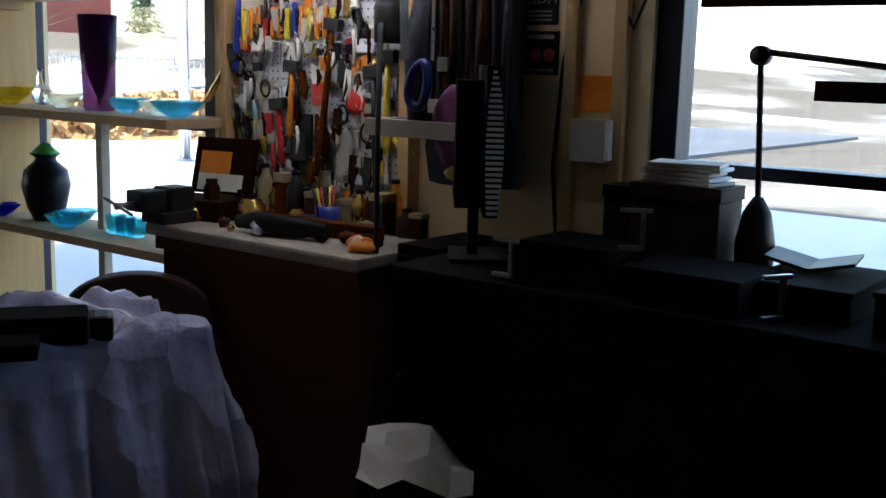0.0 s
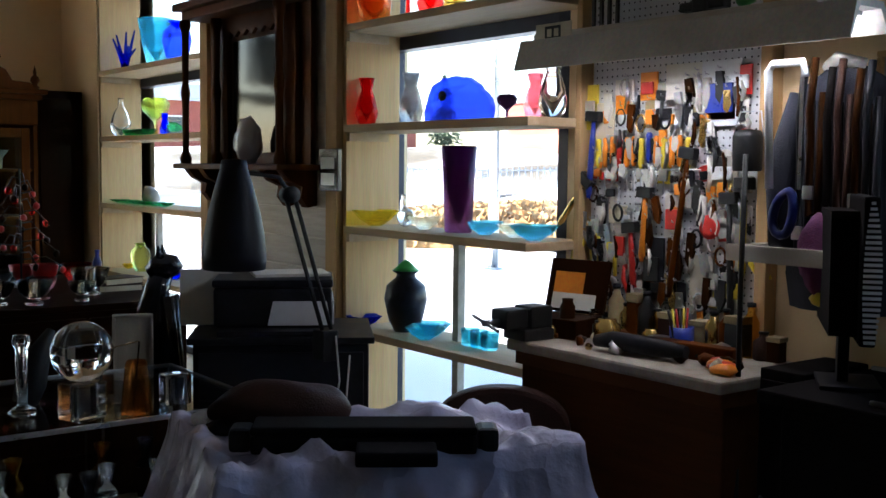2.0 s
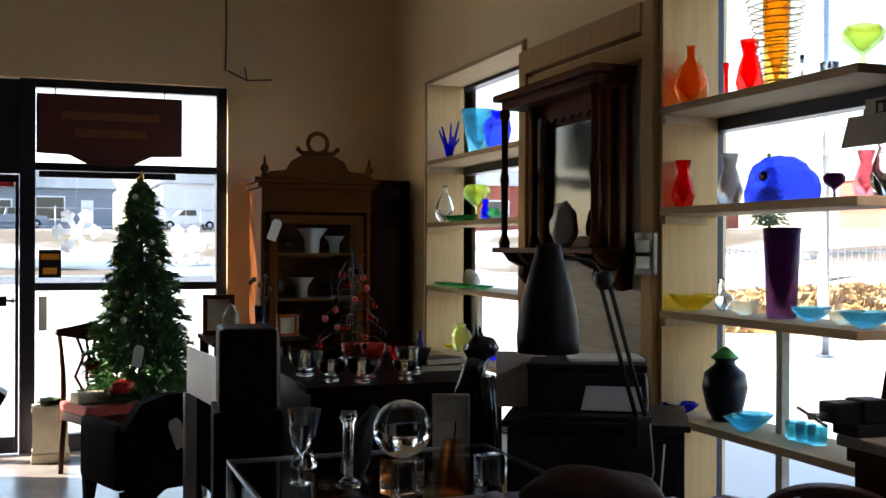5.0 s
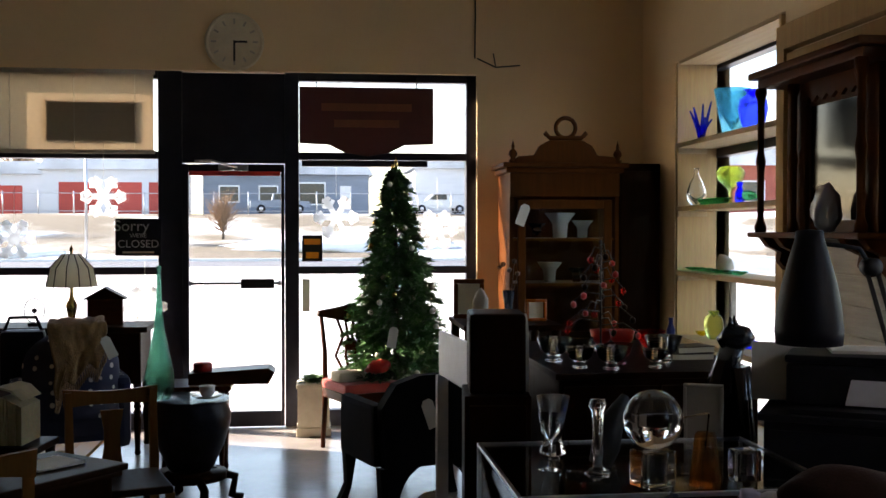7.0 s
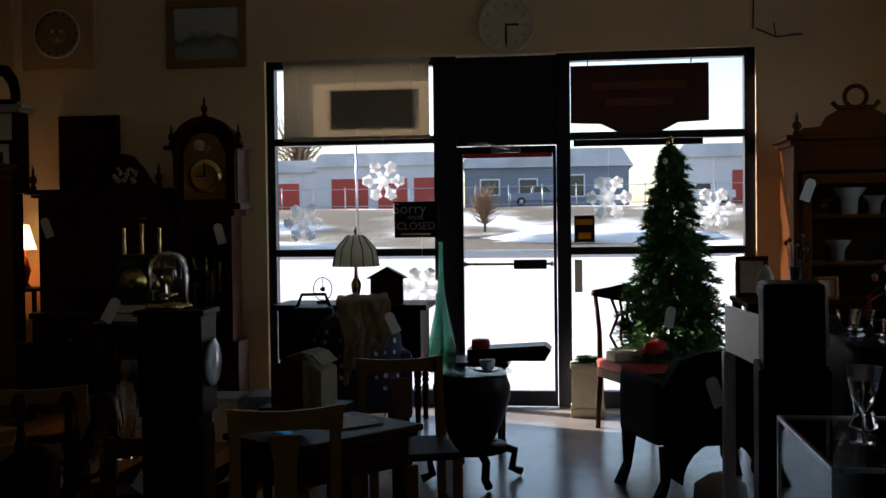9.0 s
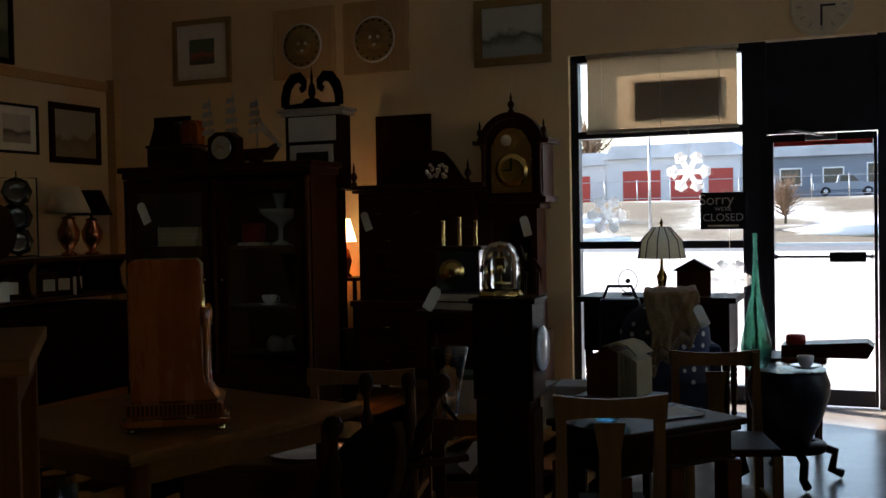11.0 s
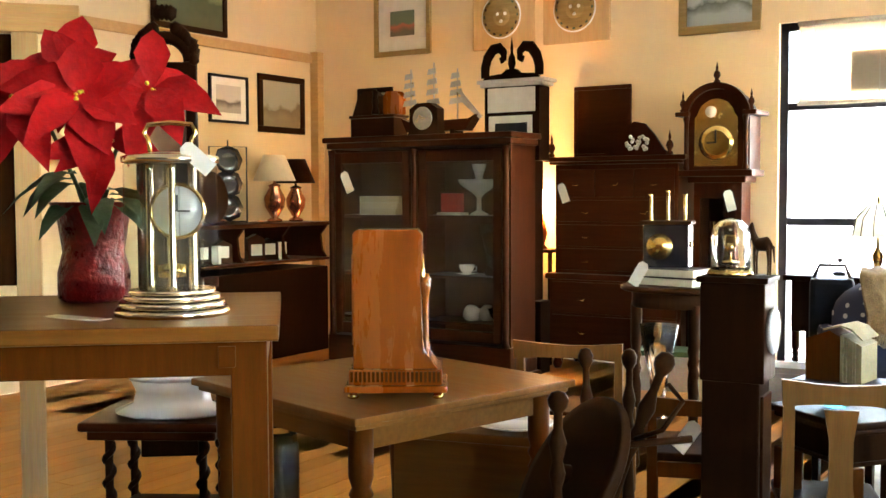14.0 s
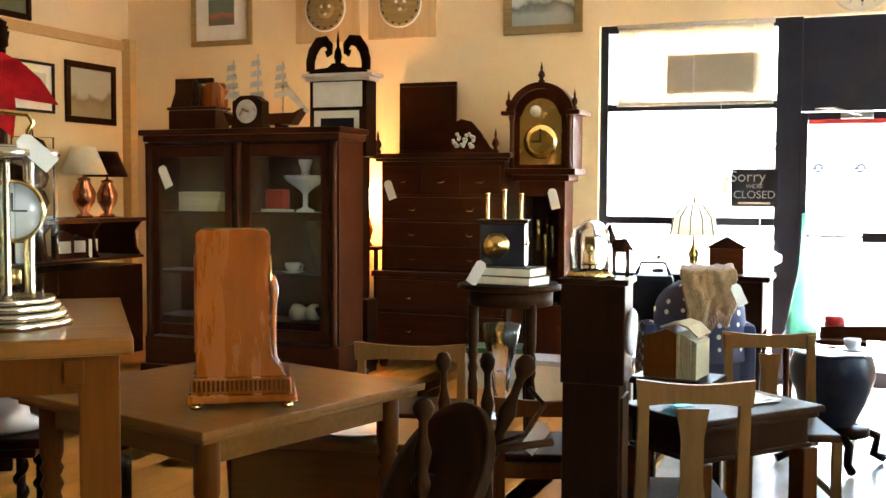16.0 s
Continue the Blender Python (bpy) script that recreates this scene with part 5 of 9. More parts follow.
part("cap", lathe(lat([(0.11, 0.376), (0.122, 0.38), (0.122, 0.395), (0.1, 0.4)], 12), [(0.09, 0.4), (0.03, 0.408)], 12), M["silver_gilt"], gc)
part("carrying_handle", tub([(-0.05, 0, 0.4), (-0.055, 0, 0.44), (-0.065, 0, 0.455), (-0.055, 0, 0.475), (0, 0, 0.48), (0.055, 0, 0.475), (0.065, 0, 0.455), (0.055, 0, 0.44), (0.05, 0, 0.4)], 0.006, 8), M["gold"], gc)
dl = part("dial", lat([(0, 0), (0.058, 0), (0.066, 0.006), (0.066, 0.016), (0, 0.02)], 32, (0.03, -0.03, 0.26), Matrix.Rotation(radians(90), 4, "X")), M["porcelain"], gc)
part("bezel", tub([(0.03 + 0.066 * math.cos(i * 0.2618), -0.05, 0.26 + 0.066 * math.sin(i * 0.2618)) for i in range(24)], 0.005, 6, True), M["gold"], dl)
part("clock_hand", cube(bx(0.028, 0.032, -0.053, -0.051, 0.26, 0.3), 0.03, 0.062, -0.053, -0.051, 0.258, 0.262), M["iron"], dl)
part("pendulum", cube(lat([(0.0, 0.09), (0.035, 0.095), (0.035, 0.125), (0.0, 0.13)], 16), -0.003, 0.003, -0.003, 0.003, 0.13, 0.25), M["gold"], gc)
price_tag((-1.565, 1.11, 1.60), 38, 0, 1.0, -48)

# poinsettia in a foil-wrapped pot
pn = thing("poinsettia", "red poinsettia plant in a red foil-wrapped pot", "plant", (-2.12, 1.30, 1.181))
M["foil"] = paint("red_foil", (0.28, 0.012, 0.012), (0.10, 0.004, 0.004), 0.3, 0.0, scale=25, bump=0.8, fine=60)
M["bract"] = paint("red_bract", (0.46, 0.008, 0.010), (0.28, 0.004, 0.006), 0.6, scale=12, bump=0.3, fine=40)
M["bract"].node_tree.nodes["Principled BSDF"].inputs["Specular IOR Level"].default_value = 0.15
part("pot", lat([(0.085, 0), (0.1, 0.01), (0.1, 0.08), (0.085, 0.14), (0.1, 0.24), (0.12, 0.28), (0.112, 0.275), (0.0, 0.24)], 28), M["foil"], pn)


def leaf(bm, base, d, L, W, droop, up=Vector((0, 0, 1))):
    d = d.normalized()
    s = d.cross(up).normalized()
    n = s.cross(d)
    ps = []
    for u, wv in ((0, 0.05), (0.2, 0.65), (0.45, 1.0), (0.75, 0.6), (1.0, 0.0)):
        c = base + d * L * u - Vector((0, 0, 1)) * droop * u * u * L
        ps.append((c - s * W * wv * 0.5 + n * W * 0.16 * wv, c, c + s * W * wv * 0.5 + n * W * 0.16 * wv))
    vs = [[bm.verts.new(p) for p in q] for q in ps]
    for a, b in zip(vs, vs[1:]):
        for j in range(2):
            f = bm.faces.new((a[j], a[j + 1], b[j + 1], b[j]))
            f.smooth = True


rnd = random.Random(21)
axis = Vector((0.62, -0.60, 0.45)).normalized()
su = axis.cross(Vector((0, 0, 1))).normalized()
sv_ = su.cross(axis)
for ou, ov, of, n, size in ((0.02, 0.50, 0.12, 9, 1.0), (0.19, 0.52, 0.06, 8, 0.95), (-0.17, 0.56, 0.06, 8, 1.0), (0.05, 0.64, 0.0, 7, 0.9), (-0.05, 0.38, 0.12, 6, 0.8)):
    c = su * -ou * -1 + axis * of + Vector((0, 0, ov))
    part("stem", tub([tuple(c * 0.1 + Vector((0, 0, 0.22))), tuple(c * 0.55 + Vector((0, 0, 0.18))), tuple(c)], 0.006, 6), M["leafgreen"], pn)
    for i in range(n):
        a = 2.4 * i + rnd.uniform(-0.25, 0.25)
        d = su * math.cos(a) + sv_ * math.sin(a) + axis * rnd.uniform(-0.1, 0.55)
        bm = bmesh.new()
        leaf(bm, c + axis * 0.004 * i, d, size * rnd.uniform(0.17, 0.25), size * rnd.uniform(0.10, 0.14), rnd.uniform(0.1, 0.45), axis)
        part("bract", bm, M["bract"], pn)
    for i in range(4):
        part("flower_bud", blob(0.007, 1, 0.1, 2, i, (1, 1, 1), tuple(c + axis * 0.03 + su * rnd.uniform(-.015, .015) + sv_ * rnd.uniform(-.015, .015))), M["yellow"], pn)
for i in range(16):
    a = 0.8 * i
    bm = bmesh.new()
    leaf(bm, Vector((0.06 * math.cos(a), 0.06 * math.sin(a), 0.27 + 0.015 * (i % 7))), Vector((math.cos(a), math.sin(a), 0.15)), rnd.uniform(0.15, 0.2), 0.08, 0.7)
    part("leaf", bm, M["leafgreen"], pn)
solo("scrap_of_paper", moved(plat([(-0.09, -0.02), (0.1, -0.03), (0.11, 0.01), (0.02, 0.03), (-0.08, 0.025)], -0.001, 0.001), Matrix.Rotation(radians(90), 4, "X")), M["paper"], "torn scrap of white paper on the table", "paper", (-1.80, 0.97, 1.183))

# stool with white tureen
so = thing("barley_twist_stand", "dark stand with scalloped top and twisted legs", "stand", (-3.14, 2.52, 0), 30)
part("top", cube(bx(-0.3, 0.3, -0.26, 0.26, 0.50, 0.54, 0.015), -0.27, 0.27, -0.23, 0.23, 0.46, 0.50, 0.01), M["mahogany_x"], so)
for x in (-0.2, 0.2):
    for y in (-0.16, 0.16):
        bm = tub([(x, y, 0), (x, y, 0.46)], 0.018, 8)
        tube(bm, [(x + 0.018 * math.cos(k * 0.7), y + 0.018 * math.sin(k * 0.7), 0.46 * k / 40) for k in range(41)], 0.014, 6)
        part("twisted_leg", bm, M["darkwood"], so)
part("lower_shelf", bx(-0.2, 0.2, -0.16, 0.16, 0.1, 0.13, 0.006), M["darkwood"], so)
tn = thing("porcelain_tureen", "white lobed porcelain tureen with a domed lid", "tureen", (-3.08, 2.5, 0.542), 30)
part("bowl", moved(lat([(0.2, 0), (0.22, 0.015), (0.15, 0.05), (0.14, 0.1), (0.16, 0.15)], 12), Matrix.Diagonal((1.15, 0.8, 1, 1))), M["porcelain"], tn)
part("lid", moved(lat([(0.165, 0.151), (0.17, 0.17), (0.13, 0.2), (0.04, 0.23), (0.03, 0.26), (0, 0.27)], 12), Matrix.Diagonal((1.15, 0.8, 1, 1))), M["porcelain"], tn)
solo("glass_jar", lat([(0.075, 0), (0.085, 0.01), (0.085, 0.5), (0.07, 0.53), (0.085, 0.56), (0.078, 0.56), (0.078, 0.015), (0, 0.012)], 24), M["clear"], "tall clear glass jar on the floor", "jar", (-2.42, 2.42, 0.0))

# ---- middle of the shop: round table, clocks, chairs, urn, sofa
rt = thing("round_stand_table", "round walnut stand table on three turned legs", "table", (-1.64, 4.72, 0))
part("top", lat([(0.27, 0.965), (0.285, 0.972), (0.285, 0.988), (0.27, 0.995)], 36), M["walnut"], rt)
part("apron", lat([(0.22, 0.88), (0.225, 0.885), (0.225, 0.965)], 30), M["walnut"], rt)
for i in range(3):
    a = radians(120 * i + 200)
    part("leg", lat(turned(0, 0.9, 0.03), 14, (0.2 * math.cos(a), 0.2 * math.sin(a), 0)), M["walnut"], rt)
for i, (w, m) in enumerate(((0.37, "walnut"), (0.34, "leather"))):
    book(0.045, w, 0.22, M[m], (-1.63, 4.66, 0.996 + 0.046 * i), 6 * i - 12, True, "thick pale book under the pillar clock")
pc = thing("pillar_clock", "black pillar mantel clock with brass columns", "clock", (-1.68, 4.72, 1.089), 12)
part("case", bx(-0.12, 0.12, -0.08, 0.08, 0, 0.225, 0.006), M["gloss_black"], pc)
part("cap", bx(-0.135, 0.135, -0.095, 0.095, 0.226, 0.245, 0.004), M["walnut"], pc)
part("dial", lat([(0, 0), (0.062, 0), (0.068, 0.012), (0, 0.014)], 28, (-0.03, -0.08, 0.11), Matrix.Rotation(radians(90), 4, "X")), M["brass"], pc)
part("side_medallion", lat([(0, 0), (0.02, 0), (0.018, 0.01), (0, 0.012)], 16, (0.121, 0, 0.12), Matrix.Rotation(radians(90), 4, "Y")), M["gold"], pc)
for x, h in ((-0.09, 0.14), (0.0, 0.16), (0.09, 0.14)):
    part("column", lat([(0.013, 0.245), (0.009, 0.25), (0.009, 0.235 + h), (0.014, 0.245 + h)], 12, (x, 0, 0)), M["gold"], pc)
price_tag((-1.72, 4.50, 1.12), 0, 0, 1.5, 30)
ck = thing("grandmother_clock", "dark narrow clock case turned sideways", "clock", (-0.61, 2.45, 0), 4)
part("base", bx(-0.10, 0.09, -0.085, 0.085, 0, 0.30, 0.006), M["darkwood"], ck)
part("trunk", bx(-0.095, 0.075, -0.075, 0.075, 0.30, 0.92, 0.006), M["darkwood"], ck)
part("hood", bx(-0.10, 0.09, -0.085, 0.085, 0.92, 1.215, 0.006), M["darkwood"], ck)
part("top_board", bx(-0.11, 0.10, -0.09, 0.09, 1.215, 1.232, 0.004), M["darkwood"], ck)
part("dial", lat([(0, 0), (0.065, 0), (0.072, 0.012), (0.06, 0.02), (0, 0.022)], 32, (0.091, 0, 1.07), Matrix.Rotation(radians(90), 4, "Y")), M["porcelain"], ck)
part("door_trim", bx(0.0755, 0.085, -0.06, 0.06, 0.34, 0.88, 0.003), M["walnut"], ck)
dc = thing("dome_clock", "anniversary clock under a glass dome", "clock", (-0.64, 2.45, 1.2325))
dc.scale = (0.66, 0.66, 0.68)
part("base", lat([(0.1, 0), (0.105, 0.005), (0.1, 0.02), (0.085, 0.03)], 28), M["brass"], dc)
part("dome", lat([(0.09, 0.031), (0.09, 0.16), (0.08, 0.21), (0.05, 0.242), (0.0, 0.255), (0.0, 0.248), (0.047, 0.236), (0.075, 0.205), (0.085, 0.16), (0.085, 0.031)], 32), M["clear"], dc)
part("movement", cube(lat([(0.008, 0.03), (0.006, 0.1), (0.018, 0.11), (0.018, 0.14), (0, 0.15)], 14), -0.024, 0.024, -0.01, 0.0, 0.12, 0.18, 0.004), M["gold"], dc)
part("pendulum", lat([(0, 0.05), (0.04, 0.055), (0.04, 0.065), (0, 0.07)], 14), M["gold"], dc)
hr = bmesh.new()
tube(hr, [(-0.09, 0, 0.17), (-0.05, 0, 0.19), (0.05, 0, 0.185), (0.09, 0, 0.2)], [0.03, 0.045, 0.04, 0.03], 10)
tube(hr, [(0.08, 0, 0.2), (0.12, 0, 0.26), (0.13, 0, 0.30), (0.17, 0, 0.27)], [0.035, 0.025, 0.022, 0.012], 8)
for x, y in ((-0.08, 0.02), (-0.07, -0.02), (0.07, 0.02), (0.08, -0.02)):
    tube(hr, [(x, y, 0.17), (x * 1.1, y, 0.08), (x * 1.05, y, 0.0)], [0.018, 0.01, 0.009], 6)
tube(hr, [(-0.09, 0, 0.19), (-0.13, 0, 0.17), (-0.14, 0, 0.08)], [0.012, 0.014, 0.004], 6)
solo("horse_figurine", hr, M["walnut"], "small brown horse figurine on the clock case", "figurine", (-0.555, 2.49, 1.2325), 160).scale = (0.3, 0.4, 0.5)


def side_chair(label, at, rz, wood_m, top_z=0.88, w=0.42, splat=True, seat_m=None):
    """A dining chair whose back stands at local y = 0 and whose seat reaches to +y."""
    c = thing("dining_chair", label, "chair", at, rz, "dining chairs")
    seat = bx(-w / 2 - 0.01, w / 2 + 0.01, 0.0, 0.42, 0.42, 0.455, 0.012)
    part("seat", seat, seat_m or M["walnut"], c)
    for x in (-w / 2, w / 2):
        part("back_post", plat([(-0.018, 0), (0.018, 0), (0.02, 0.45), (0.018, top_z - 0.01), (-0.014, top_z - 0.01), (-0.02, 0.45)], -0.018, 0.018), wood_m, c).matrix_basis = pose(x, 0, 0, 4, 0, 0)
        part("front_leg", bx(x - 0.02, x + 0.02, 0.36, 0.40, 0, 0.42, 0.004), wood_m, c)
        part("stretcher", bx(x - 0.009, x + 0.009, 0.02, 0.37, 0.16, 0.19, 0.003), wood_m, c)
    tr = bmesh.new()
    pts = [(-w / 2 - 0.02, top_z - 0.085), (-w / 4, top_z - 0.075), (w / 4, top_z - 0.075), (w / 2 + 0.02, top_z - 0.085), (w / 2 + 0.025, top_z), (w / 4, top_z - 0.012), (0, top_z - 0.016), (-w / 4, top_z - 0.012), (-w / 2 - 0.025, top_z)]
    plate(tr, pts, -0.10, -0.075)
    part("top_rail", tr, wood_m, c)
    if splat:
        part("splat", plat([(-0.05, 0.46), (0.05, 0.46), (0.036, 0.56), (0.036, top_z - 0.2), (0.052, top_z - 0.1), (-0.052, top_z - 0.1), (-0.036, top_z - 0.2), (-0.036, 0.56)], -0.055, -0.04), wood_m, c)
    part("seat_rail", bx(-w / 2 + 0.02, w / 2 - 0.02, -0.01, 0.012, 0.36, 0.42, 0.003), wood_m, c)
    return c


side_chair("golden oak dining chair with a broad splat", (-0.385, 2.77, 0), 20, M["light_oak"], 0.90, 0.32)
side_chair("oak dining chair with a curved top rail", (-0.27, 4.45, 0), 198, M["light_oak"], 0.83, 0.38)
side_chair("grey-brown wooden chair with a wide top rail", (-1.80, 3.78, 0), 14, M["light_oak"], 0.80, 0.46, False)
side_chair("walnut chair with a price tag on its back", (-1.02, 3.30, 0), 20, M["oak"], 0.70, 0.36, False)
price_tag((-0.98, 3.16, 0.61), 0, 0, 1.5, 35)
dt = thing("dining_table", "small dark oak table with moulded edge", "table", (-0.33, 3.11, 0), 52)
part("top", cube(bx(-0.3, 0.3, -0.2, 0.2, 0.725, 0.75, 0.008), -0.285, 0.285, -0.185, 0.185, 0.705, 0.725, 0.006), M["walnut"], dt)
part("apron", bx(-0.26, 0.26, -0.16, 0.16, 0.6, 0.705, 0.006), M["walnut"], dt)
part("bead", bx(-0.27, 0.27, -0.17, 0.17, 0.60, 0.615, 0.005), M["walnut"], dt)
for x in (-0.25, 0.25):
    for y in (-0.15, 0.15):
        part("leg", bx(x - 0.035, x + 0.035, y - 0.035, y + 0.035, 0, 0.6, 0.006), M["oak"], dt)
solo("blue_glass_bowl", lat([(0.05, 0), (0.12, 0.03), (0.17, 0.07), (0.16, 0.07), (0.1, 0.03), (0, 0.012)], 28), M["g_teal"], "shallow blue glass bowl on the table", "bowl", (-0.45, 3.02, 0.751)).scale = (0.6, 0.6, 0.7)
solo("white_papers", moved(plat([(-0.12, -0.09), (0.13, -0.1), (0.12, 0.1), (-0.11, 0.09)], -0.004, 0.004), Matrix.Rotation(radians(90), 4, "X")), M["paper"], "white sheets lying on the dining table", "paper", (-0.26, 3.2, 0.756), 50).scale = (0.8, 0.8, 1)
bb = thing("book_box", "brown box with cloth and a pale cover", "box", (-0.64, 4.02, 0.682), -8)
sl_ = thing("wooden_stool", "dark square stool under a box", "stool", (-0.64, 4.02, 0), -8)
part("seat", bx(-0.17, 0.19, -0.13, 0.13, 0.65, 0.681, 0.006), M["darkwood"], sl_)
for x in (-0.14, 0.16):
    for y in (-0.1, 0.1):
        part("leg", bx(x - 0.016, x + 0.016, y - 0.016, y + 0.016, 0, 0.65, 0.003), M["darkwood"], sl_)
part("carton", plat([(-0.12, 0), (0.03, 0), (0.03, 0.19), (-0.02, 0.215), (-0.12, 0.175)], -0.09, 0.1), M["oak"], bb)
for i in range(7):
    part("paper_leaf", moved(plat([(0, 0.0), (0.011, 0.0), (0.011, 0.195 - 0.006 * i), (0, 0.20 - 0.006 * i)], -0.095 + 0.004 * (i % 3), 0.1), Matrix.Translation((0.0315 + 0.0125 * i, 0, 0)) @ Matrix.Rotation(radians(-1.5 + 0.8 * (i % 4)), 4, "Z")), M["old_paper"], bb)
part("folded_cover", moved(plat([(-0.04, 0.216), (0.03, 0.235), (0.075, 0.222), (0.118, 0.185), (0.125, 0.187), (0.078, 0.23), (0.03, 0.243), (-0.045, 0.223)], -0.1, 0.1), Matrix.Identity(4)), M["old_paper"], bb, "bent cream cover")
# urn on a scrolled base with glass top, vase and cup
ur = thing("ceramic_urn", "dark glazed round urn with a glass top", "urn", (-0.04, 5.5, 0))
part("scroll_base", (lambda b: ([tube(b, [(0.12 * math.cos(a), 0.12 * math.sin(a), 0.2), (0.26 * math.cos(a), 0.26 * math.sin(a), 0.15), (0.24 * math.cos(a), 0.24 * math.sin(a), 0.05), (0.3 * math.cos(a), 0.3 * math.sin(a), 0.025)], 0.025, 8) for a in (0.4, 1.97, 3.54, 5.11)], b)[1])(lat([(0.2, 0.17), (0.2, 0.21), (0.1, 0.215)], 24)), M["darkwood"], ur)
M["urnglaze"] = paint("dark_glazed_ceramic", (0.016, 0.016, 0.026), (0.005, 0.004, 0.005), 0.35, scale=14, bump=0.05)
M["urnglaze"].node_tree.nodes["Principled BSDF"].inputs["Specular IOR Level"].default_value = 0.2
part("bowl", lat([(0.11, 0.215), (0.13, 0.24), (0.185, 0.36), (0.222, 0.48), (0.225, 0.54), (0.205, 0.60), (0.20, 0.62), (0.19, 0.615)], 36), M["urnglaze"], ur)
part("glass_top", lat([(0.235, 0.621), (0.24, 0.626), (0.235, 0.631), (0, 0.631)], 40), M["case_pane"], ur)
solo("long_neck_vase", lat([(0.07, 0), (0.1, 0.05), (0.105, 0.12), (0.075, 0.24), (0.035, 0.4), (0.018, 0.56), (0.014, 0.7), (0.02, 0.74), (0.012, 0.74), (0.01, 0.6), (0.028, 0.4), (0.06, 0.22), (0.09, 0.1), (0, 0.02)], 28), M["g_seagreen"], "sea-green glass vase with a long neck", "vase", (-0.20, 5.42, 0.633)).scale = (0.8, 0.8, 1.0)
cup = thing("teacup", "white teacup and saucer on the urn", "cup", (0.06, 5.42, 0.633))
part("saucer", lat([(0.04, 0), (0.085, 0.014), (0.085, 0.019), (0, 0.007)], 24), M["porcelain"], cup)
part("cup", lat([(0.025, 0.008), (0.04, 0.03), (0.045, 0.07), (0.04, 0.07), (0.03, 0.03), (0, 0.02)], 20), M["porcelain"], cup)
# low table with tray behind the urn
lt = thing("side_table", "dark low side table by the window", "table", (0.05, 6.35, 0))
part("top", bx(-0.42, 0.08, -0.2, 0.2, 0.56, 0.59, 0.006), M["mahogany_x"], lt)
for x in (-0.38, 0.02):
    for y in (-0.16, 0.16):
        part("leg", lat(turned(0, 0.56, 0.022), 12, (x, y, 0)), M["mahogany"], lt)
solo("wooden_tray_box", plat([(-0.24, 0), (0.26, 0), (0.3, 0.07), (0.26, 0.1), (-0.24, 0.07)], -0.12, 0.12), M["mahogany_x"], "dark red wooden slant box", "box", (0.1, 6.35, 0.591))
solo("red_tin", lat([(0.06, 0), (0.06, 0.05), (0.05, 0.06), (0, 0.06)], 20), M["red"], "small red tin on the box", "tin", (-0.06, 6.33, 0.662))
# sofa and throw
sf = thing("spotted_armchair", "navy armchair with pale spots and a rounded back", "armchair", (-0.87, 6.35, 0), 18)
part("seat", bx(-0.27, 0.27, 0.05, 0.55, 0.2, 0.45, 0.05), M["polka"], sf)
bk_ = bmesh.new()
rings = []
for k in range(9):
    z = 0.38 + 0.57 * k / 8
    wv = 0.30 * (1 - max(0, (k - 4) / 4) ** 2.6 * 0.55)
    rings.append([bk_.verts.new((wv * math.sin(a), -0.02 - 0.09 * math.cos(a) + 0.05 * k / 8 + 0.10 * (abs(math.sin(a)) ** 2), z - 0.05 * abs(math.sin(a)) * (k / 8) ** 3)) for a in [-1.9 + 3.8 * i / 20 for i in range(21)]])
for a, b in zip(rings, rings[1:]):
    for i in range(20):
        bk_.faces.new((a[i], a[i + 1], b[i + 1], b[i])).smooth = True
ob = part("backrest", bk_, M["polka"], sf)
ob.modifiers.new("thickness", "SOLIDIFY").thickness = 0.09
for x in (-0.31, 0.31):
    part("armrest", bx(x - 0.06, x + 0.06, 0.05, 0.55, 0.15, 0.62, 0.05), M["polka"], sf)
    for y in (0.1, 0.5):
        part("leg", lat([(0.015, 0), (0.03, 0.15), (0.03, 0.16)], 10, (x * 0.9, y, 0)), M["mahogany"], sf)
price_tag((-0.66, 6.25, 0.90), 18, 0, 1.6, -25)
# the throw hangs in uneven folds over the back, longer at one side
th = bmesh.new()
NU, NV = 30, 26
gv = []
for j in range(NV + 1):
    v = j / NV
    row = []
    for i in range(NU + 1):
        u = i / NU
        x = -0.15 + 0.34 * u + 0.03 * noise.noise(Vector((v * 4, u * 2, 1.7)))
        front = 0.20 + 0.26 * (1 - u) + 0.03 * math.sin(u * 17)
        fold = 0.007 * math.sin(u * 13 + 4 * v) + 0.02 * noise.noise(Vector((u * 9, v * 6, 4)))
        L = -front + (front + 0.25) * v
        if L < 0:
            y, z = -0.135 + fold * 0.8, 0.985 + L
        else:
            y, z = -0.135 + min(L, 0.2) * 1.1, 0.985 + 0.03 * math.sin(L * 12) - max(0, L - 0.2)
        x -= 0.12 * min(0, L) * (0.6 - u)
        row.append(th.verts.new((x, y - 0.02, z + fold * 0.6)))
    gv.append(row)
for a, b in zip(gv, gv[1:]):
    for i in range(NU):
        th.faces.new((a[i], a[i + 1], b[i + 1], b[i])).smooth = True
edge = [v.co.copy() for v in gv[0]]
tw = thing("crocheted_throw", "fringed tan crocheted throw over the armchair", "blanket", (-0.87, 6.35, 0), 18)
ob = part("throw_cloth", th, M["afghan"], tw)
ob.modifiers.new("thickness", "SOLIDIFY").thickness = 0.012
for p in edge:
    part("tassel", tub([p, p + Vector((0.003, -0.004, -0.04)), p + Vector((-0.004, 0, -0.08))], 0.005, 4), M["afghan"], tw)
bg = thing("black_bag", "black shoulder bag on the armchair", "bag", (-1.24, 6.6, 0.46), 10)
part("bag_body", bx(-0.14, 0.14, -0.08, 0.08, 0.0, 0.46, 0.04), M["black"], bg)
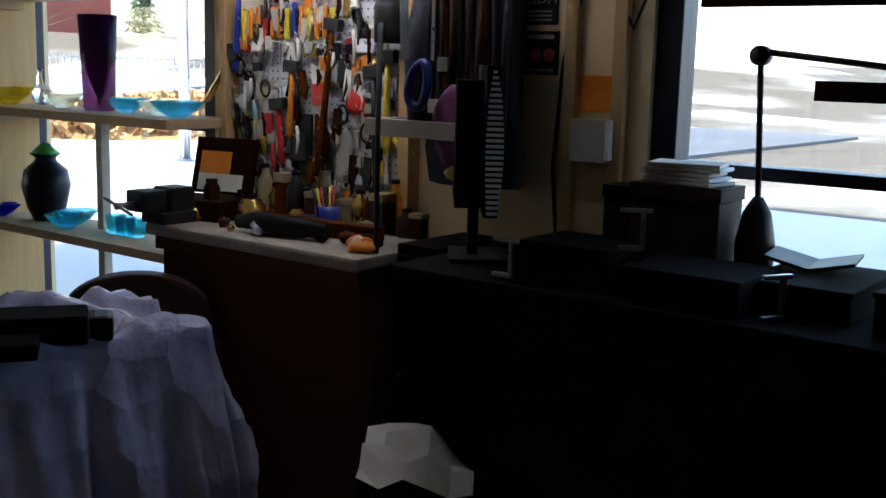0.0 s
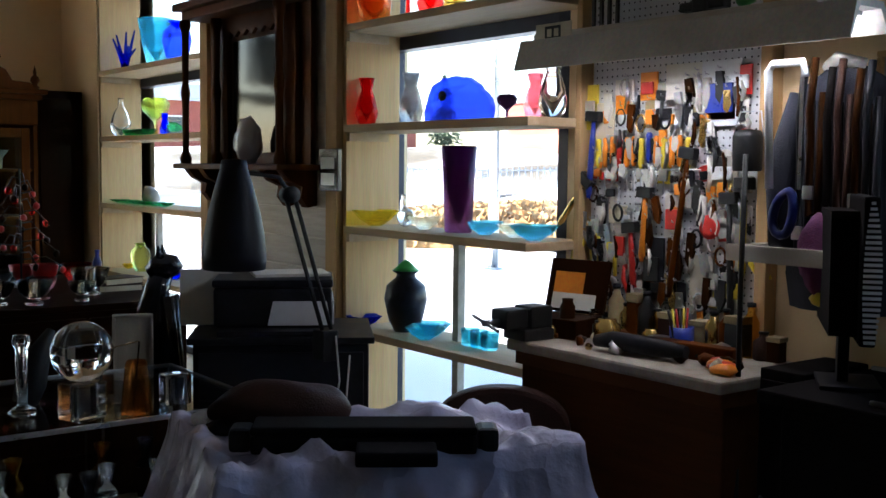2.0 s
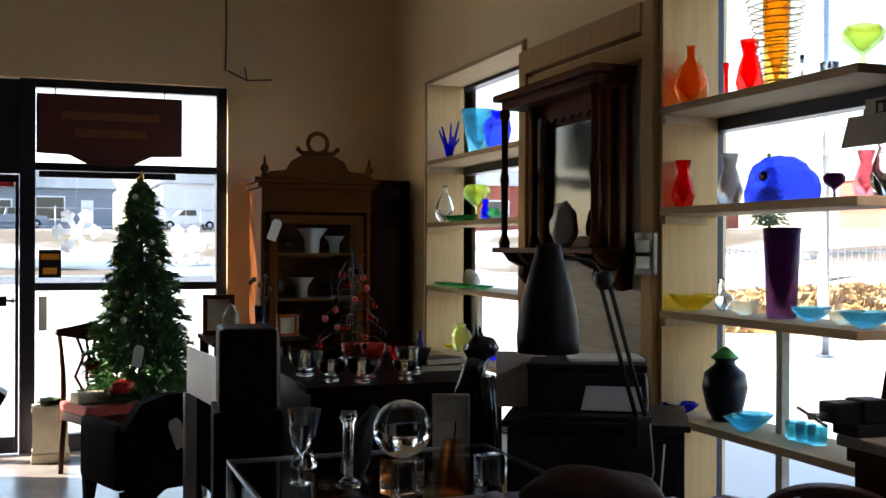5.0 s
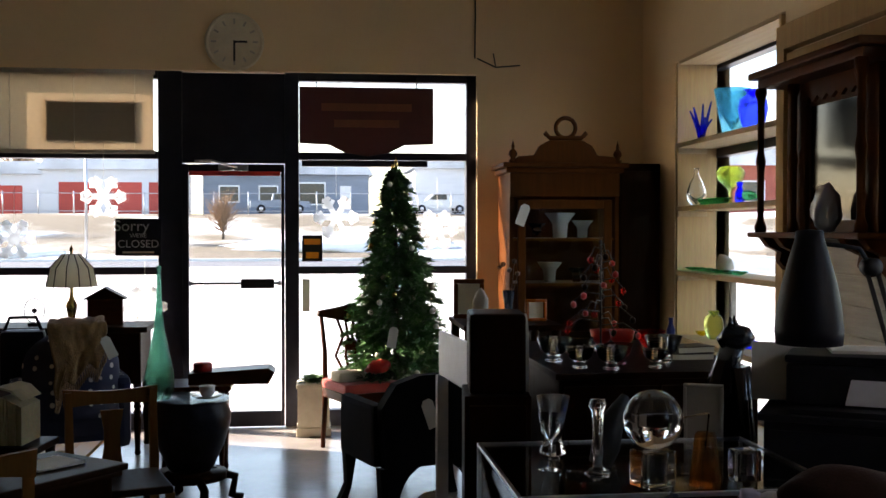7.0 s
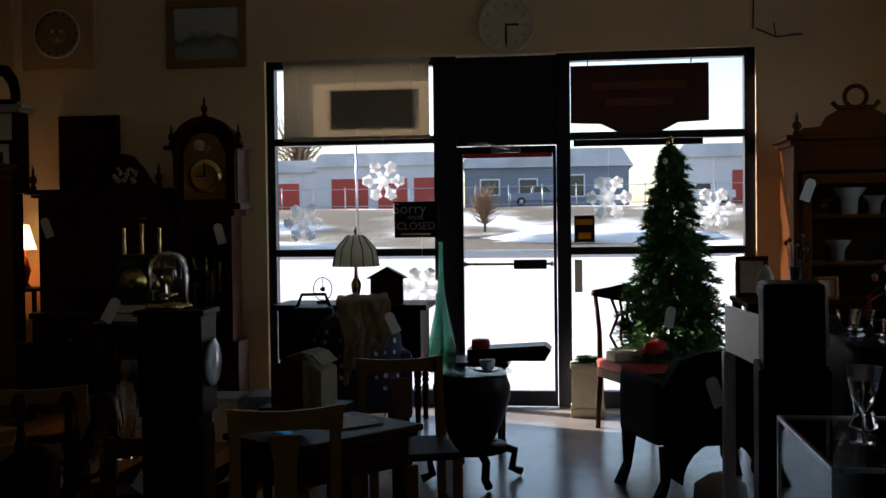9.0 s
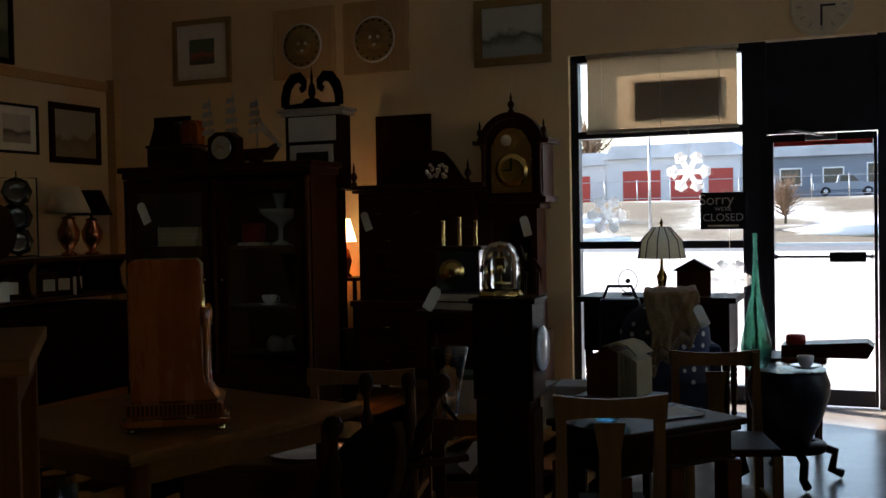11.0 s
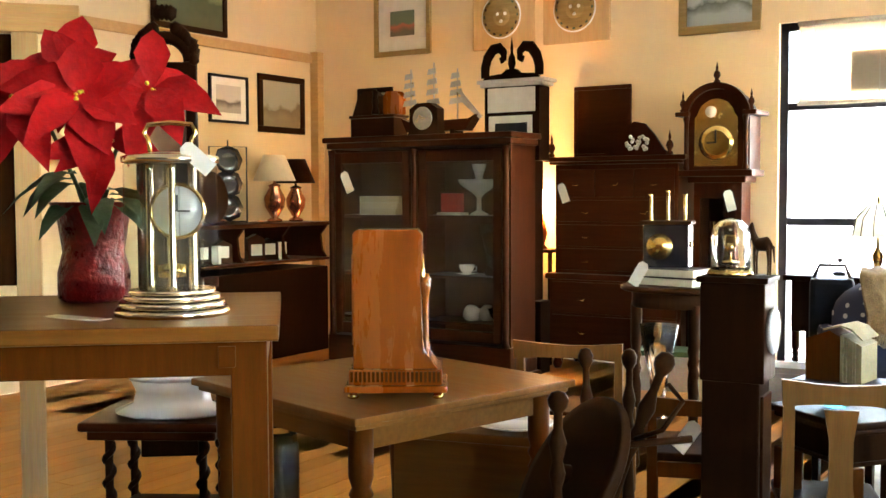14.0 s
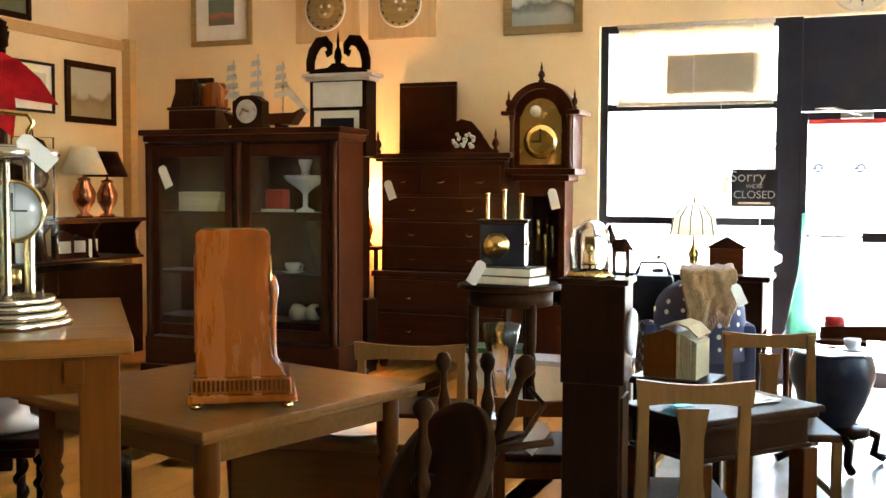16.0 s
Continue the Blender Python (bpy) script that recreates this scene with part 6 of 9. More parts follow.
part("strap", tub([(-0.12, 0, 0.44), (-0.08, 0, 0.54), (0.08, 0, 0.54), (0.12, 0, 0.44)], 0.012, 6), M["black"], bg)
# desk by the front window with lamp, bird box and ring clock
dk = thing("writing_desk", "dark writing desk under the front window", "desk", (-1.05, 7.15, 0))
part("top", bx(-0.6, 0.55, -0.22, 0.3, 0.86, 0.9, 0.008), M["darkwood"], dk)
part("case", bx(-0.55, 0.5, -0.18, 0.28, 0.5, 0.86, 0.006), M["darkwood"], dk)
for x in (-0.52, 0.47):
    for y in (-0.15, 0.24):
        part("leg", lat(turned(0, 0.5, 0.03), 12, (x, y, 0)), M["darkwood"], dk)
bi = thing("bird_box", "dark wooden box with a pitched roof", "box", (-0.83, 7.2, 0.901), 8)
part("walls", bx(-0.12, 0.12, -0.1, 0.1, 0, 0.18, 0.004), M["mahogany_x"], bi)
part("roof", plat([(-0.15, 0.181), (0.15, 0.181), (0.0, 0.265)], -0.12, 0.12), M["darkwood"], bi)
tl = thing("stained_glass_lamp", "brass lamp with a pleated cream panel shade", "lamp", (-1.06, 7.18, 0.901))
part("base", lat([(0.06, 0), (0.065, 0.01), (0.02, 0.03), (0.035, 0.1), (0.04, 0.14), (0.015, 0.19), (0.01, 0.28), (0.008, 0.5)], 18), M["brass"], tl)
sd = part("shade", lat([(0.175, 0.27), (0.15, 0.40), (0.06, 0.5), (0.055, 0.5), (0.145, 0.40), (0.17, 0.27)], 12), M["parchment"], tl, "cream panel shade")
for i in range(12):
    a = 2 * math.pi * i / 12
    part("shade_rib", tub([(0.177 * math.cos(a), 0.177 * math.sin(a), 0.27), (0.152 * math.cos(a), 0.152 * math.sin(a), 0.40), (0.062 * math.cos(a), 0.062 * math.sin(a), 0.5)], 0.004, 5), M["iron"], sd)
part("finial", lat([(0.008, 0.5), (0.014, 0.53), (0.0, 0.57)], 10), M["brass"], tl)
rc = thing("ring_clock", "thin wire ring clock on a small foot", "clock", (-1.3, 7.12, 0.901))
part("ring", tub([(0.07 * math.cos(i * 0.2618), 0, 0.105 + 0.085 * math.sin(i * 0.2618)) for i in range(24)], 0.004, 6, True), M["iron"], rc)
part("foot", bx(-0.04, 0.04, -0.03, 0.03, 0, 0.02, 0.004), M["iron"], rc)
part("movement", lat([(0, -0.008), (0.018, -0.008), (0.018, 0.008), (0, 0.008)], 14, (0, 0, 0.105), Matrix.Rotation(radians(90), 4, "X")), M["iron"], rc)
part("spoke", cube(bx(-0.002, 0.002, -0.002, 0.002, 0.02, 0.19), -0.07, 0.0, -0.002, 0.002, 0.103, 0.107), M["iron"], rc)
# spinning wheel
sw = thing("spinning_wheel", "dark wooden spinning wheel leaning on turned posts", "spinning wheel", (-1.02, 2.13, 0), 21.7)
lean = Vector((0.775, 0.36, -0.52)).to_track_quat("Z", "Y").to_matrix().to_4x4()
C0 = Vector((0, 0, 0.63))
part("wheel_rim", lat([(0.225, -0.018), (0.262, -0.018), (0.27, -0.010), (0.258, 0), (0.27, 0.010), (0.262, 0.018), (0.225, 0.018), (0.225, -0.018)], 48, tuple(C0), lean), M["walnut"], sw)
part("hub", lat([(0, -0.07), (0.022, -0.06), (0.03, -0.03), (0.045, 0), (0.03, 0.03), (0.022, 0.06), (0, 0.07)], 16, tuple(C0), lean), M["walnut"], sw)
for i in range(12):
    m = Matrix.Translation(C0) @ lean @ Matrix.Rotation(2 * math.pi * i / 12, 4, "Z") @ Matrix.Rotation(radians(90), 4, "Y")
    part("spoke", moved(lat([(0.011, 0.03), (0.008, 0.07), (0.015, 0.11), (0.007, 0.15), (0.011, 0.21)], 8), m), M["walnut"], sw)
TURN = [(0.018, 0), (0.022, 0.08), (0.014, 0.12), (0.024, 0.17), (0.015, 0.22), (0.022, 0.3), (0.013, 0.55), (0.022, 0.62), (0.014, 0.68), (0.024, 0.76), (0.012, 0.83), (0.012, 0.90), (0.025, 0.93), (0.028, 0.96), (0.018, 0.99), (0, 1.0)]


def wheel_post(name, a, b, k=1.0):
    a, b = Vector(a), Vector(b)
    q = (b - a).to_track_quat("Z", "Y").to_matrix().to_4x4()
    part(name, lat([(r * k, z * (b - a).length) for r, z in TURN], 14, tuple(a), q), M["walnut"], sw)


wheel_post("maiden_post", (0.02, 0.10, 0.28), (0.29, 0.12, 1.0), 1.15)
wheel_post("wheel_post", (-0.03, -0.16, 0.30), (-0.02, -0.2, 0.93), 1.1)
wheel_post("distaff_post", (0.05, 0.26, 0.3), (0.03, 0.28, 0.985), 0.9)
wheel_post("distaff_post", (0.17, 0.26, 0.3), (0.17, 0.28, 0.985), 0.9)
part("flyer", tub([(0.19, 0.07, 0.74), (0.27, 0.02, 0.78), (0.33, 0.06, 0.86), (0.29, 0.12, 0.9)], 0.008, 6), M["walnut"], sw)
part("spindle", tub([(0.12, 0.05, 0.72), (0.36, 0.10, 0.74)], 0.012, 8), M["walnut"], sw)
part("bench_plank", plat([(-0.16, 0.26), (0.26, 0.30), (0.26, 0.34), (-0.16, 0.30)], -0.24, 0.34), M["walnut"], sw)
for x, y, h in ((-0.1, -0.15, 0.27), (0.2, -0.12, 0.30), (0.05, 0.28, 0.29)):
    part("leg", lat(turned(0, h, 0.022), 12, (x, y, 0)), M["walnut"], sw)
part("treadle", bx(-0.06, 0.2, -0.1, 0.12, 0.05, 0.07, 0.004), M["walnut"], sw)
# cedar chest with plate
cd = thing("cedar_chest", "low brown wooden chest with moulded lid", "chest", (-1.95, 3.36, 0), 14)
part("chest_body", bx(-0.42, 0.42, -0.22, 0.22, 0.03, 0.42, 0.01), M["oak_x"], cd)
part("lid", bx(-0.45, 0.45, -0.25, 0.25, 0.425, 0.465, 0.012), M["oak_x"], cd)
part("plinth", bx(-0.44, 0.44, -0.24, 0.24, 0, 0.06, 0.01), M["oak_x"], cd)
solo("serving_plate", lat([(0, 0), (0.1, 0.0), (0.17, 0.02), (0.17, 0.026), (0.1, 0.008), (0, 0.008)], 32), M["porcelain"], "cream serving plate on a chest", "plate", (-1.85, 3.32, 0.466))
solo("flared_glass_vase", lat([(0.06, 0), (0.065, 0.01), (0.03, 0.06), (0.045, 0.2), (0.08, 0.36), (0.09, 0.42), (0.083, 0.42), (0.04, 0.2), (0.02, 0.06), (0, 0.03)], 16), M["crystal"], "flared cut glass vase", "vase", (-1.40, 3.86, 0.466))
for i, (x, y, w) in enumerate(((-1.95, 6.6, 0.2), (-1.55, 6.7, 0.16), (-2.5, 7.0, 0.22))):
    cs = thing("storage_carton", "plain carton stacked on the floor", "box", (x, y, 0), 7 * i, "floor cartons")
    part("carton_body", bx(-w, w, -0.15, 0.15, 0, 0.26, 0.004), M["bone"] if i else M["cream"], cs)
    part("carton_lid", bx(-w - 0.01, w + 0.01, -0.16, 0.16, 0.261, 0.30, 0.004), M["bone"] if i != 2 else M["leafgreen"], cs)

# ---- front windows
wc = thing("wall_clock", "round cream wall clock above the door", "clock", (0.03, FY - 0.001, 3.04))
part("rim", lat([(0.19, 0), (0.225, 0.005), (0.23, 0.03), (0.205, 0.04), (0.2, 0.03)], 40, (0, 0, 0), Matrix.Rotation(radians(90), 4, "X")), M["cream"], wc)
part("dial", lat([(0, 0.01), (0.2, 0.01), (0.2, 0.014), (0, 0.014)], 40, (0, 0, 0), Matrix.Rotation(radians(90), 4, "X")), M["cream"], wc)
for i in range(12):
    a = radians(30 * i)
    part("hour_mark", moved(bx(-0.007, 0.007, -0.044, -0.0405, 0.14, 0.18), Matrix.Rotation(a, 4, "Y")), M["wall_grey"], wc)
part("clock_hand", cube(bx(-0.008, 0.008, -0.052, -0.046, -0.15, 0.01), -0.006, 0.10, -0.052, -0.046, -0.008, 0.008), M["iron"], wc)
bl = thing("roller_blind", "cream roller blind drawn over the upper pane", "blind", (-1.20, 7.93, 2.18))
part("blind_cloth", bx(-0.6, 0.6, 0.0, 0.003, 0.0, 0.62), M["blind"], bl)
part("bottom_bar", bx(-0.61, 0.61, -0.008, 0.014, -0.015, 0.015, 0.004), M["bone"], bl)
part("roller", tub([(-0.61, 0.01, 0.63), (0.61, 0.01, 0.63)], 0.025, 12), M["bone"], bl)
for x in (-0.48, 0.0, 0.46):
    part("pull_cord", tub([(x, -0.004, 0.02), (x, -0.004, 0.6)], 0.003, 5), M["paper"], bl)
solo("dark_sign_board", bx(-0.36, 0.36, 0, 0.004, 0, 0.32, 0.001), M["walnut"], "dark rectangular card behind the blind", "sign", (-1.08, 7.945, 2.26))
rsn = thing("hanging_shop_sign", "dark red scalloped shop sign in the window", "sign", (1.065, 7.93, 2.16))
part("board", plat([(-0.535, 0.1), (-0.3, 0.09), (-0.18, 0.03), (0, 0.0), (0.18, 0.03), (0.3, 0.09), (0.535, 0.1), (0.535, 0.55), (-0.535, 0.55)], 0, 0.015), paint("oxblood_paint", (0.10, 0.02, 0.018), (0.07, 0.014, 0.012), 0.5, scale=4), rsn)
for i in range(2):
    part("lettering_bar", bx(-0.36 + 0.1 * i, 0.36 - 0.1 * i, -0.003, -0.0005, 0.36 - 0.13 * i, 0.42 - 0.13 * i), paint("faded_gold_paint", (0.2, 0.07, 0.03), (0.15, 0.05, 0.02), 0.5), rsn)
for x in (-0.4, 0.4):
    part("chain", tub([(x, 0.007, 0.55), (x, 0.007, 0.63)], 0.005, 5), M["iron"], rsn)


def snowflake(label, x, z, r):
    f = thing("hanging_snowflake", label, "decoration", (x, 7.92, z), 0, "window snowflakes")
    k = r / 0.15
    for i in range(6):
        t = 0.005 + 0.0004 * i
        b = bx(-0.018 * k, 0.018 * k, -t, t, 0.04 * k, r)
        for j, (zz, l) in enumerate(((0.55, 0.34), (0.82, 0.22))):
            for s in (-1, 1):
                q = t + 0.0012 * (1 + j * 2 + (s > 0))
                c = bx(-0.014 * k, 0.014 * k, -q, q, 0, r * l)
                c.transform(Matrix.Translation((0, 0, r * zz)) @ Matrix.Rotation(radians(55 * s), 4, "Y"))
                me = bpy.data.meshes.new("arm")
                c.to_mesh(me)
                b.from_mesh(me)
                c.free()
        b.transform(Matrix.Rotation(radians(60 * i + 30), 4, "Y"))
        part("ray", b, M["flake"], f)
    part("hub", lat([(0, -0.012), (0.048 * k, -0.012), (0.048 * k, 0.012), (0, 0.012)], 6, (0, 0, 0), Matrix.Rotation(radians(90), 4, "X")), M["flake"], f)
    part("thread", tub([(0, 0, r * 0.9), (0, 0, r + 0.25)], 0.0015, 4), M["paper"], f)


for x, z, r in ((-0.98, 1.83, 0.17), (-1.65, 1.50, 0.16), (-0.67, 0.97, 0.17), (0.82, 1.67, 0.18), (1.63, 1.57, 0.17)):
    snowflake("white foam snowflake hanging in the window", x, z, r)


def words(name, text, size, mat_t, parent, at, extrude=0.0008, m=None):
    cu = bpy.data.curves.new(name, "FONT")
    cu.body, cu.size, cu.extrude, cu.align_x, cu.align_y = text, size, extrude, "CENTER", "CENTER"
    tmp = bpy.data.objects.new(name, cu)
    me = bpy.data.meshes.new_from_object(tmp)
    bpy.data.objects.remove(tmp)
    me.materials.append(mat_t)
    ob = new(name, me)
    ob.parent = parent
    ob.matrix_basis = m if m is not None else pose(*at, 90, 0, 0)
    return ob


cs = thing("closed_sign", "black sign with cream words Sorry CLOSED", "sign", (-0.715, 7.90, 1.515))
part("board", bx(-0.175, 0.175, 0, 0.004, -0.145, 0.145, 0.002), M["black"], cs)
words("lettering", "Sorry", 0.12, M["flake"], cs, (-0.05, 0.002, 0.085), 0.004)
words("lettering", "WE'RE", 0.045, M["flake"], cs, (0.0, 0.002, 0.012), 0.004)
words("lettering", "CLOSED", 0.085, M["flake"], cs, (0.0, 0.002, -0.055), 0.004)
part("lettering_bar", bx(-0.12, 0.12, -0.001, 0, -0.125, -0.11), M["cream"], cs)
ss = thing("small_window_sign", "small black and orange sign in the window", "sign", (0.63, 7.93, 1.425))
part("board", bx(-0.08, 0.08, 0, 0.003, -0.105, 0.105, 0.001), M["black"], ss)
part("lettering_bar", bx(-0.065, 0.065, -0.001, 0, 0.03, 0.075), M["orange"], ss)
part("lettering_bar", bx(-0.05, 0.05, -0.001, 0, -0.08, -0.03), M["orange"], ss)
solo("paper_notice", bx(-0.03, 0.03, 0, 0.002, -0.13, 0.13), M["paper"], "narrow white notice taped to the glass", "notice", (0.58, 7.935, 1.05))
solo("window_blind_rail", bx(-0.6, 0.4, -0.02, 0.02, 0, 0.05, 0.006), M["bronze"], "dark rolled blind below the window bar", "blind", (1.15, 7.92, 2.075))
cw = bmesh.new()
tube(cw, [(1.93, FY - 0.01, 4.0), (1.935, FY - 0.012, 3.3), (1.93, FY - 0.01, 2.95)], 0.006, 5)
tube(cw, [(1.95, FY - 0.01, 2.95), (2.1, FY - 0.02, 2.88), (2.3, FY - 0.01, 2.9)], 0.006, 5)
tube(cw, [(2.1, FY - 0.015, 2.88), (2.08, FY - 0.02, 2.99)], 0.005, 5)
solo("wall_cable", cw, M["iron"], "loose black cable on the front wall", "cable")

# ---- planter, chair, tree by the door
pb = thing("wooden_planter", "cream wooden planter box with a green plant", "planter", (0.64, 7.62, 0))
part("box_body", bx(-0.12, 0.12, -0.12, 0.12, 0.04, 0.37, 0.005), M["cream"], pb)
part("base_board", bx(-0.13, 0.13, -0.13, 0.13, 0, 0.07, 0.006), M["cream"], pb)
part("rim", bx(-0.13, 0.13, -0.13, 0.13, 0.37, 0.40, 0.006), M["cream"], pb)
rnd = random.Random(5)
bm = bmesh.new()
for i in range(60):
    a = rnd.uniform(0, 6.28)
    leaf(bm, Vector((0.05 * math.cos(a), 0.05 * math.sin(a), 0.40)), Vector((math.cos(a), math.sin(a), rnd.uniform(0.4, 2.5))), rnd.uniform(0.06, 0.14), 0.05, 0.5)
part("plant", bm, paint("ivy_leaf", (0.07, 0.16, 0.04), (0.04, 0.1, 0.02), 0.5), pb, "leafy green ivy")
ch = thing("carved_side_chair", "carved dark chair with a red seat", "chair", (1.0, 6.95, 0), 22)
part("seat", bx(-0.24, 0.24, -0.22, 0.22, 0.44, 0.51, 0.025), M["fabric_red"], ch)
part("seat_rail", bx(-0.235, 0.235, -0.215, 0.215, 0.38, 0.44, 0.006), M["mahogany_x"], ch)
for x in (-0.21, 0.21):
    part("front_leg", lat([(0.018, 0), (0.016, 0.04), (0.02, 0.2), (0.026, 0.38)], 10, (x, -0.19, 0)), M["mahogany"], ch)
    part("rear_leg", tub([(x, 0.26, 0), (x, 0.21, 0.4), (x, 0.22, 0.7), (x * 1.05, 0.27, 0.98)], [0.018, 0.022, 0.018, 0.016], 8), M["mahogany"], ch)
part("crest_rail", plat([(-0.25, 0.95), (0, 0.9), (0.25, 0.95), (0.24, 0.99), (0.1, 1.01), (0, 1.03), (-0.1, 1.01), (-0.24, 0.99)], 0.25, 0.28), M["mahogany"], ch)
for x in (-0.075, -0.025, 0.025, 0.075):
    part("back_splat_rib", tub([(x * 0.5, 0.22, 0.5), (x * 1.6, 0.235, 0.66), (x * 0.7, 0.25, 0.8), (x * 1.3, 0.265, 0.93)], 0.011, 6), M["mahogany"], ch)
part("splat_knot", lat([(0.03, -0.01), (0.05, 0), (0.03, 0.01)], 14, (0, 0.24, 0.74), Matrix.Rotation(radians(90), 4, "X")), M["mahogany"], ch)
wr = bmesh.new()
for i in range(120):
    a = rnd.uniform(0, 6.28)
    leaf(wr, Vector((0.12 * math.cos(a), 0.12 * math.sin(a), 0.02)), Vector((rnd.uniform(-1, 1), rnd.uniform(-1, 1), rnd.uniform(-0.1, 1))), 0.09, 0.03, 0.2)
solo("evergreen_wreath", wr, M["needle"], "evergreen wreath lying on the red seat", "wreath", (1.08, 6.9, 0.512))
solo("wrapped_parcel", bx(-0.12, 0.12, -0.07, 0.07, 0, 0.07, 0.012), M["cream"], "flat cream parcel on the red seat", "parcel", (0.9, 6.88, 0.513), 25)
solo("red_bow", blob(0.06, 2, 0.6, 8, 3, (1.5, 0.8, 0.8), (0, 0, 0.04)), M["red"], "red ribbon bow on the wreath", "bow", (1.1, 6.82, 0.57))

xt = thing("christmas_tree", "green artificial christmas tree with small ornaments", "christmas tree", (1.24, 7.15, 0))
part("stand", lat([(0.2, 0), (0.2, 0.03), (0.05, 0.1), (0.03, 0.3)], 16), M["iron"], xt)
part("trunk", lat([(0.025, 0.1), (0.02, 1.0), (0.006, 2.02)], 10), M["bark"], xt)
rnd = random.Random(77)
bm = bmesh.new()
tips = []
for i in range(760):
    u = rnd.random() ** 0.7
    z = 2.0 - 1.48 * u
    R = 0.045 + 0.40 * u ** 0.9
    a = rnd.uniform(0, 6.283)
    R *= rnd.uniform(0.55, 1.08)
    s = Vector((0.01 * math.cos(a), 0.01 * math.sin(a), z + 0.05))
    e = Vector((R * math.cos(a), R * math.sin(a), z - 0.10 * u + rnd.uniform(-0.03, 0.03)))
    tips.append(e)
    d = (e - s)
    for k in range(52):
        p = s + d * rnd.uniform(0.35, 1.0)
        n = Vector((rnd.uniform(-1, 1), rnd.uniform(-1, 1), rnd.uniform(-0.4, 1))).normalized() * rnd.uniform(0.03, 0.055) + d.normalized() * 0.035
        w_ = n.orthogonal().normalized() * 0.0095
        bm.faces.new([bm.verts.new(q) for q in (p - w_, p + w_, p + n)])
M["treegreen"] = paint("tree_needles", (0.13, 0.30, 0.09), (0.04, 0.13, 0.04), 0.35, scale=12, bump=0, wear=0.5)
part("crown", bm, M["treegreen"], xt)
for i in range(60):
    p = tips[i * 7]
    part("ornament", moved(lat([(0, -0.022), (0.016, -0.014), (0.022, 0), (0.016, 0.014), (0.004, 0.022), (0, 0.026)], 10), Matrix.Translation(p * 1.02)), (M["paper"], M["cream"], M["gold"])[i % 3], xt)
part("tree_topper", lat([(0.012, 2.02), (0.02, 2.05), (0, 2.1)], 8), M["gold"], xt)
price_tag((1.2, 6.72, 0.9), 0, 0, 1.6, 10)

# ---- black wing chair
bk = thing("black_tub_chair", "black upholstered chair with curved legs", "chair", (1.22, 5.35, 0), 20)
part("backrest", plat([(-0.3, 0.3), (0.3, 0.3), (0.33, 0.62), (0.24, 0.75), (0.1, 0.79), (-0.1, 0.79), (-0.24, 0.75), (-0.33, 0.62)], -0.28, -0.2), M["fabric_black"], bk)
part("seat", bx(-0.3, 0.3, -0.2, 0.3, 0.3, 0.46, 0.03), M["fabric_black"], bk)
for s in (-1, 1):
    part("armrest", bx(s * 0.31 - 0.04, s * 0.31 + 0.04, -0.22, 0.28, 0.3, 0.64, 0.03), M["fabric_black"], bk)
    for y in (-0.24, 0.26):
        part("leg", plat([(s * 0.3 - 0.03, 0.3), (s * 0.3 + 0.04, 0.3), (s * 0.33 + 0.035, 0.1), (s * 0.36 + 0.03, 0), (s * 0.36 - 0.02, 0), (s * 0.3 - 0.02, 0.12)], y - 0.03, y + 0.03), M["fabric_black"], bk)
part("front_arch", plat([(-0.28, 0.3), (-0.28, 0.14)] + disc_pts(0, 0.1, 0.22, 12, 180, 0) + [(0.28, 0.14), (0.28, 0.3)], -0.27, -0.23), M["fabric_black"], bk)
price_tag((1.25, 5.05, 0.66), 20, 0, 1.8, -20)
pc = thing("plush_pouffe", "small cream pouffe under the chair", "stool", (1.28, 4.9, 0))
part("cushion", lat([(0.1, 0), (0.14, 0.04), (0.13, 0.14), (0.06, 0.19), (0, 0.2)], 20), M["bone"], pc)
part("button", lat([(0, 0.2), (0.012, 0.203), (0, 0.21)], 10), M["cream"], pc)

# ---- armoire with carved crest
ar = thing("carved_armoire", "brown armoire with crested top and glass door", "cabinet", (2.52, 7.25, 0))
W = 0.42
for x in (-W, W - 0.03):
    part("side_panel", bx(x, x + 0.03, 0, 0.5, 0.14, 2.0, 0.003), M["armoire"], ar)
part("back_panel", bx(-W + 0.031, W - 0.031, 0.47, 0.5, 0.14, 2.0), M["armoire"], ar)
part("top_panel", bx(-W + 0.031, W - 0.031, 0.0, 0.469, 1.97, 1.999), M["armoire"], ar)
part("plinth", bx(-W - 0.03, W + 0.03, -0.03, 0.5, 0, 0.14, 0.01), M["armoire"], ar)
part("cornice", cube(bx(-W - 0.06, W + 0.06, -0.07, 0.52, 2.04, 2.075, 0.01), -W - 0.03, W + 0.03, -0.04, 0.51, 2.0, 2.04, 0.01), M["armoire"], ar)
part("frieze", bx(-W + 0.0, W, -0.02, 0.0, 1.82, 2.0, 0.006), M["armoire"], ar)
part("crest", plat([(-0.42, 2.075), (0.42, 2.075), (0.36, 2.12), (0.24, 2.13), (0.2, 2.2), (0.13, 2.24), (-0.13, 2.24), (-0.2, 2.2), (-0.24, 2.13), (-0.36, 2.12)], -0.05, -0.01), M["armoire"], ar)
part("crest_ring", tub([(0.075 * math.cos(a), -0.03, 2.335 + 0.075 * math.sin(a)) for a in [2 * math.pi * k / 28 for k in range(28)]], 0.016, 8, True), M["armoire"], ar)
part("crest_bar", tub([(-0.16, -0.03, 2.30), (-0.12, -0.03, 2.26), (0.12, -0.03, 2.26), (0.16, -0.03, 2.30)], 0.018, 8), M["armoire"], ar)
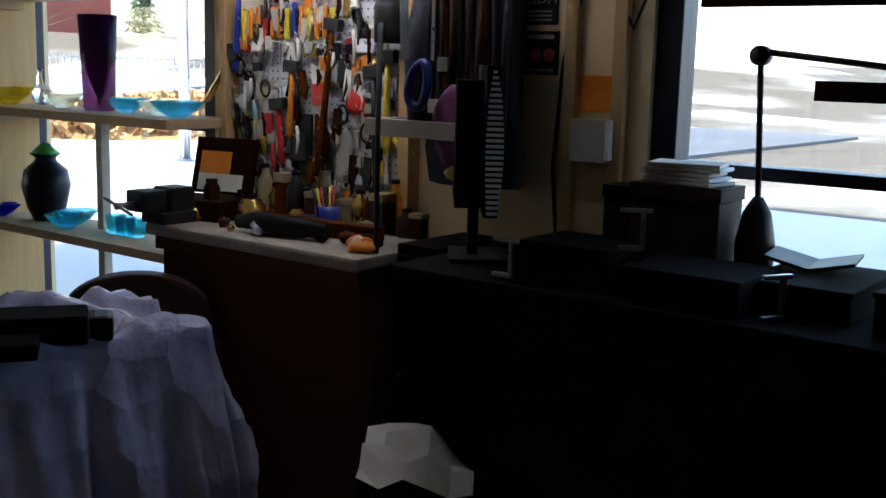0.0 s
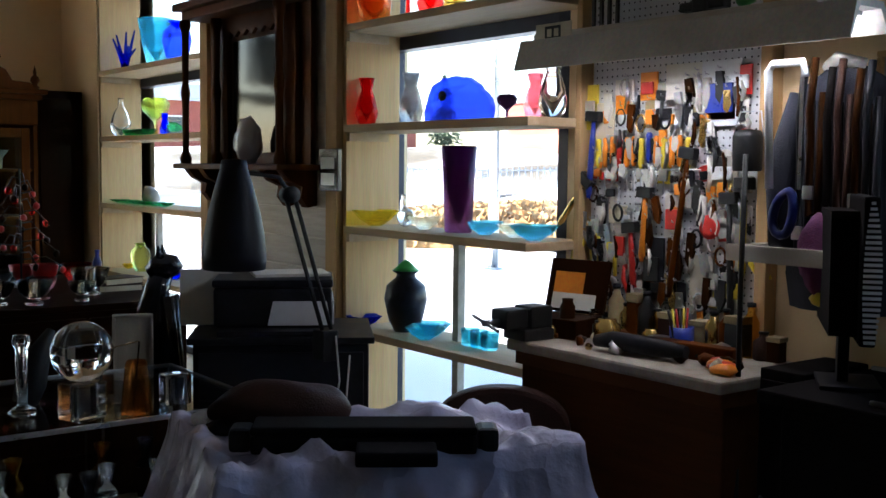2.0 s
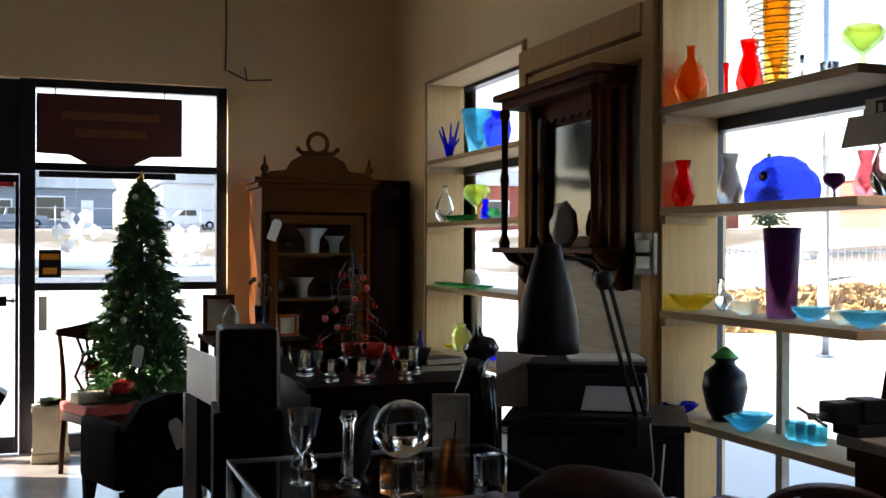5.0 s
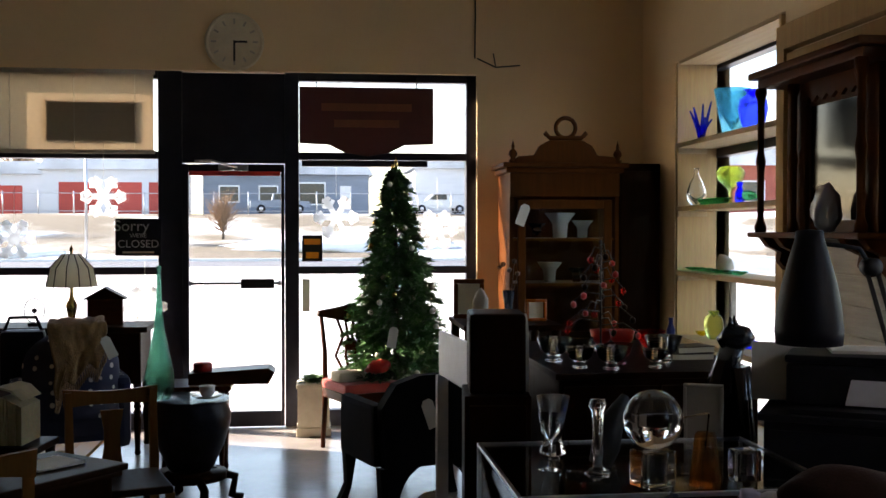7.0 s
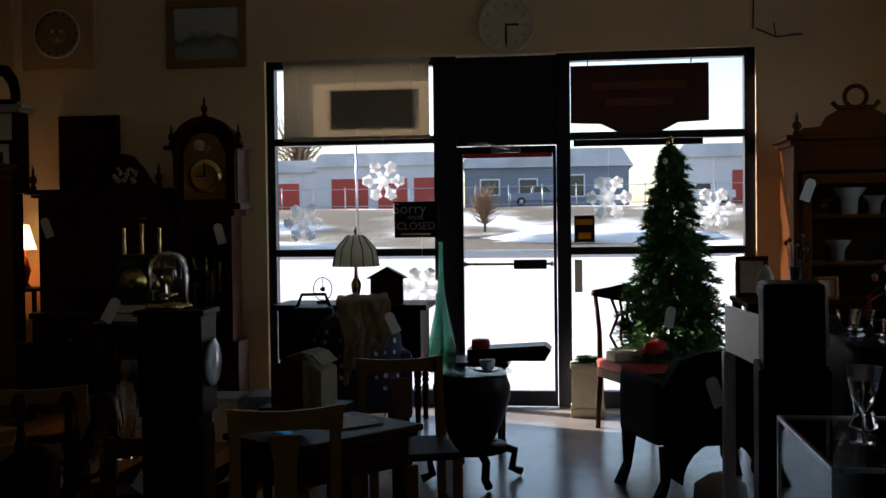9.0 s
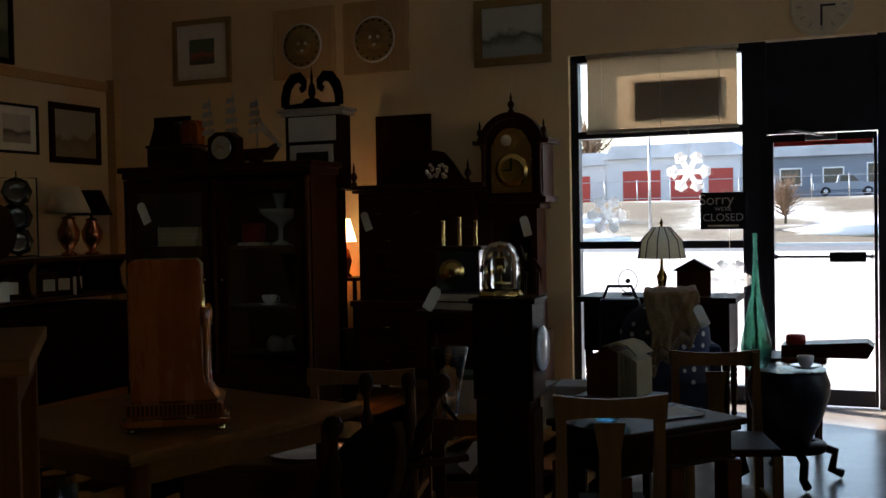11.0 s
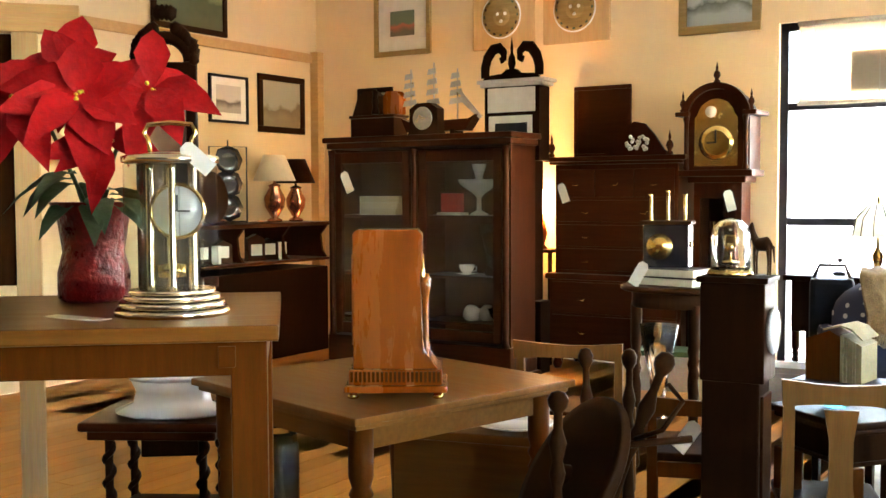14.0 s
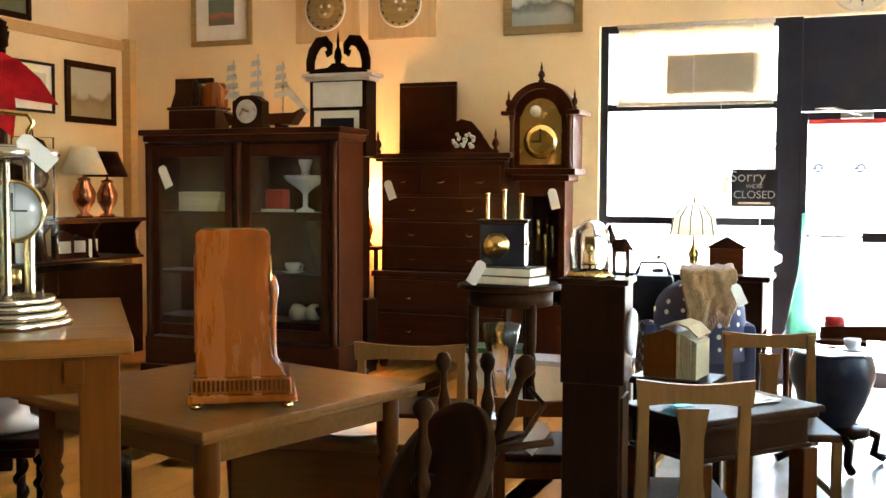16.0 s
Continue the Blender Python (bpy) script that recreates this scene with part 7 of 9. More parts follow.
for x in (-0.40, 0.40):
    part("finial", lat([(r * 1.3, 2.075 + z) for r, z in FIN], 12, (x, -0.03, 0)), M["armoire"], ar)
d = bmesh.new()
for q in ((-0.36, -0.3, -0.025, 0.01, 0.2, 1.8), (0.3, 0.36, -0.025, 0.01, 0.2, 1.8), (-0.3, 0.3, -0.025, 0.01, 1.73, 1.8), (-0.3, 0.3, -0.025, 0.01, 0.2, 0.7)):
    cube(d, *q, 0.006)
dr = part("door", d, M["armoire"], ar)
part("pane", bx(-0.3, 0.3, -0.01, -0.006, 0.7, 1.73), M["case_pane"], dr).visible_shadow = False
for z in (0.75, 1.16, 1.5):
    part("shelf", bx(-W + 0.03, W - 0.03, 0.03, 0.46, z - 0.01, z + 0.01), M["oak_x"], ar)
price_tag((2.22, 7.2, 1.76), 0, 0, 1.8, 20)
for x, y, z, r, m in ((2.52, 7.4, 1.511, 0.1, "porcelain"), (2.7, 7.42, 1.511, 0.07, "porcelain"), (2.35, 7.45, 1.511, 0.06, "clear"), (2.45, 7.45, 1.171, 0.08, "bone"), (2.65, 7.4, 1.171, 0.06, "clear")):
    solo("display_bowl", lat([(r * 0.5, 0), (r * 0.55, 0.01), (r * 0.6, r * 1.1), (r * 1.2, r * 1.9), (r * 1.1, r * 1.9), (r * 0.5, r), (0, r * 0.3)], 20), M[m], "pale footed bowl inside the armoire", "bowl", (x, y, z), 0, "armoire bowls")
wd = thing("dark_wardrobe", "plain dark wardrobe beside the armoire", "wardrobe", (3.12, 7.3, 0))
part("carcass", bx(-0.16, 0.17, 0.03, 0.5, 0.05, 2.08, 0.008), M["darkwood"], wd)
part("door", bx(-0.15, 0.16, 0.005, 0.028, 0.1, 2.02, 0.006), M["darkwood"], wd)
part("knob", lat([(0, 0), (0.012, 0.004), (0.014, 0.02), (0, 0.026)], 12, (-0.12, 0.005, 1.1), Matrix.Rotation(radians(90), 4, "X")), M["brass"], wd)

# ---- table under the right front window with frames and a vase of dried flowers
tb = thing("drop_leaf_table", "brown table covered with small antiques", "table", (1.85, 6.1, 0))
part("top", bx(-0.3, 0.32, -0.35, 0.4, 0.96, 0.99, 0.006), M["walnut"], tb)
for x in (-0.26, 0.28):
    for y in (-0.31, 0.36):
        part("leg", lat(turned(0, 0.96, 0.03), 12, (x, y, 0)), M["walnut"], tb)
picture("small_photo_frame", "small brown photo frame on the table", 0.2, 0.26, M["oak"], M["cream"], 0.03, 0, (1.66, 6.3, 1.121), -10, "small frames")
picture("small_photo_frame", "small orange photo frame on the table", 0.14, 0.14, M["cherry"], M["cream"], 0.02, 0, (2.05, 6.05, 1.062), 10, "small frames")
fv = thing("dried_flower_vase", "slim glass vase of dried seed heads", "vase", (1.87, 6.0, 0.991))
part("vase_body", lat([(0.03, 0), (0.02, 0.04), (0.04, 0.2), (0.036, 0.2), (0.015, 0.05), (0, 0.02)], 14), M["clear"], fv)
for i in range(5):
    a = 1.3 * i
    part("stem", tub([(0, 0, 0.05), (0.03 * math.cos(a), 0.03 * math.sin(a), 0.2), (0.06 * math.cos(a), 0.06 * math.sin(a), 0.3 + 0.02 * i)], 0.002, 4), M["twig"], fv)
    part("seed_head", blob(0.018, 1, 0.3, 6, i, (1, 1, 1), (0.06 * math.cos(a), 0.06 * math.sin(a), 0.305 + 0.02 * i)), M["bark"], fv)
solo("grey_bird_figurine", blob(0.07, 2, 0.4, 4, 5, (0.8, 0.8, 1.6), (0, 0, 0.1)), M["wall_grey"], "grey stone figurine on the table", "figurine", (1.68, 5.95, 0.991))

# ---- display cases and glassware on the right
gcn = thing("glass_display_counter", "low glass display counter with metal edges", "counter", (1.25, 2.38, 0))
for q in ((0, 1.0, 0, 0.014, 0.786, 0.8), (0, 1.0, 0.79, 0.804, 0.786, 0.8), (0, 0.014, 0.014, 0.79, 0.786, 0.8), (0.986, 1.0, 0.014, 0.79, 0.786, 0.8)):
    part("edge_strip", bx(*q, 0.002), M["steel"], gcn)
for x in (0, 0.986):
    for y in (0, 0.79):
        part("corner_post", bx(x, x + 0.014, y, y + 0.014, 0.3, 0.786, 0.002), M["steel"], gcn)
part("top_pane", bx(0.014, 0.986, 0.014, 0.79, 0.79, 0.797), M["case_pane"], gcn).visible_shadow = False
part("side_pane", bx(0.003, 0.008, 0.014, 0.79, 0.3, 0.786), M["case_pane"], gcn).visible_shadow = False
part("cabinet_base", bx(0, 1.0, 0, 0.804, 0, 0.3, 0.004), M["white"], gcn)
part("inner_shelf", bx(0.02, 0.98, 0.02, 0.78, 0.5, 0.508), M["case_pane"], gcn)
rnd = random.Random(31)
for i in range(12):
    m = ("clear", "g_smoke", "crystal", "g_amber")[i % 4]
    solo("glass_trinket", lat([(0.03, 0), (0.035, 0.01), (0.012, 0.04), (0.03, 0.1), (0.026, 0.1), (0, 0.05)], 12), M[m], "small cut glass trinket in the counter", "glassware", (1.35 + 0.075 * i, 2.5 + rnd.uniform(0, 0.5), 0.509), 0, "counter trinkets")


def on_counter(name, bm, m, label, cat, x, y, z=0.801, rz=0.0):
    return solo(name, bm, M[m], label, cat, (x, y, z), rz)


cbk = thing("crystal_ball", "clear crystal ball on a glass block", "crystal ball", (1.68, 2.47, 0.801), 20)
part("block", bx(-0.055, 0.055, -0.045, 0.045, 0, 0.11, 0.008), M["crystal"], cbk)
part("ball", lat([(0.09 * math.cos(a), 0.2 + 0.09 * math.sin(a)) for a in [radians(-90 + 7.5 * i) for i in range(25)]], 40), M["crystal"], cbk)
on_counter("glass_award", plat([(-0.05, 0), (0.05, 0), (0.07, 0.19), (-0.055, 0.17)], -0.012, 0.012), "crystal", "slanted clear glass award plaque", "award", 1.84, 2.62)
on_counter("orange_crystal", lat([(0.05, 0), (0.05, 0.02), (0.035, 0.15), (0.03, 0.16), (0, 0.16)], 6), "g_orange", "orange faceted glass paperweight", "paperweight", 1.84, 2.46)
on_counter("glass_paperweight", bx(-0.045, 0.045, -0.03, 0.03, 0, 0.1, 0.012), "crystal", "thick clear glass paperweight block", "paperweight", 1.98, 2.5)
on_counter("crystal_candlestick", lat([(0.04, 0), (0.045, 0.01), (0.015, 0.03), (0.02, 0.2), (0.03, 0.22), (0.025, 0.24), (0, 0.24)], 8), "crystal", "square cut crystal candlestick", "candlestick", 1.55, 2.62)
on_counter("wine_glass", lat([(0.04, 0), (0.006, 0.01), (0.005, 0.09), (0.03, 0.12), (0.04, 0.18), (0.037, 0.18), (0.0, 0.1)], 20), "clear", "clear stemmed wine glass", "glass", 1.42, 2.72)
on_counter("crystal_vase", lat([(0.04, 0), (0.05, 0.01), (0.03, 0.06), (0.06, 0.2), (0.055, 0.2), (0.02, 0.06), (0, 0.03)], 10), "crystal", "cut crystal vase on the counter", "vase", 1.48, 2.95)
sp = thing("dark_figurine", "tall dark carved figurine", "figurine", (1.60, 2.78, 0.801))
part("figure", tub([(0, 0, 0), (0.02, 0, 0.06), (0.05, 0, 0.16), (0.09, 0.02, 0.22)], [0.04, 0.05, 0.035, 0.015], 10), M["iron"], sp)
# cabinets behind the counter
kb = thing("dark_cabinet", "dark wooden cabinet holding glassware", "cabinet", (1.66, 3.62, 0))
part("carcass", bx(0, 0.85, 0.02, 1.25, 0.05, 0.955, 0.006), M["darkwood"], kb)
part("top", bx(-0.02, 0.87, 0, 1.27, 0.957, 0.985, 0.006), M["darkwood"], kb)
for i in range(2):
    d = part("door", bx(0.02 + 0.41 * i, 0.42 + 0.41 * i, 0.003, 0.02, 0.1, 0.93, 0.005), M["darkwood"], kb)
    part("knob", lat([(0, 0), (0.012, 0.004), (0, 0.02)], 10, (0.38 + 0.09 * i, 0.003, 0.55), Matrix.Rotation(radians(90), 4, "X")), M["brass"], d)
rd = thing("arched_radio", "dark wooden radio with an arched grey end", "radio", (1.44, 3.92, 0.88), -6)
part("case", bx(-0.12, 0.12, -0.16, 0.16, 0, 0.34, 0.02), M["darkwood"], rd)
part("end_panel", moved(plat(disc_pts(0, 0.2, 0.13, 16, 0, 180) + [(-0.13, 0.01), (0.13, 0.01)], -0.006, 0.006), Matrix.Translation((0.128, 0, 0)) @ Matrix.Rotation(radians(90), 4, "Z")), M["wall_grey"], rd)
rb = thing("plinth_cabinet", "narrow dark cabinet under the radio", "cabinet", (1.44, 3.92, 0), -6)
part("carcass", bx(-0.14, 0.14, -0.18, 0.18, 0, 0.878, 0.006), M["darkwood"], rb)
part("door", bx(-0.12, 0.12, -0.192, -0.181, 0.06, 0.84, 0.004), M["darkwood"], rb)
wb = thing("white_display_panel", "white board panel standing on its post", "panel", (1.33, 4.42, 0), 6)
part("board", bx(-0.012, 0.012, -0.32, 0.32, 0.84, 1.06, 0.003), M["white"], wb)
part("post", bx(-0.03, 0.03, -0.36, -0.3, 0, 0.84, 0.006), M["white"], wb)
part("post", bx(-0.03, 0.03, 0.28, 0.32, 0, 0.84, 0.006), M["white"], wb)
wt = thing("wire_ornament_tree", "wire tree hung with dark red ornaments", "ornament tree", (2.05, 4.45, 0.986))
part("foot", lat([(0.08, 0), (0.085, 0.01), (0.01, 0.03)], 20), M["bone"], wt)
part("stem", tub([(0, 0, 0.02), (0, 0, 0.54)], 0.005, 6), M["iron"], wt)
for i in range(24):
    a, z = 2.4 * i, 0.08 + 0.017 * i
    r = 0.19 - 0.0062 * i
    b = part("branch", tub([(0, 0, z + 0.04), (r * 0.6 * math.cos(a), r * 0.6 * math.sin(a), z + 0.05), (r * math.cos(a), r * math.sin(a), z)], 0.003, 4), M["iron"], wt)
    part("ornament", blob(0.016, 1, 0.3, 5, i, (1, 1, 1.2), (r * math.cos(a), r * math.sin(a), z - 0.015)), (M["red"], M["g_red"], M["darkwood"])[i % 3], b)
for i, (x, y, m, k) in enumerate(((1.78, 3.78, "clear", 1.0), (1.9, 3.72, "crystal", 1.1), (1.98, 3.9, "g_pink", 1.0), (1.72, 4.02, "crystal", 1.2), (2.1, 3.75, "clear", 0.9), (2.2, 3.95, "crystal", 1.3), (1.85, 4.1, "g_smoke", 1.1))):
    solo("cut_glass_dish", lat([(0.03 * k, 0), (0.035 * k, 0.008), (0.015 * k, 0.02), (0.05 * k, 0.05), (0.065 * k, 0.09 * k), (0.06 * k, 0.09 * k), (0.035 * k, 0.045), (0, 0.03)], 14), M[m], "cut glass dish on the dark cabinet", "glassware", (x, y, 0.986), 0, "cut glass dishes")
for x, y, m, r in ((2.2, 4.6, "red", 0.055), (2.32, 4.5, "g_red", 0.06), (2.12, 4.7, "red", 0.05)):
    solo("red_glass_bowl", lat([(r * 0.5, 0), (r, r * 0.6), (r * 1.2, r * 1.5), (r * 1.1, r * 1.5), (r * 0.8, r * 0.6), (0, r * 0.2)], 24), M[m], "round red glass bowl", "bowl", (x, y, 0.986), 0, "red glass")
solo("blue_glass_bottle", lat([(0.02, 0), (0.022, 0.09), (0.01, 0.12), (0.012, 0.15), (0, 0.15)], 14), M["blue"], "small cobalt blue bottle", "bottle", (2.42, 4.5, 0.986))
for i, x in enumerate((2.28, 2.36)):
    book(0.03, 0.2, 0.14, M["leather"], (2.35, 4.05, 0.986 + 0.031 * i), 15 * i, True, "old leather book lying on the cabinet")
# low table with cat and grey frame
lt = thing("low_table", "dark low table under the cat statue", "table", (2.22, 3.43, 0))
part("top", bx(-0.2, 0.13, -0.13, 0.13, 0.70, 0.73, 0.004), M["darkwood"], lt)
for x in (-0.17, 0.10):
    for y in (-0.1, 0.1):
        part("leg", bx(x - 0.015, x + 0.015, y - 0.015, y + 0.015, 0, 0.7), M["darkwood"], lt)
picture("grey_picture_frame", "grey-green panel frame leaning upright", 0.15, 0.25, M["wall_grey"], M["wall_grey"], 0.012, 0, (2.15, 3.31, 0.857), -25, "small frames")
ct = bmesh.new()
tube(ct, [(0.0, 0, 0.0), (0, 0, 0.1), (0.01, 0, 0.22), (0.03, 0, 0.32), (0.05, 0, 0.38)], [0.075, 0.085, 0.07, 0.05, 0.045], 16)
tube(ct, [(0.0, 0, 0.39), (0.05, 0, 0.42), (0.10, 0, 0.415), (0.125, 0, 0.40)], [0.03, 0.055, 0.045, 0.022], 14)
for s in (-1, 1):
    tube(ct, [(0.05, 0.03 * s, 0.455), (0.045, 0.034 * s, 0.50)], [0.018, 0.003], 6)
    tube(ct, [(0.08, 0.03 * s, 0.3), (0.10, 0.035 * s, 0.12), (0.11, 0.035 * s, 0.0)], [0.03, 0.022, 0.026], 8)
solo("cat_statue", ct, M["gloss_black"], "sitting black cat statue", "statue", (2.27, 3.45, 0.731), -35)
# printer cabinet, printer and desk lamp
pk = thing("black_cabinet", "black cabinet under the printer", "cabinet", (2.62, 3.02, 0), -30)
part("carcass", bx(-0.3, 0.34, -0.24, 0.24, 0.03, 0.90, 0.006), M["black"], pk)
part("top", bx(-0.32, 0.36, -0.26, 0.26, 0.901, 0.925, 0.005), M["black"], pk)
for i in range(3):
    d = part("drawer", bx(-0.28, 0.32, -0.252, -0.241, 0.08 + 0.27 * i, 0.33 + 0.27 * i, 0.004), M["black"], pk)
    part("drawer_pull", bx(-0.06, 0.1, -0.266, -0.2525, 0.2 + 0.27 * i, 0.215 + 0.27 * i, 0.003), M["iron"], d)
pr = thing("printer", "black printer with pale side panels", "printer", (2.62, 3.05, 0.926), -30)
part("printer_body", bx(-0.22, 0.22, -0.17, 0.17, 0.02, 0.17, 0.015), M["black"], pr)
part("scanner_lid", bx(-0.225, 0.225, -0.175, 0.175, 0.171, 0.2, 0.01), M["black"], pr)
part("side_panel", plat([(-0.02, 0.03), (0.215, 0.03), (0.2, 0.12), (0.0, 0.12)], -0.178, -0.171), M["white"], pr)
part("side_panel", bx(0.221, 0.228, -0.16, 0.16, 0.03, 0.12, 0.003), M["white"], pr)
part("paper_tray", bx(-0.2, 0.2, -0.26, -0.172, 0.0, 0.02, 0.004), M["black"], pr)
solo("note_pad", bx(-0.14, 0.15, -0.1, 0.1, 0, 0.012, 0.002), M["paper"], "loose papers on the printer", "paper", (2.68, 3.05, 1.127), -20)
solo("propped_white_sheet", plat([(-0.1, 0), (0.1, 0), (0.1, 0.22), (-0.1, 0.22)], -0.002, 0.002), M["paper"], "white sheet standing behind the lamp", "paper", (2.42, 3.24, 0.926), -20)
dl = thing("desk_lamp", "black spring-arm desk lamp with a long shade", "lamp", (2.60, 2.62, 0.0))
part("clamp", bx(-0.03, 0.03, -0.03, 0.05, 0.86, 0.97, 0.005), M["iron"], dl)
e0, e1, e2 = Vector((0, 0, 0.97)), Vector((-0.10, 0.09, 1.45)), Vector((-0.28, 0.14, 1.53))
for o in (-0.018, 0.018):
    part("arm_rod", tub([e0 + Vector((o, 0, 0)), e1 + Vector((o, 0, 0))], 0.008, 8), M["iron"], dl)
part("elbow", lat([(0, -0.03), (0.03, -0.025), (0.03, 0.025), (0, 0.03)], 16, tuple(e1), Matrix.Rotation(radians(90), 4, "X")), M["iron"], dl)
part("neck", tub([e1, e1 + Vector((-0.03, 0.02, 0.06)), e1 + Vector((-0.09, 0.03, 0.07)), e2], 0.008, 8), M["iron"], dl)
part("shade", lat([(0.108, 1.19), (0.112, 1.24), (0.105, 1.31), (0.09, 1.39), (0.066, 1.48), (0.048, 1.54), (0.044, 1.57), (0.0, 1.575), (0.036, 1.53), (0.085, 1.38), (0.104, 1.19)], 28, (-0.29, 0.14, 0)), M["lamp_black"], dl)
part("power_cord", tub([(0.02, -0.03, 0.95), (0.0, -0.09, 0.8), (-0.06, -0.12, 0.62), (0.02, -0.1, 0.72), (0.06, -0.06, 0.88)], 0.004, 6), M["bone"], dl)

# ---- overmantel mirror on the board panel
om = thing("overmantel_mirror", "dark wooden overmantel mirror with columns and brackets", "mirror", (3.30, 4.48, 0), -90)
HW = 0.62
part("back_board", bx(-HW + 0.05, HW - 0.05, -0.03, 0, 1.56, 2.42, 0.004), M["armoire"], om)
# near-black glass colour imitates the reflection of a dark room
part("mirror_glass", bx(-0.26, 0.26, -0.036, -0.031, 1.62, 2.22), paint("dark_reflection_mirror", (0.022, 0.02, 0.018), (0.015, 0.013, 0.012), 0.05, 1.0, bump=0), om)
part("cornice", cube(bx(-HW, HW, -0.24, 0, 2.40, 2.44, 0.01), -HW + 0.04, HW - 0.04, -0.2, 0, 2.35, 2.40, 0.01), M["armoire"], om)
part("shelf", bx(-HW, HW, -0.24, 0, 1.53, 1.56, 0.008), M["armoire"], om)
part("fretwork", plat([(-0.3, 2.35), (0.3, 2.35), (0.3, 2.2)] + [(0.3 - 0.05 * i, 2.24 + (0.03 if i % 2 else 0)) for i in range(1, 12)] + [(-0.3, 2.2)], -0.06, -0.04), M["armoire"], om)
for x in (-0.55, -0.36, 0.36, 0.55):
    part("column", lat([(0.03, 1.56), (0.034, 1.59), (0.018, 1.63), (0.02, 1.9), (0.028, 1.95), (0.018, 2.0), (0.02, 2.28), (0.034, 2.32), (0.03, 2.35)], 14, (x, -0.19 if abs(x) > 0.5 else -0.09, 0)), M["armoire"], om)
    part("bracket", plat([(-0.19, 1.53), (0, 1.53), (0, 1.36), (-0.05, 1.35), (-0.09, 1.40), (-0.08, 1.45), (-0.15, 1.48)], x - 0.03, x + 0.03), M["armoire"], om)
for o in om.children:
    if o.name.startswith("bracket"):
        o.matrix_basis = Matrix(((0, 1, 0, 0), (1, 0, 0, 0), (0, 0, 1, 0), (0, 0, 0, 1)))
for x in (-0.47, 0.29):
    part("side_panel", bx(x, x + 0.18, -0.06, -0.031, 1.56, 2.35, 0.006), M["armoire"], om)
solo("seated_white_figure", blob(0.1, 3, 0.25, 4, 2, (0.85, 0.7, 1.4), (0, 0, 0.135)), M["porcelain"], "pale ceramic pear-shaped ornament", "ornament", (3.16, 4.36, 1.561)).scale = (0.85, 0.85, 0.85)
th = thing("weather_station", "black weather display with two grey screens", "thermometer", (3.262, 3.70, 1.535), -90)
part("case", bx(-0.085, 0.085, -0.02, 0.006, -0.10, 0.10, 0.006), M["gloss_black"], th)
for z in (0.005, -0.07):
    part("screen", bx(-0.06, 0.06, -0.024, -0.0205, z, z + 0.055, 0.002), paint("grey_lcd", (0.45, 0.52, 0.52), (0.4, 0.46, 0.46), 0.3, bump=0, wear=0.02), th)

# ---- art glass on the window shelves
S1, S2, S3, S4 = 2.206, 1.746, 1.276, 0.801
VASE = {"bottle": [(0.035, 0), (0.075, 0.04), (0.085, 0.1), (0.06, 0.18), (0.022, 0.23), (0.02, 0.28), (0.026, 0.29), (0.018, 0.29), (0.016, 0.24), (0.05, 0.17), (0.07, 0.1), (0, 0.02)],
        "bud": [(0.025, 0), (0.03, 0.01), (0.012, 0.05), (0.01, 0.14), (0.016, 0.2), (0.012, 0.2), (0.006, 0.1), (0, 0.03)],
        "urn": [(0.03, 0), (0.045, 0.01), (0.06, 0.06), (0.045, 0.13), (0.028, 0.18), (0.042, 0.24), (0.036, 0.24), (0.022, 0.18), (0.04, 0.1), (0, 0.02)],
        "tall": [(0.05, 0), (0.055, 0.01), (0.06, 0.18), (0.068, 0.36), (0.06, 0.36), (0.05, 0.18), (0, 0.02)],
        "jar": [(0.05, 0), (0.075, 0.05), (0.095, 0.14), (0.085, 0.2), (0.045, 0.235), (0.04, 0.25), (0.06, 0.265), (0.045, 0.265), (0.03, 0.24), (0, 0.2)],
        "bowl": [(0.03, 0), (0.035, 0.005), (0.07, 0.03), (0.1, 0.07), (0.095, 0.07), (0.06, 0.03), (0, 0.012)],
        "goblet": [(0.05, 0), (0.012, 0.012), (0.01, 0.07), (0.03, 0.09), (0.075, 0.13), (0.085, 0.17), (0.06, 0.2), (0.055, 0.2), (0.07, 0.16), (0.02, 0.1), (0, 0.09)],
        "cup": [(0.035, 0), (0.04, 0.005), (0.045, 0.08), (0.041, 0.08), (0.036, 0.012), (0, 0.012)],
        "fan": [(0.06, 0), (0.06, 0.02), (0.09, 0.16), (0.115, 0.3), (0.108, 0.3), (0.08, 0.16), (0, 0.03)]}
NAMES = {"bottle": "glass_bottle_vase", "bud": "bud_vase", "urn": "glass_vase", "tall": "tall_glass_vase", "jar": "lidded_jar", "bowl": "glass_bowl", "goblet": "glass_goblet", "cup": "glass_cup", "fan": "flared_vase"}


def art_glass(kind, m, y, z, label, k=1.0, kz=1.0, x=3.45, wob=0.0):
    n = 28
    bm = lat([(r * k, h * k * kz) for r, h in VASE[kind]], n)
    if wob:
        for v in bm.verts:
            a = math.atan2(v.co.y, v.co.x)
            q = 1 + wob * math.sin(5 * a) * min(1, v.co.z / (0.06 * k))
            v.co.x *= q
            v.co.y *= q
    return solo(NAMES[kind], bm, M[m], label, "vase" if kind not in ("bowl", "cup", "goblet") else kind, (x, y, z), 0, "window art glass")


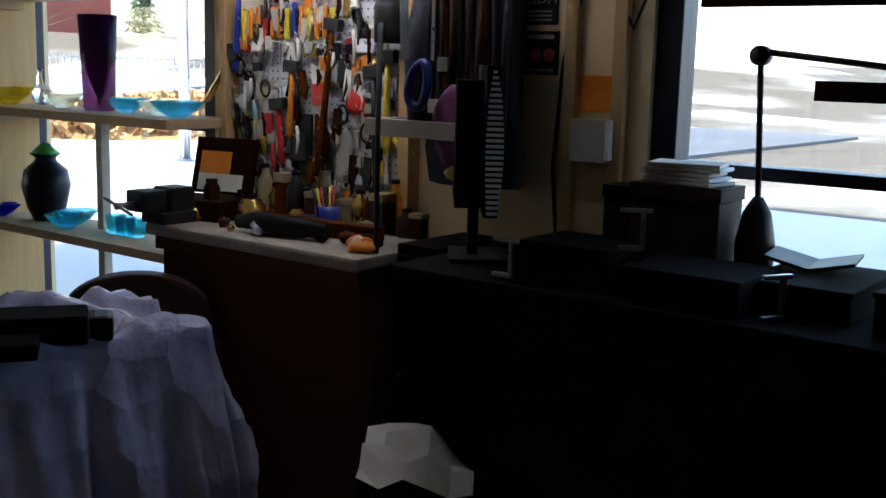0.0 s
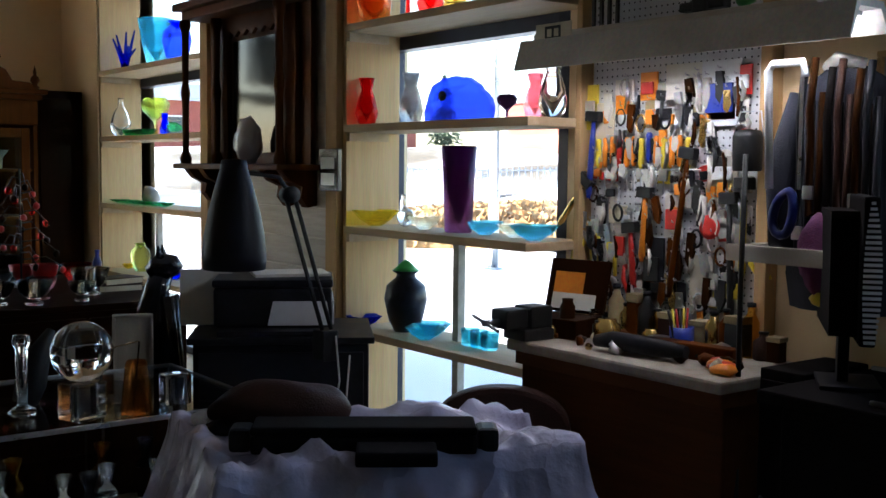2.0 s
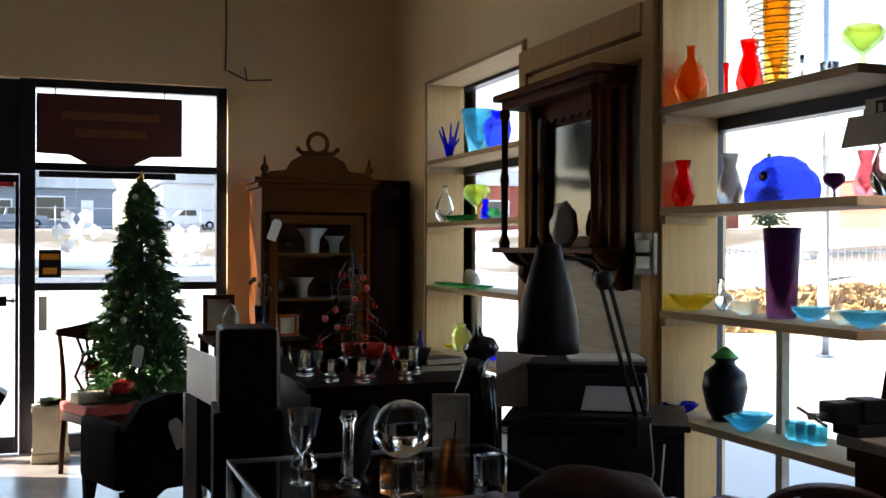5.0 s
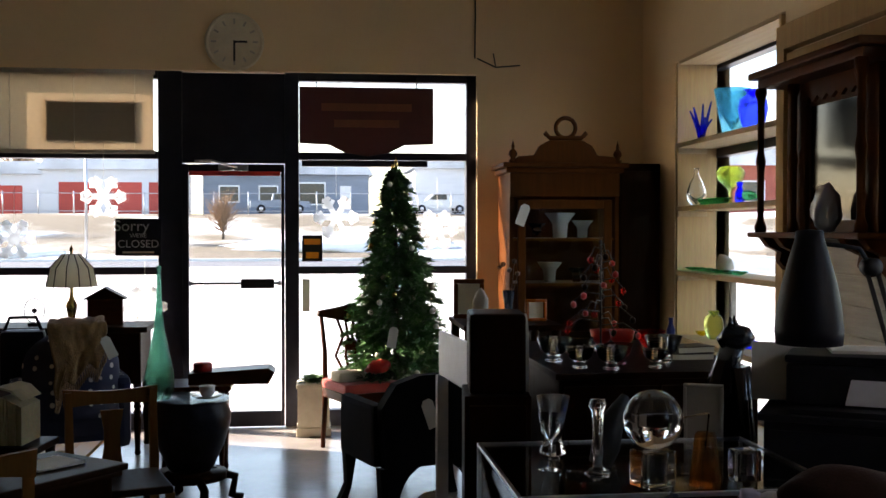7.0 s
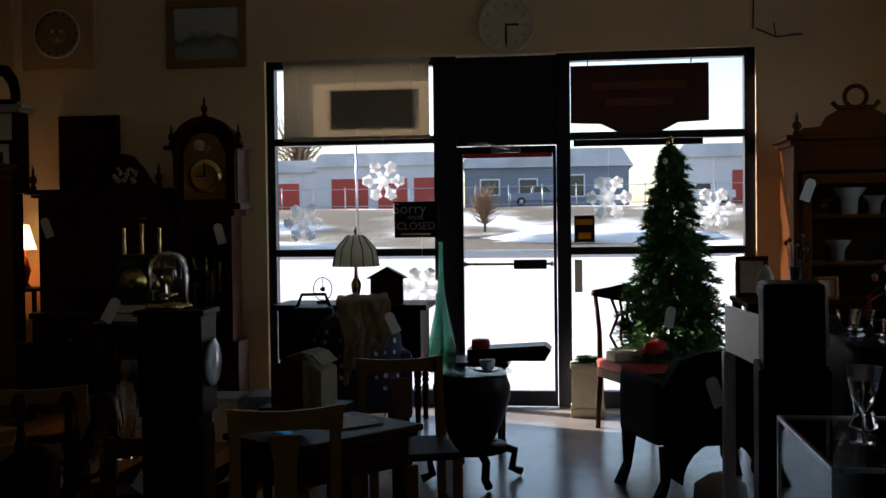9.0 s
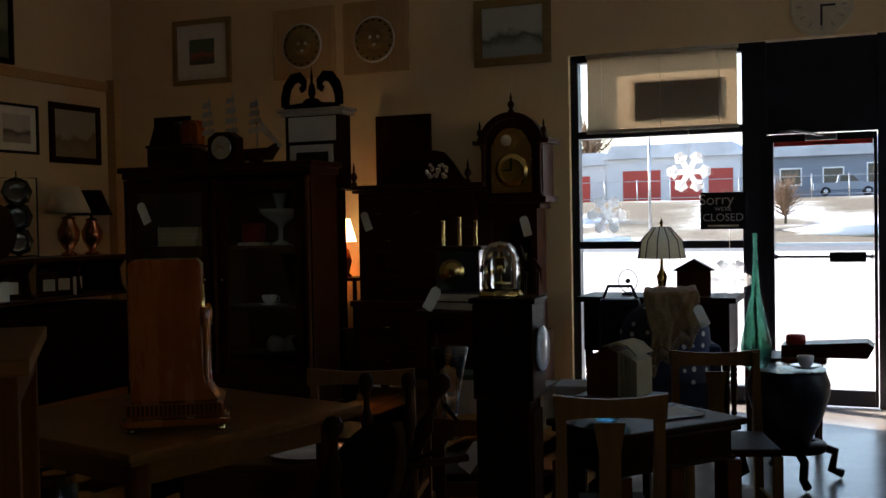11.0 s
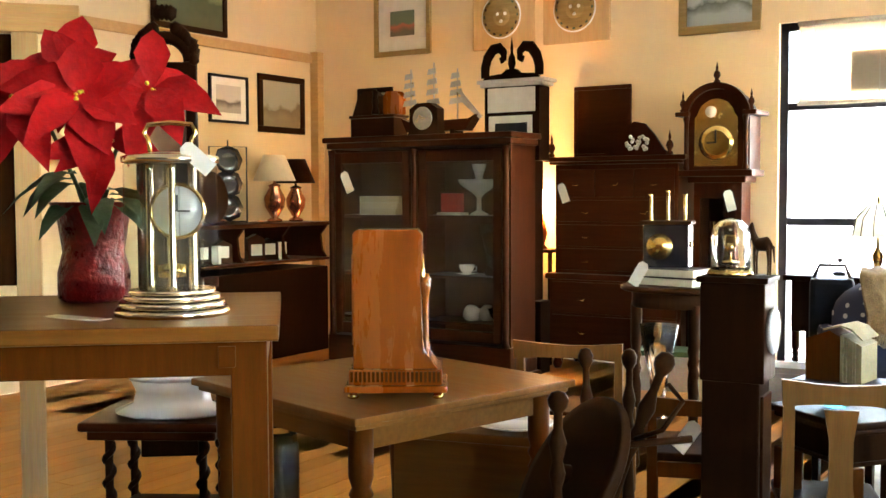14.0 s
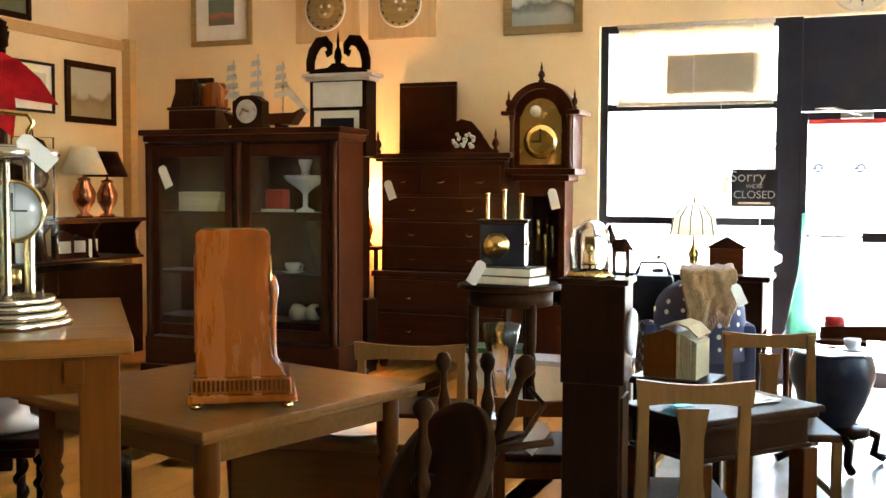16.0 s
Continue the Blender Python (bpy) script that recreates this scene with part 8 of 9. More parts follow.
art_glass("bottle", "g_orange", 3.55, S1, "orange glass bottle vase on a pine shelf", 0.95, 1.0, 3.40)
art_glass("bud", "g_red", 3.35, S1, "thin dark red glass bud vase", 0.85)
art_glass("urn", "g_red", 3.18, S1, "bright red glass vase", 1.0)
art_glass("tall", "g_amber", 3.00, S1, "tall amber glass vase with spiral threads", 0.85, 1.3)
sv = bmesh.new()
tube(sv, [(3.45 + (0.05 + 0.0065 * i / 14) * math.cos(i * 0.5), 3.00 + (0.05 + 0.0065 * i / 14) * math.sin(i * 0.5), S1 + 0.02 + 0.0022 * i) for i in range(160)], 0.0035, 5)
solo("glass_thread", sv, M["brass"], "spiral glass thread wound round the amber vase", "thread")
art_glass("bud", "clear", 2.84, S1, "small clear glass bud vase", 0.6)
art_glass("goblet", "g_lime", 2.50, S1, "fluted green and amber glass goblet", 0.85, 1.0, 3.45, 0.12)
art_glass("cup", "clear", 2.68, S1, "small clear glass cup", 0.8)
art_glass("urn", "g_red", 3.58, S2, "red glass vase with clear foot", 0.9, 1.0, 3.38)
art_glass("urn", "g_smoke", 3.32, S2, "smoky grey glass vase", 0.95)
art_glass("urn", "g_pink", 2.48, S2, "pink and clear glass vase", 0.8, 0.9)
art_glass("urn", "clear", 2.38, S2, "clear glass jug vase", 0.95)
art_glass("goblet", "g_purple", 2.65, S2, "small purple glass goblet", 0.5)
bp = bmesh.new()
plate(bp, [(-0.17, 0), (0.17, 0)] + [(0.175 * math.cos(radians(a)) * (1 + 0.05 * math.sin(a * 0.11)), 0.19 * math.sin(radians(a)) ** 0.7 + 0.004 * math.sin(a * 0.3)) for a in range(6, 175, 8)], -0.018, 0.018)
for v in bp.verts:
    v.co.y += 0.5 * v.co.x * v.co.x
fd = thing("blue_fan_platter", "large cobalt blue glass fan platter", "platter", (3.44, 2.97, S2), -75)
part("platter", bp, M["g_blue"], fd)
part("dark_spot", lat([(0, 0), (0.022, 0.002), (0, 0.004)], 14, (-0.06, -0.02, 0.11), Matrix.Rotation(radians(90), 4, "X")), M["gloss_black"], fd)
art_glass("tall", "g_purple", 2.96, S3, "tall dark purple glass cylinder vase", 1.1, 0.93)
art_glass("bowl", "g_yellow", 3.56, S3, "yellow glass bowl with waved rim", 1.05, 1.0, 3.42, 0.12)
art_glass("bowl", "g_pale", 3.21, S3, "pale amber glass bowl", 0.85)
sw_ = bmesh.new()
tube(sw_, [(-0.07, 0, 0.03), (0, 0, 0.03), (0.05, 0, 0.05), (0.07, 0, 0.1), (0.05, 0, 0.13), (0.09, 0, 0.125)], [0.012, 0.045, 0.02, 0.012, 0.012, 0.003], 10)
solo("glass_swan", sw_, M["clear"], "clear glass swan figurine", "figurine", (3.45, 3.35, S3 + 0.016), 70)
art_glass("bowl", "g_teal", 2.78, S3, "small turquoise glass bowl", 0.8)
art_glass("bowl", "g_pale", 2.59, S3, "small clear amber bowl", 0.75)
art_glass("bowl", "g_teal", 2.42, S3, "blue glass bowl on a pine shelf", 0.95, 0.9, 3.40, 0.08)
art_glass("jar", "urnglaze", 3.35, S4, "dark blue and green glazed lidded jar", 1.05)
solo("jar_lid", lat([(0.062, 0), (0.04, 0.02), (0.02, 0.04), (0.0, 0.05)], 20), M["green"], "green lid of the glazed jar", "lid", (3.45, 3.35, S4 + 0.279))
art_glass("bowl", "g_blue", 3.58, S4, "blue glass bowl with folded rim", 0.8, 0.9, 3.37, 0.15)
art_glass("bowl", "g_teal", 3.18, S4, "shallow blue-green glass bowl with waved rim", 0.8, 1.0, 3.48, 0.1)
art_glass("bowl", "g_aqua", 3.10, S4, "aqua glass bowl with waved rim", 0.85, 1.0, 3.38, 0.12)
for y in (2.87, 2.81, 2.74):
    art_glass("cup", "g_aqua", y, S4, "pale aqua glass tumbler", 0.9)
art_glass("fan", "g_teal", 6.30, S1, "large flared turquoise glass vase", 1.05)
art_glass("jar", "g_blue", 5.95, S1, "round cobalt blue glass vase", 1.0)
cr = thing("blue_coral_ornament", "branched dark blue glass coral", "ornament", (3.42, 6.80, S1 + 0.004))
for i in range(7):
    a = 0.9 * i
    part("branch", tub([(0, 0, 0), (0.03 * math.cos(a), 0.03 * math.sin(a), 0.1), (0.08 * math.cos(a), 0.08 * math.sin(a), 0.16 + 0.02 * i)], [0.02, 0.015, 0.006], 6), M["g_blue"], cr)
art_glass("bottle", "clear", 6.84, S2, "clear teardrop glass bottle", 0.85, 1.1, 3.40)
art_glass("goblet", "g_lime", 6.32, S2, "lime green glass goblet", 1.15, 1.1)
art_glass("urn", "g_blue", 6.16, S2, "small blue glass vase", 0.6)
for i in range(4):
    art_glass("bowl", "g_green", 6.72 - 0.12 * i, S2, "small green glass dish", 0.5, 1.3, 3.42, 0.2)
tg = bmesh.new()
tube(tg, [(-0.1, 0, 0.03), (-0.04, 0, 0.04), (0.04, 0, 0.045), (0.12, 0, 0.05)], [0.01, 0.03, 0.035, 0.008], 8)
solo("green_glass_fish", tg, M["g_green"], "small green glass fish", "figurine", (3.45, 6.0, S2 + 0.008), 90)
solo("grey_whale_ornament", blob(0.07, 2, 0.35, 4, 6, (0.8, 1.2, 0.9), (0, 0, 0.063)), M["wall_grey"], "grey stone bird ornament", "ornament", (3.45, 6.42, S3))
for i in range(6):
    art_glass("bowl", "g_green", 6.86 - 0.16 * i, S3, "shallow green glass leaf dish", 0.7, 0.5, 3.40, 0.25)
art_glass("jar", "g_lime", 6.62, S4, "green striped glass jar", 0.75)
art_glass("cup", "g_amber", 6.15, S4, "square amber glass votive", 1.2)
art_glass("bowl", "g_blue", 6.0, S4, "small blue glass bowl", 0.7)
art_glass("bowl", "g_yellow", 6.85, S4, "small amber glass dish", 0.5)
hn = bmesh.new()
for i in range(6):
    lathe(hn, [(0, -0.02), (0.012, 0), (0, 0.02)], 6, (3.56, 2.42, 2.30 + 0.07 * i))
tube(hn, [(3.56, 2.42, 2.26), (3.56, 2.42, 2.74)], 0.0015, 4)
solo("bead_chain", hn, M["crystal"], "clear bead chain hanging in the window", "decoration")

# ---- work bench and pegboard
wbk = thing("workbench", "brown plywood workbench with a worn pale top", "workbench", (3.12, 1.28, 0))
part("front_panel", bx(0.04, 0.06, 0.03, 0.92, 0.05, 0.86, 0.004), M["benchwood"], wbk)
part("end_panel", bx(0.061, 0.46, 0.89, 0.915, 0.05, 0.86, 0.004), M["benchwood"], wbk)
part("end_panel", bx(0.061, 0.46, 0.03, 0.055, 0.05, 0.86, 0.004), M["benchwood"], wbk)
part("worktop", bx(0.0, 0.47, 0.01, 0.965, 0.905, 0.945, 0.01), paint("worn_bench_top", (0.55, 0.5, 0.42), (0.35, 0.28, 0.2), 0.7, scale=7, bump=0.2), wbk)
part("edge_board", bx(0.015, 0.46, 0.02, 0.93, 0.86, 0.905, 0.004), M["benchwood"], wbk)
pg = thing("pegboard", "white perforated pegboard above the bench", "pegboard", (3.585, 1.50, 0.96))
part("board", bx(0, 0.008, 0, 0.80, 0, 1.5, 0.002), M["white"], pg)
hb_ = bmesh.new()
for i in range(30):
    for j in range(57):
        y, z = 0.02 + 0.0262 * i, 0.02 + 0.0262 * j
        hb_.faces.new([hb_.verts.new((-0.0006, y + 0.004 * math.cos(a), z + 0.004 * math.sin(a))) for a in (0, 1.047, 2.094, 3.142, 4.189, 5.236)])
part("perforation", hb_, M["black"], pg)
for y in (-0.045,):
    part("post", bx(-0.05, 0.01, y, y + 0.045, -0.9, 1.6, 0.004), M["pine"], pg)
sh = thing("bench_shelf", "deep shelf with a strip light over the bench", "shelf", (3.28, 1.1, 1.93))
part("board", bx(-0.04, 0.30, 0, 1.16, 0.075, 0.10, 0.004), M["whitewash"], sh)
hsg = bmesh.new()
plate(hsg, [(-0.13, -0.035), (-0.124, -0.035), (-0.09, 0.05), (0.01, 0.05), (0.045, -0.012), (0.05, -0.005), (0.02, 0.07), (-0.10, 0.07)], -0.16, 1.16)
part("light_reflector", hsg, paint("aged_white_enamel", (0.55, 0.52, 0.47), (0.42, 0.39, 0.34), 0.35, scale=5, bump=0.03), sh)
part("light_housing", bx(-0.07, -0.01, -0.12, 1.12, 0.034, 0.048, 0.004), M["steel"], sh)
# added fill light for the pegboard, hidden behind the reflector's front lip
part("fill_tube", tub([(-0.04, -0.1, 0.016), (-0.04, 1.1, 0.016)], 0.013, 10), glow("pegboard_fill_glow", (0.95, 0.96, 1.0), 6.5), sh, "hidden glowing tube added to brighten the pegboard")
mk = part("end_card", bx(-0.047, -0.041, 0.96, 1.14, 0.03, 0.13, 0.002), M["cream"], sh)
for q in ((1.01, 1.02, 0.05, 0.12), (1.08, 1.09, 0.05, 0.12), (1.02, 1.08, 0.11, 0.12), (1.02, 1.08, 0.075, 0.083), (1.045, 1.055, 0.05, 0.11)):
    part("mark", bx(-0.0485, -0.0472, *q), M["black"], mk)
solo("green_frog_toy", blob(0.03, 2, 0.5, 8, 2, (1, 1, 1.3), (0, 0, 0.035)), M["green"], "bright green toy clipped on the shelf", "toy", (3.27, 1.36, 2.031))
for i, y in enumerate((1.95, 1.99, 2.03, 2.07)):
    solo("shelf_file", bx(-0.006, 0.006, -0.006, 0.006, 0, 0.16, 0.001), M["iron"], "thin iron file standing on the shelf", "file", (3.5, y + 0.15, 2.031), 0, "standing files")
solo("black_bracket_tool", cube(bx(-0.02, 0.02, -0.09, 0.09, 0.03, 0.06, 0.006), -0.03, 0.03, -0.03, 0.03, 0, 0.09, 0.006), M["iron"], "black iron tool lying on the shelf", "tool", (3.4, 1.62, 2.031))
# tools: local x is along -y of the room, they face -x
def hang(ob, y, z, roll=0.0):
    ob.matrix_basis = pose(3.576, y, z, 0, 0, -90) @ pose(0, 0, 0, 0, roll, 0)
    return ob


cols = ["yellow", "orange", "orange", "red", "orange", "orange", "yellow", "blue", "orange", "yellow", "orange", "orange", "yellow"]
for i, c in enumerate(cols):
    s = thing("screwdriver", c + " handled screwdriver hanging on the pegboard", "screwdriver", group="screwdrivers")
    part("handle", lat([(0.006, 0), (0.011, 0.012), (0.012, 0.07), (0.009, 0.085), (0.012, 0.1), (0.008, 0.11)], 8, (0, -0.016, 0)), M[c], s)
    part("shaft", tub([(0, -0.016, 0.0), (0, -0.016, -0.09)], 0.003, 6), M["steel"], s)
    hang(s, 2.24 - 0.036 * i, 1.555 + (0.02 if c == "blue" else 0.004 * (i % 3)), 0)
rl = bmesh.new()
tube(rl, [(3.56, 2.3, 1.552), (3.56, 1.75, 1.552)], 0.004, 6)
solo("tool_rail", rl, M["steel"], "steel rail with hanging screwdrivers", "rail")


def tool_card(label, y, z, w, h, m, m2=None, name="tool_packet"):
    t = thing(name, label, "packet", group="hanging packets")
    part("card", bx(-w / 2, w / 2, -0.012, -0.004, -h, 0, 0.002), M[m], t)
    if m2:
        part("insert", bx(-w * 0.35, w * 0.35, -0.024, -0.013, -h * 0.8, -h * 0.35, 0.004), M[m2], t)
    return hang(t, y, z)


for y, z, w, h, a, b in ((2.12, 1.88, 0.09, 0.16, "paper", "orange"), (2.0, 1.90, 0.08, 0.1, "orange", "red"), (1.84, 1.92, 0.16, 0.15, "paper", None), (1.68, 1.92, 0.16, 0.22, "white", "blue"), (1.68, 1.79, 0.13, 0.07, "red", None), (1.92, 1.80, 0.1, 0.09, "white", "black"),
                         (2.29, 1.87, 0.07, 0.17, "yellow", "bone"), (2.22, 1.80, 0.1, 0.26, "cream", None), (1.66, 1.60, 0.12, 0.1, "wall_grey", "white"), (1.70, 1.46, 0.1, 0.11, "paper", None), (1.87, 1.47, 0.08, 0.16, "paper", "red"), (2.14, 1.42, 0.09, 0.07, "cream", None),
                         (1.96, 1.31, 0.1, 0.2, "black", "iron"), (1.74, 1.26, 0.1, 0.17, "wall_grey", None), (2.12, 1.36, 0.07, 0.16, "bone", "red"), (1.85, 1.66, 0.07, 0.09, "black", None), (2.02, 1.15, 0.1, 0.08, "paper", "steel"), (1.6, 1.22, 0.07, 0.12, "white", "yellow"), (1.58, 1.9, 0.05, 0.1, "red", "white")):
    tool_card("small hanging tool packet on the pegboard", y, z, w, h, a, b)
rnd = random.Random(55)
for i in range(120):
    y, z = 1.54 + 0.74 * rnd.random(), 1.06 + 0.84 * rnd.random()
    m = rnd.choice(("steel", "iron", "oak", "black", "brass", "paper", "steel", "iron", "bone", "walnut", "paper", "bone"))
    t = thing("small_hanging_tool", "small " + {"steel": "steel", "iron": "black iron", "oak": "wooden", "black": "black", "brass": "brass", "paper": "white", "red": "red", "walnut": "dark wooden", "orange": "orange", "bone": "grey"}[m] + " tool hanging on a peg", "tool", group="small tools")
    L = rnd.uniform(0.05, 0.13)
    k = (i * 7 + i // 5) % 3
    if k == 0:
        part("tool_body", tub([(0, -0.02, 0), (0.008, -0.022, -L * 0.5), (-0.004, -0.02, -L)], [0.005, 0.009, 0.006], 7), M[m], t)
    elif k == 1:
        part("tool_body", plat([(-0.014, 0), (0.014, 0), (0.02, -L * 0.6), (0.006, -L), (-0.012, -L * 0.8)], -0.026, -0.012), M[m], t)
    else:
        part("tool_body", tub([(0.022 * math.cos(a), -0.02, -0.03 + 0.03 * math.sin(a)) for a in [0.5236 * q for q in range(12)]], 0.005, 6, True), M[m], t)
    part("peg_hook", tub([(0, 0.0, 0.012), (0, -0.03, 0.012), (0, -0.032, 0.02)], 0.002, 5), M["steel"], t)
    hang(t, y, z, rnd.uniform(-12, 12))
for i, (y, z, L, m, r) in enumerate(((1.80, 1.60, 0.50, "oak", 8), (1.99, 1.46, 0.24, "orange", 3), (1.62, 1.45, 0.46, "iron", -3), (2.26, 1.74, 0.3, "blue", 4), (1.56, 1.5, 0.3, "yellow", 0), (2.06, 1.33, 0.2, "red", -6), (2.3, 1.5, 0.22, "brass", 40))):
    t = thing("hanging_hand_tool", "long handled hand tool on the pegboard", "tool", group="hand tools")
    part("handle", lat([(0.008, -L), (0.013, -L * 0.9), (0.011, -L * 0.3), (0.008, 0)], 10, (0, -0.025, 0)), M[m], t)
    part("head", bx(-0.035, 0.035, -0.04, -0.01, -0.01, 0.03, 0.005), M["iron"], t)
    hang(t, y, z, r)
for i, (y, z, m) in enumerate(((2.32, 1.34, "yellow"), (2.24, 1.33, "yellow"), (2.18, 1.30, "yellow"), (2.1, 1.22, "red"), (1.55, 1.32, "yellow"), (2.28, 1.28, "black"))):
    t = thing("pliers", m + " handled pliers hanging on the pegboard", "pliers", group="pliers")
    for s in (-1, 1):
        part("handle", tub([(0.003 * s, -0.016, -0.02), (0.025 * s, -0.016, -0.07), (0.016 * s, -0.016, -0.15)], [0.006, 0.009, 0.007], 8), M[m], t)
    part("jaw", plat([(-0.014, -0.02), (0.014, -0.02), (0.012, 0.02), (0.004, 0.05), (-0.004, 0.05), (-0.012, 0.02)], -0.022, -0.01), M["steel"], t)
    hang(t, y, z, 15 - 12 * i)
t = thing("tape_roll", "red and white tape roll on the pegboard", "tape")
part("disc", lat([(0.02, 0.0), (0.04, 0.0), (0.042, 0.02), (0.02, 0.022)], 28, (0, -0.005, 0), Matrix.Rotation(radians(90), 4, "X")), M["red"], t)
part("core", lat([(0, 0.0), (0.019, 0.0), (0.019, 0.018), (0, 0.018)], 20, (0, -0.005, 0), Matrix.Rotation(radians(90), 4, "X")), M["orange"], t)
hang(t, 1.70, 1.36)
t = thing("hanging_can", "dark metal can on a wire bail", "can")
part("can_body", lat([(0.042, -0.13), (0.046, -0.125), (0.048, -0.02), (0.04, 0.0), (0, 0.005)], 20, (0, -0.08, 0)), M["iron"], t)
part("bail", tub([(-0.06, -0.08, -0.02), (-0.04, -0.07, 0.06), (0.04, -0.07, 0.06), (0.06, -0.08, -0.02)], 0.003, 5), M["steel"], t)
hang(t, 1.51, 1.68)
bc_ = bmesh.new()
tube(bc_, [(3.24, 1.32, 1.6), (3.235, 1.32, 1.2), (3.24, 1.32, 0.7), (3.22, 1.30, 0.5)], 0.008, 6)
solo("black_cable", bc_, M["iron"], "black cable hanging at the bench end", "cable")
for i, (y, z0, z1, m) in enumerate(((1.24, 1.86, 1.30, "black"), (1.20, 1.88, 1.42, "walnut"), (1.15, 1.85, 1.24, "matt_black"), (1.11, 1.87, 1.34, "leather"), (1.06, 1.84, 1.40, "walnut"), (1.02, 1.86, 1.30, "black"))):
    st = thing("hanging_strap", "worn dark strap hanging from a hook", "strap", (3.40 - 0.01 * (i % 2), y, 0), 0, "hanging straps")
    part("webbing", tub([(0, 0, z0), (-0.012, 0.006, z0 - 0.15), (0.006, 0.012, (z0 + z1) / 2), (-0.006, 0.004, z1), (0.006, -0.018, z1 + 0.01), (0.01, -0.02, z0 - 0.1)], 0.011, 6), M[m], st)
    part("buckle", bx(-0.016, -0.008, -0.014, 0.02, z1 + 0.05, z1 + 0.09, 0.002), M["steel"], st)
hk = thing("hacksaw", "large silver saw frame with a blue handle", "saw", (3.30, 1.22, 1.86), -90)
part("saw_frame", tub([(-0.06, 0, -0.36), (-0.075, 0, -0.02), (-0.06, 0, 0.0), (0.04, 0, 0.0), (0.05, 0, -0.04)], 0.012, 8), M["white"], hk)
part("blade", bx(0.035, 0.045, -0.002, 0.002, -0.36, -0.03), M["steel"], hk)
part("saw_handle", tub([(0.045 * math.cos(a) * (0.55 if math.cos(a) > 0 else 1.0), 0, -0.43 + 0.06 * math.sin(a) + 0.02 * math.cos(a)) for a in [0.3927 * k for k in range(16)]], 0.014, 10, True), M["navy"], hk)
jk = thing("hanging_jacket", "dark blue jacket hanging on a hook", "jacket", (3.50, 1.17, 1.86), -90)
jb = bmesh.new()
N = 20
rings = []
for z, w_, d_ in ((0, 0.05, 0.03), (-0.05, 0.13, 0.06), (-0.15, 0.15, 0.07), (-0.4, 0.15, 0.075), (-0.62, 0.16, 0.08), (-0.72, 0.15, 0.07)):
    rings.append([jb.verts.new((w_ * math.cos(a) * (1 + 0.12 * math.sin(5 * a + z * 6)), d_ * math.sin(a) * (1 + 0.25 * math.sin(7 * a + z * 4)), z)) for a in [2 * math.pi * i / N for i in range(N)]])
for a, b in zip(rings, rings[1:]):
    for i in range(N):
        jb.faces.new((a[i], b[i], b[(i + 1) % N], a[(i + 1) % N])).smooth = True
part("body", jb, M["jacket"], jk)
part("sleeve", tub([(-0.13, -0.02, -0.08), (-0.17, -0.06, -0.3), (-0.15, -0.07, -0.55)], [0.04, 0.05, 0.04], 10), M["jacket"], jk)
part("collar", tub([(-0.06, 0, 0.0), (0, -0.05, 0.02), (0.06, 0, 0.0)], 0.02, 8), M["bone"], jk)
solo("plum_cloth", blob(0.08, 3, 0.35, 5, 4, (0.6, 0.85, 1.5), (0, 0, -0.11)), M["mauve"], "plum cloth bag hanging on a hook", "cloth", (3.36, 1.14, 1.42))
solo("yellow_rag", blob(0.04, 2, 0.5, 6, 1, (0.8, 1.4, 0.6), (0, 0, 0)), M["yellow"], "yellow rag hanging below the cloth", "rag", (3.36, 1.12, 1.185))
sr = thing("shelf_bracket_board", "grey board bracket beside the pegboard", "bracket", (3.3, 1.08, 1.28))
part("board", bx(0, 0.02, 0, 0.35, 0, 0.05, 0.003), M["wall_grey"], sr)
part("leg", bx(0.02, 0.3, 0.3, 0.33, 0, 0.05, 0.003), M["wall_grey"], sr)
# on the bench
vs = thing("bench_vise", "black iron vise on the bench corner", "vise", (3.17, 2.19, 0.946))
part("vise_base", bx(-0.06, 0.08, -0.06, 0.06, 0, 0.04, 0.008), M["iron"], vs)
part("fixed_jaw", bx(-0.02, 0.08, -0.05, 0.05, 0.04, 0.12, 0.01), M["iron"], vs)
part("moving_jaw", bx(-0.13, -0.03, -0.045, 0.045, 0.045, 0.115, 0.01), M["iron"], vs)
part("screw", tub([(-0.2, 0, 0.07), (-0.13, 0, 0.07)], 0.012, 10), M["steel"], vs)
part("tommy_bar", tub([(-0.19, -0.07, 0.05), (-0.19, 0.07, 0.09)], 0.006, 8), M["steel"], vs)
ob = thing("open_box", "open box with a picture card in its lid", "box", (3.34, 2.20, 0.946), -78)
part("box_base", bx(-0.13, 0.13, -0.09, 0.09, 0, 0.07, 0.004), M["walnut"], ob)
lid = part("lid", bx(-0.13, 0.13, -0.008, 0.008, 0, 0.2, 0.003), M["darkwood"], ob)
lid.matrix_basis = pose(0, 0.09, 0.072, -14, 0, 0)
part("card", bx(-0.10, 0.03, -0.011, -0.0085, 0.05, 0.15), M["orange"], lid)
part("card_strip", bx(-0.10, 0.09, -0.012, -0.009, 0.01, 0.07), M["paper"], lid)
for i, (y, m, r, h) in enumerate(((2.10, "clear", 0.025, 0.1), (2.02, "iron", 0.03, 0.07), (1.94, "brass", 0.045, 0.09), (1.83, "brass", 0.03, 0.06), (1.75, "steel", 0.05, 0.05), (2.14, "walnut", 0.028, 0.14))):
    solo("bench_jar", lat([(r, 0), (r * 1.05, 0.005), (r, h * 0.8), (r * 0.7, h * 0.9), (r * 0.75, h), (0, h)], 16), M[m], "small jar or brass fitting on the bench", "jar", (3.42 - 0.05 * (i % 3), y, 0.946), 0, "bench jars")
pb_ = thing("pen_cup", "blue tin holding pens", "cup", (3.45, 1.72, 0.946))
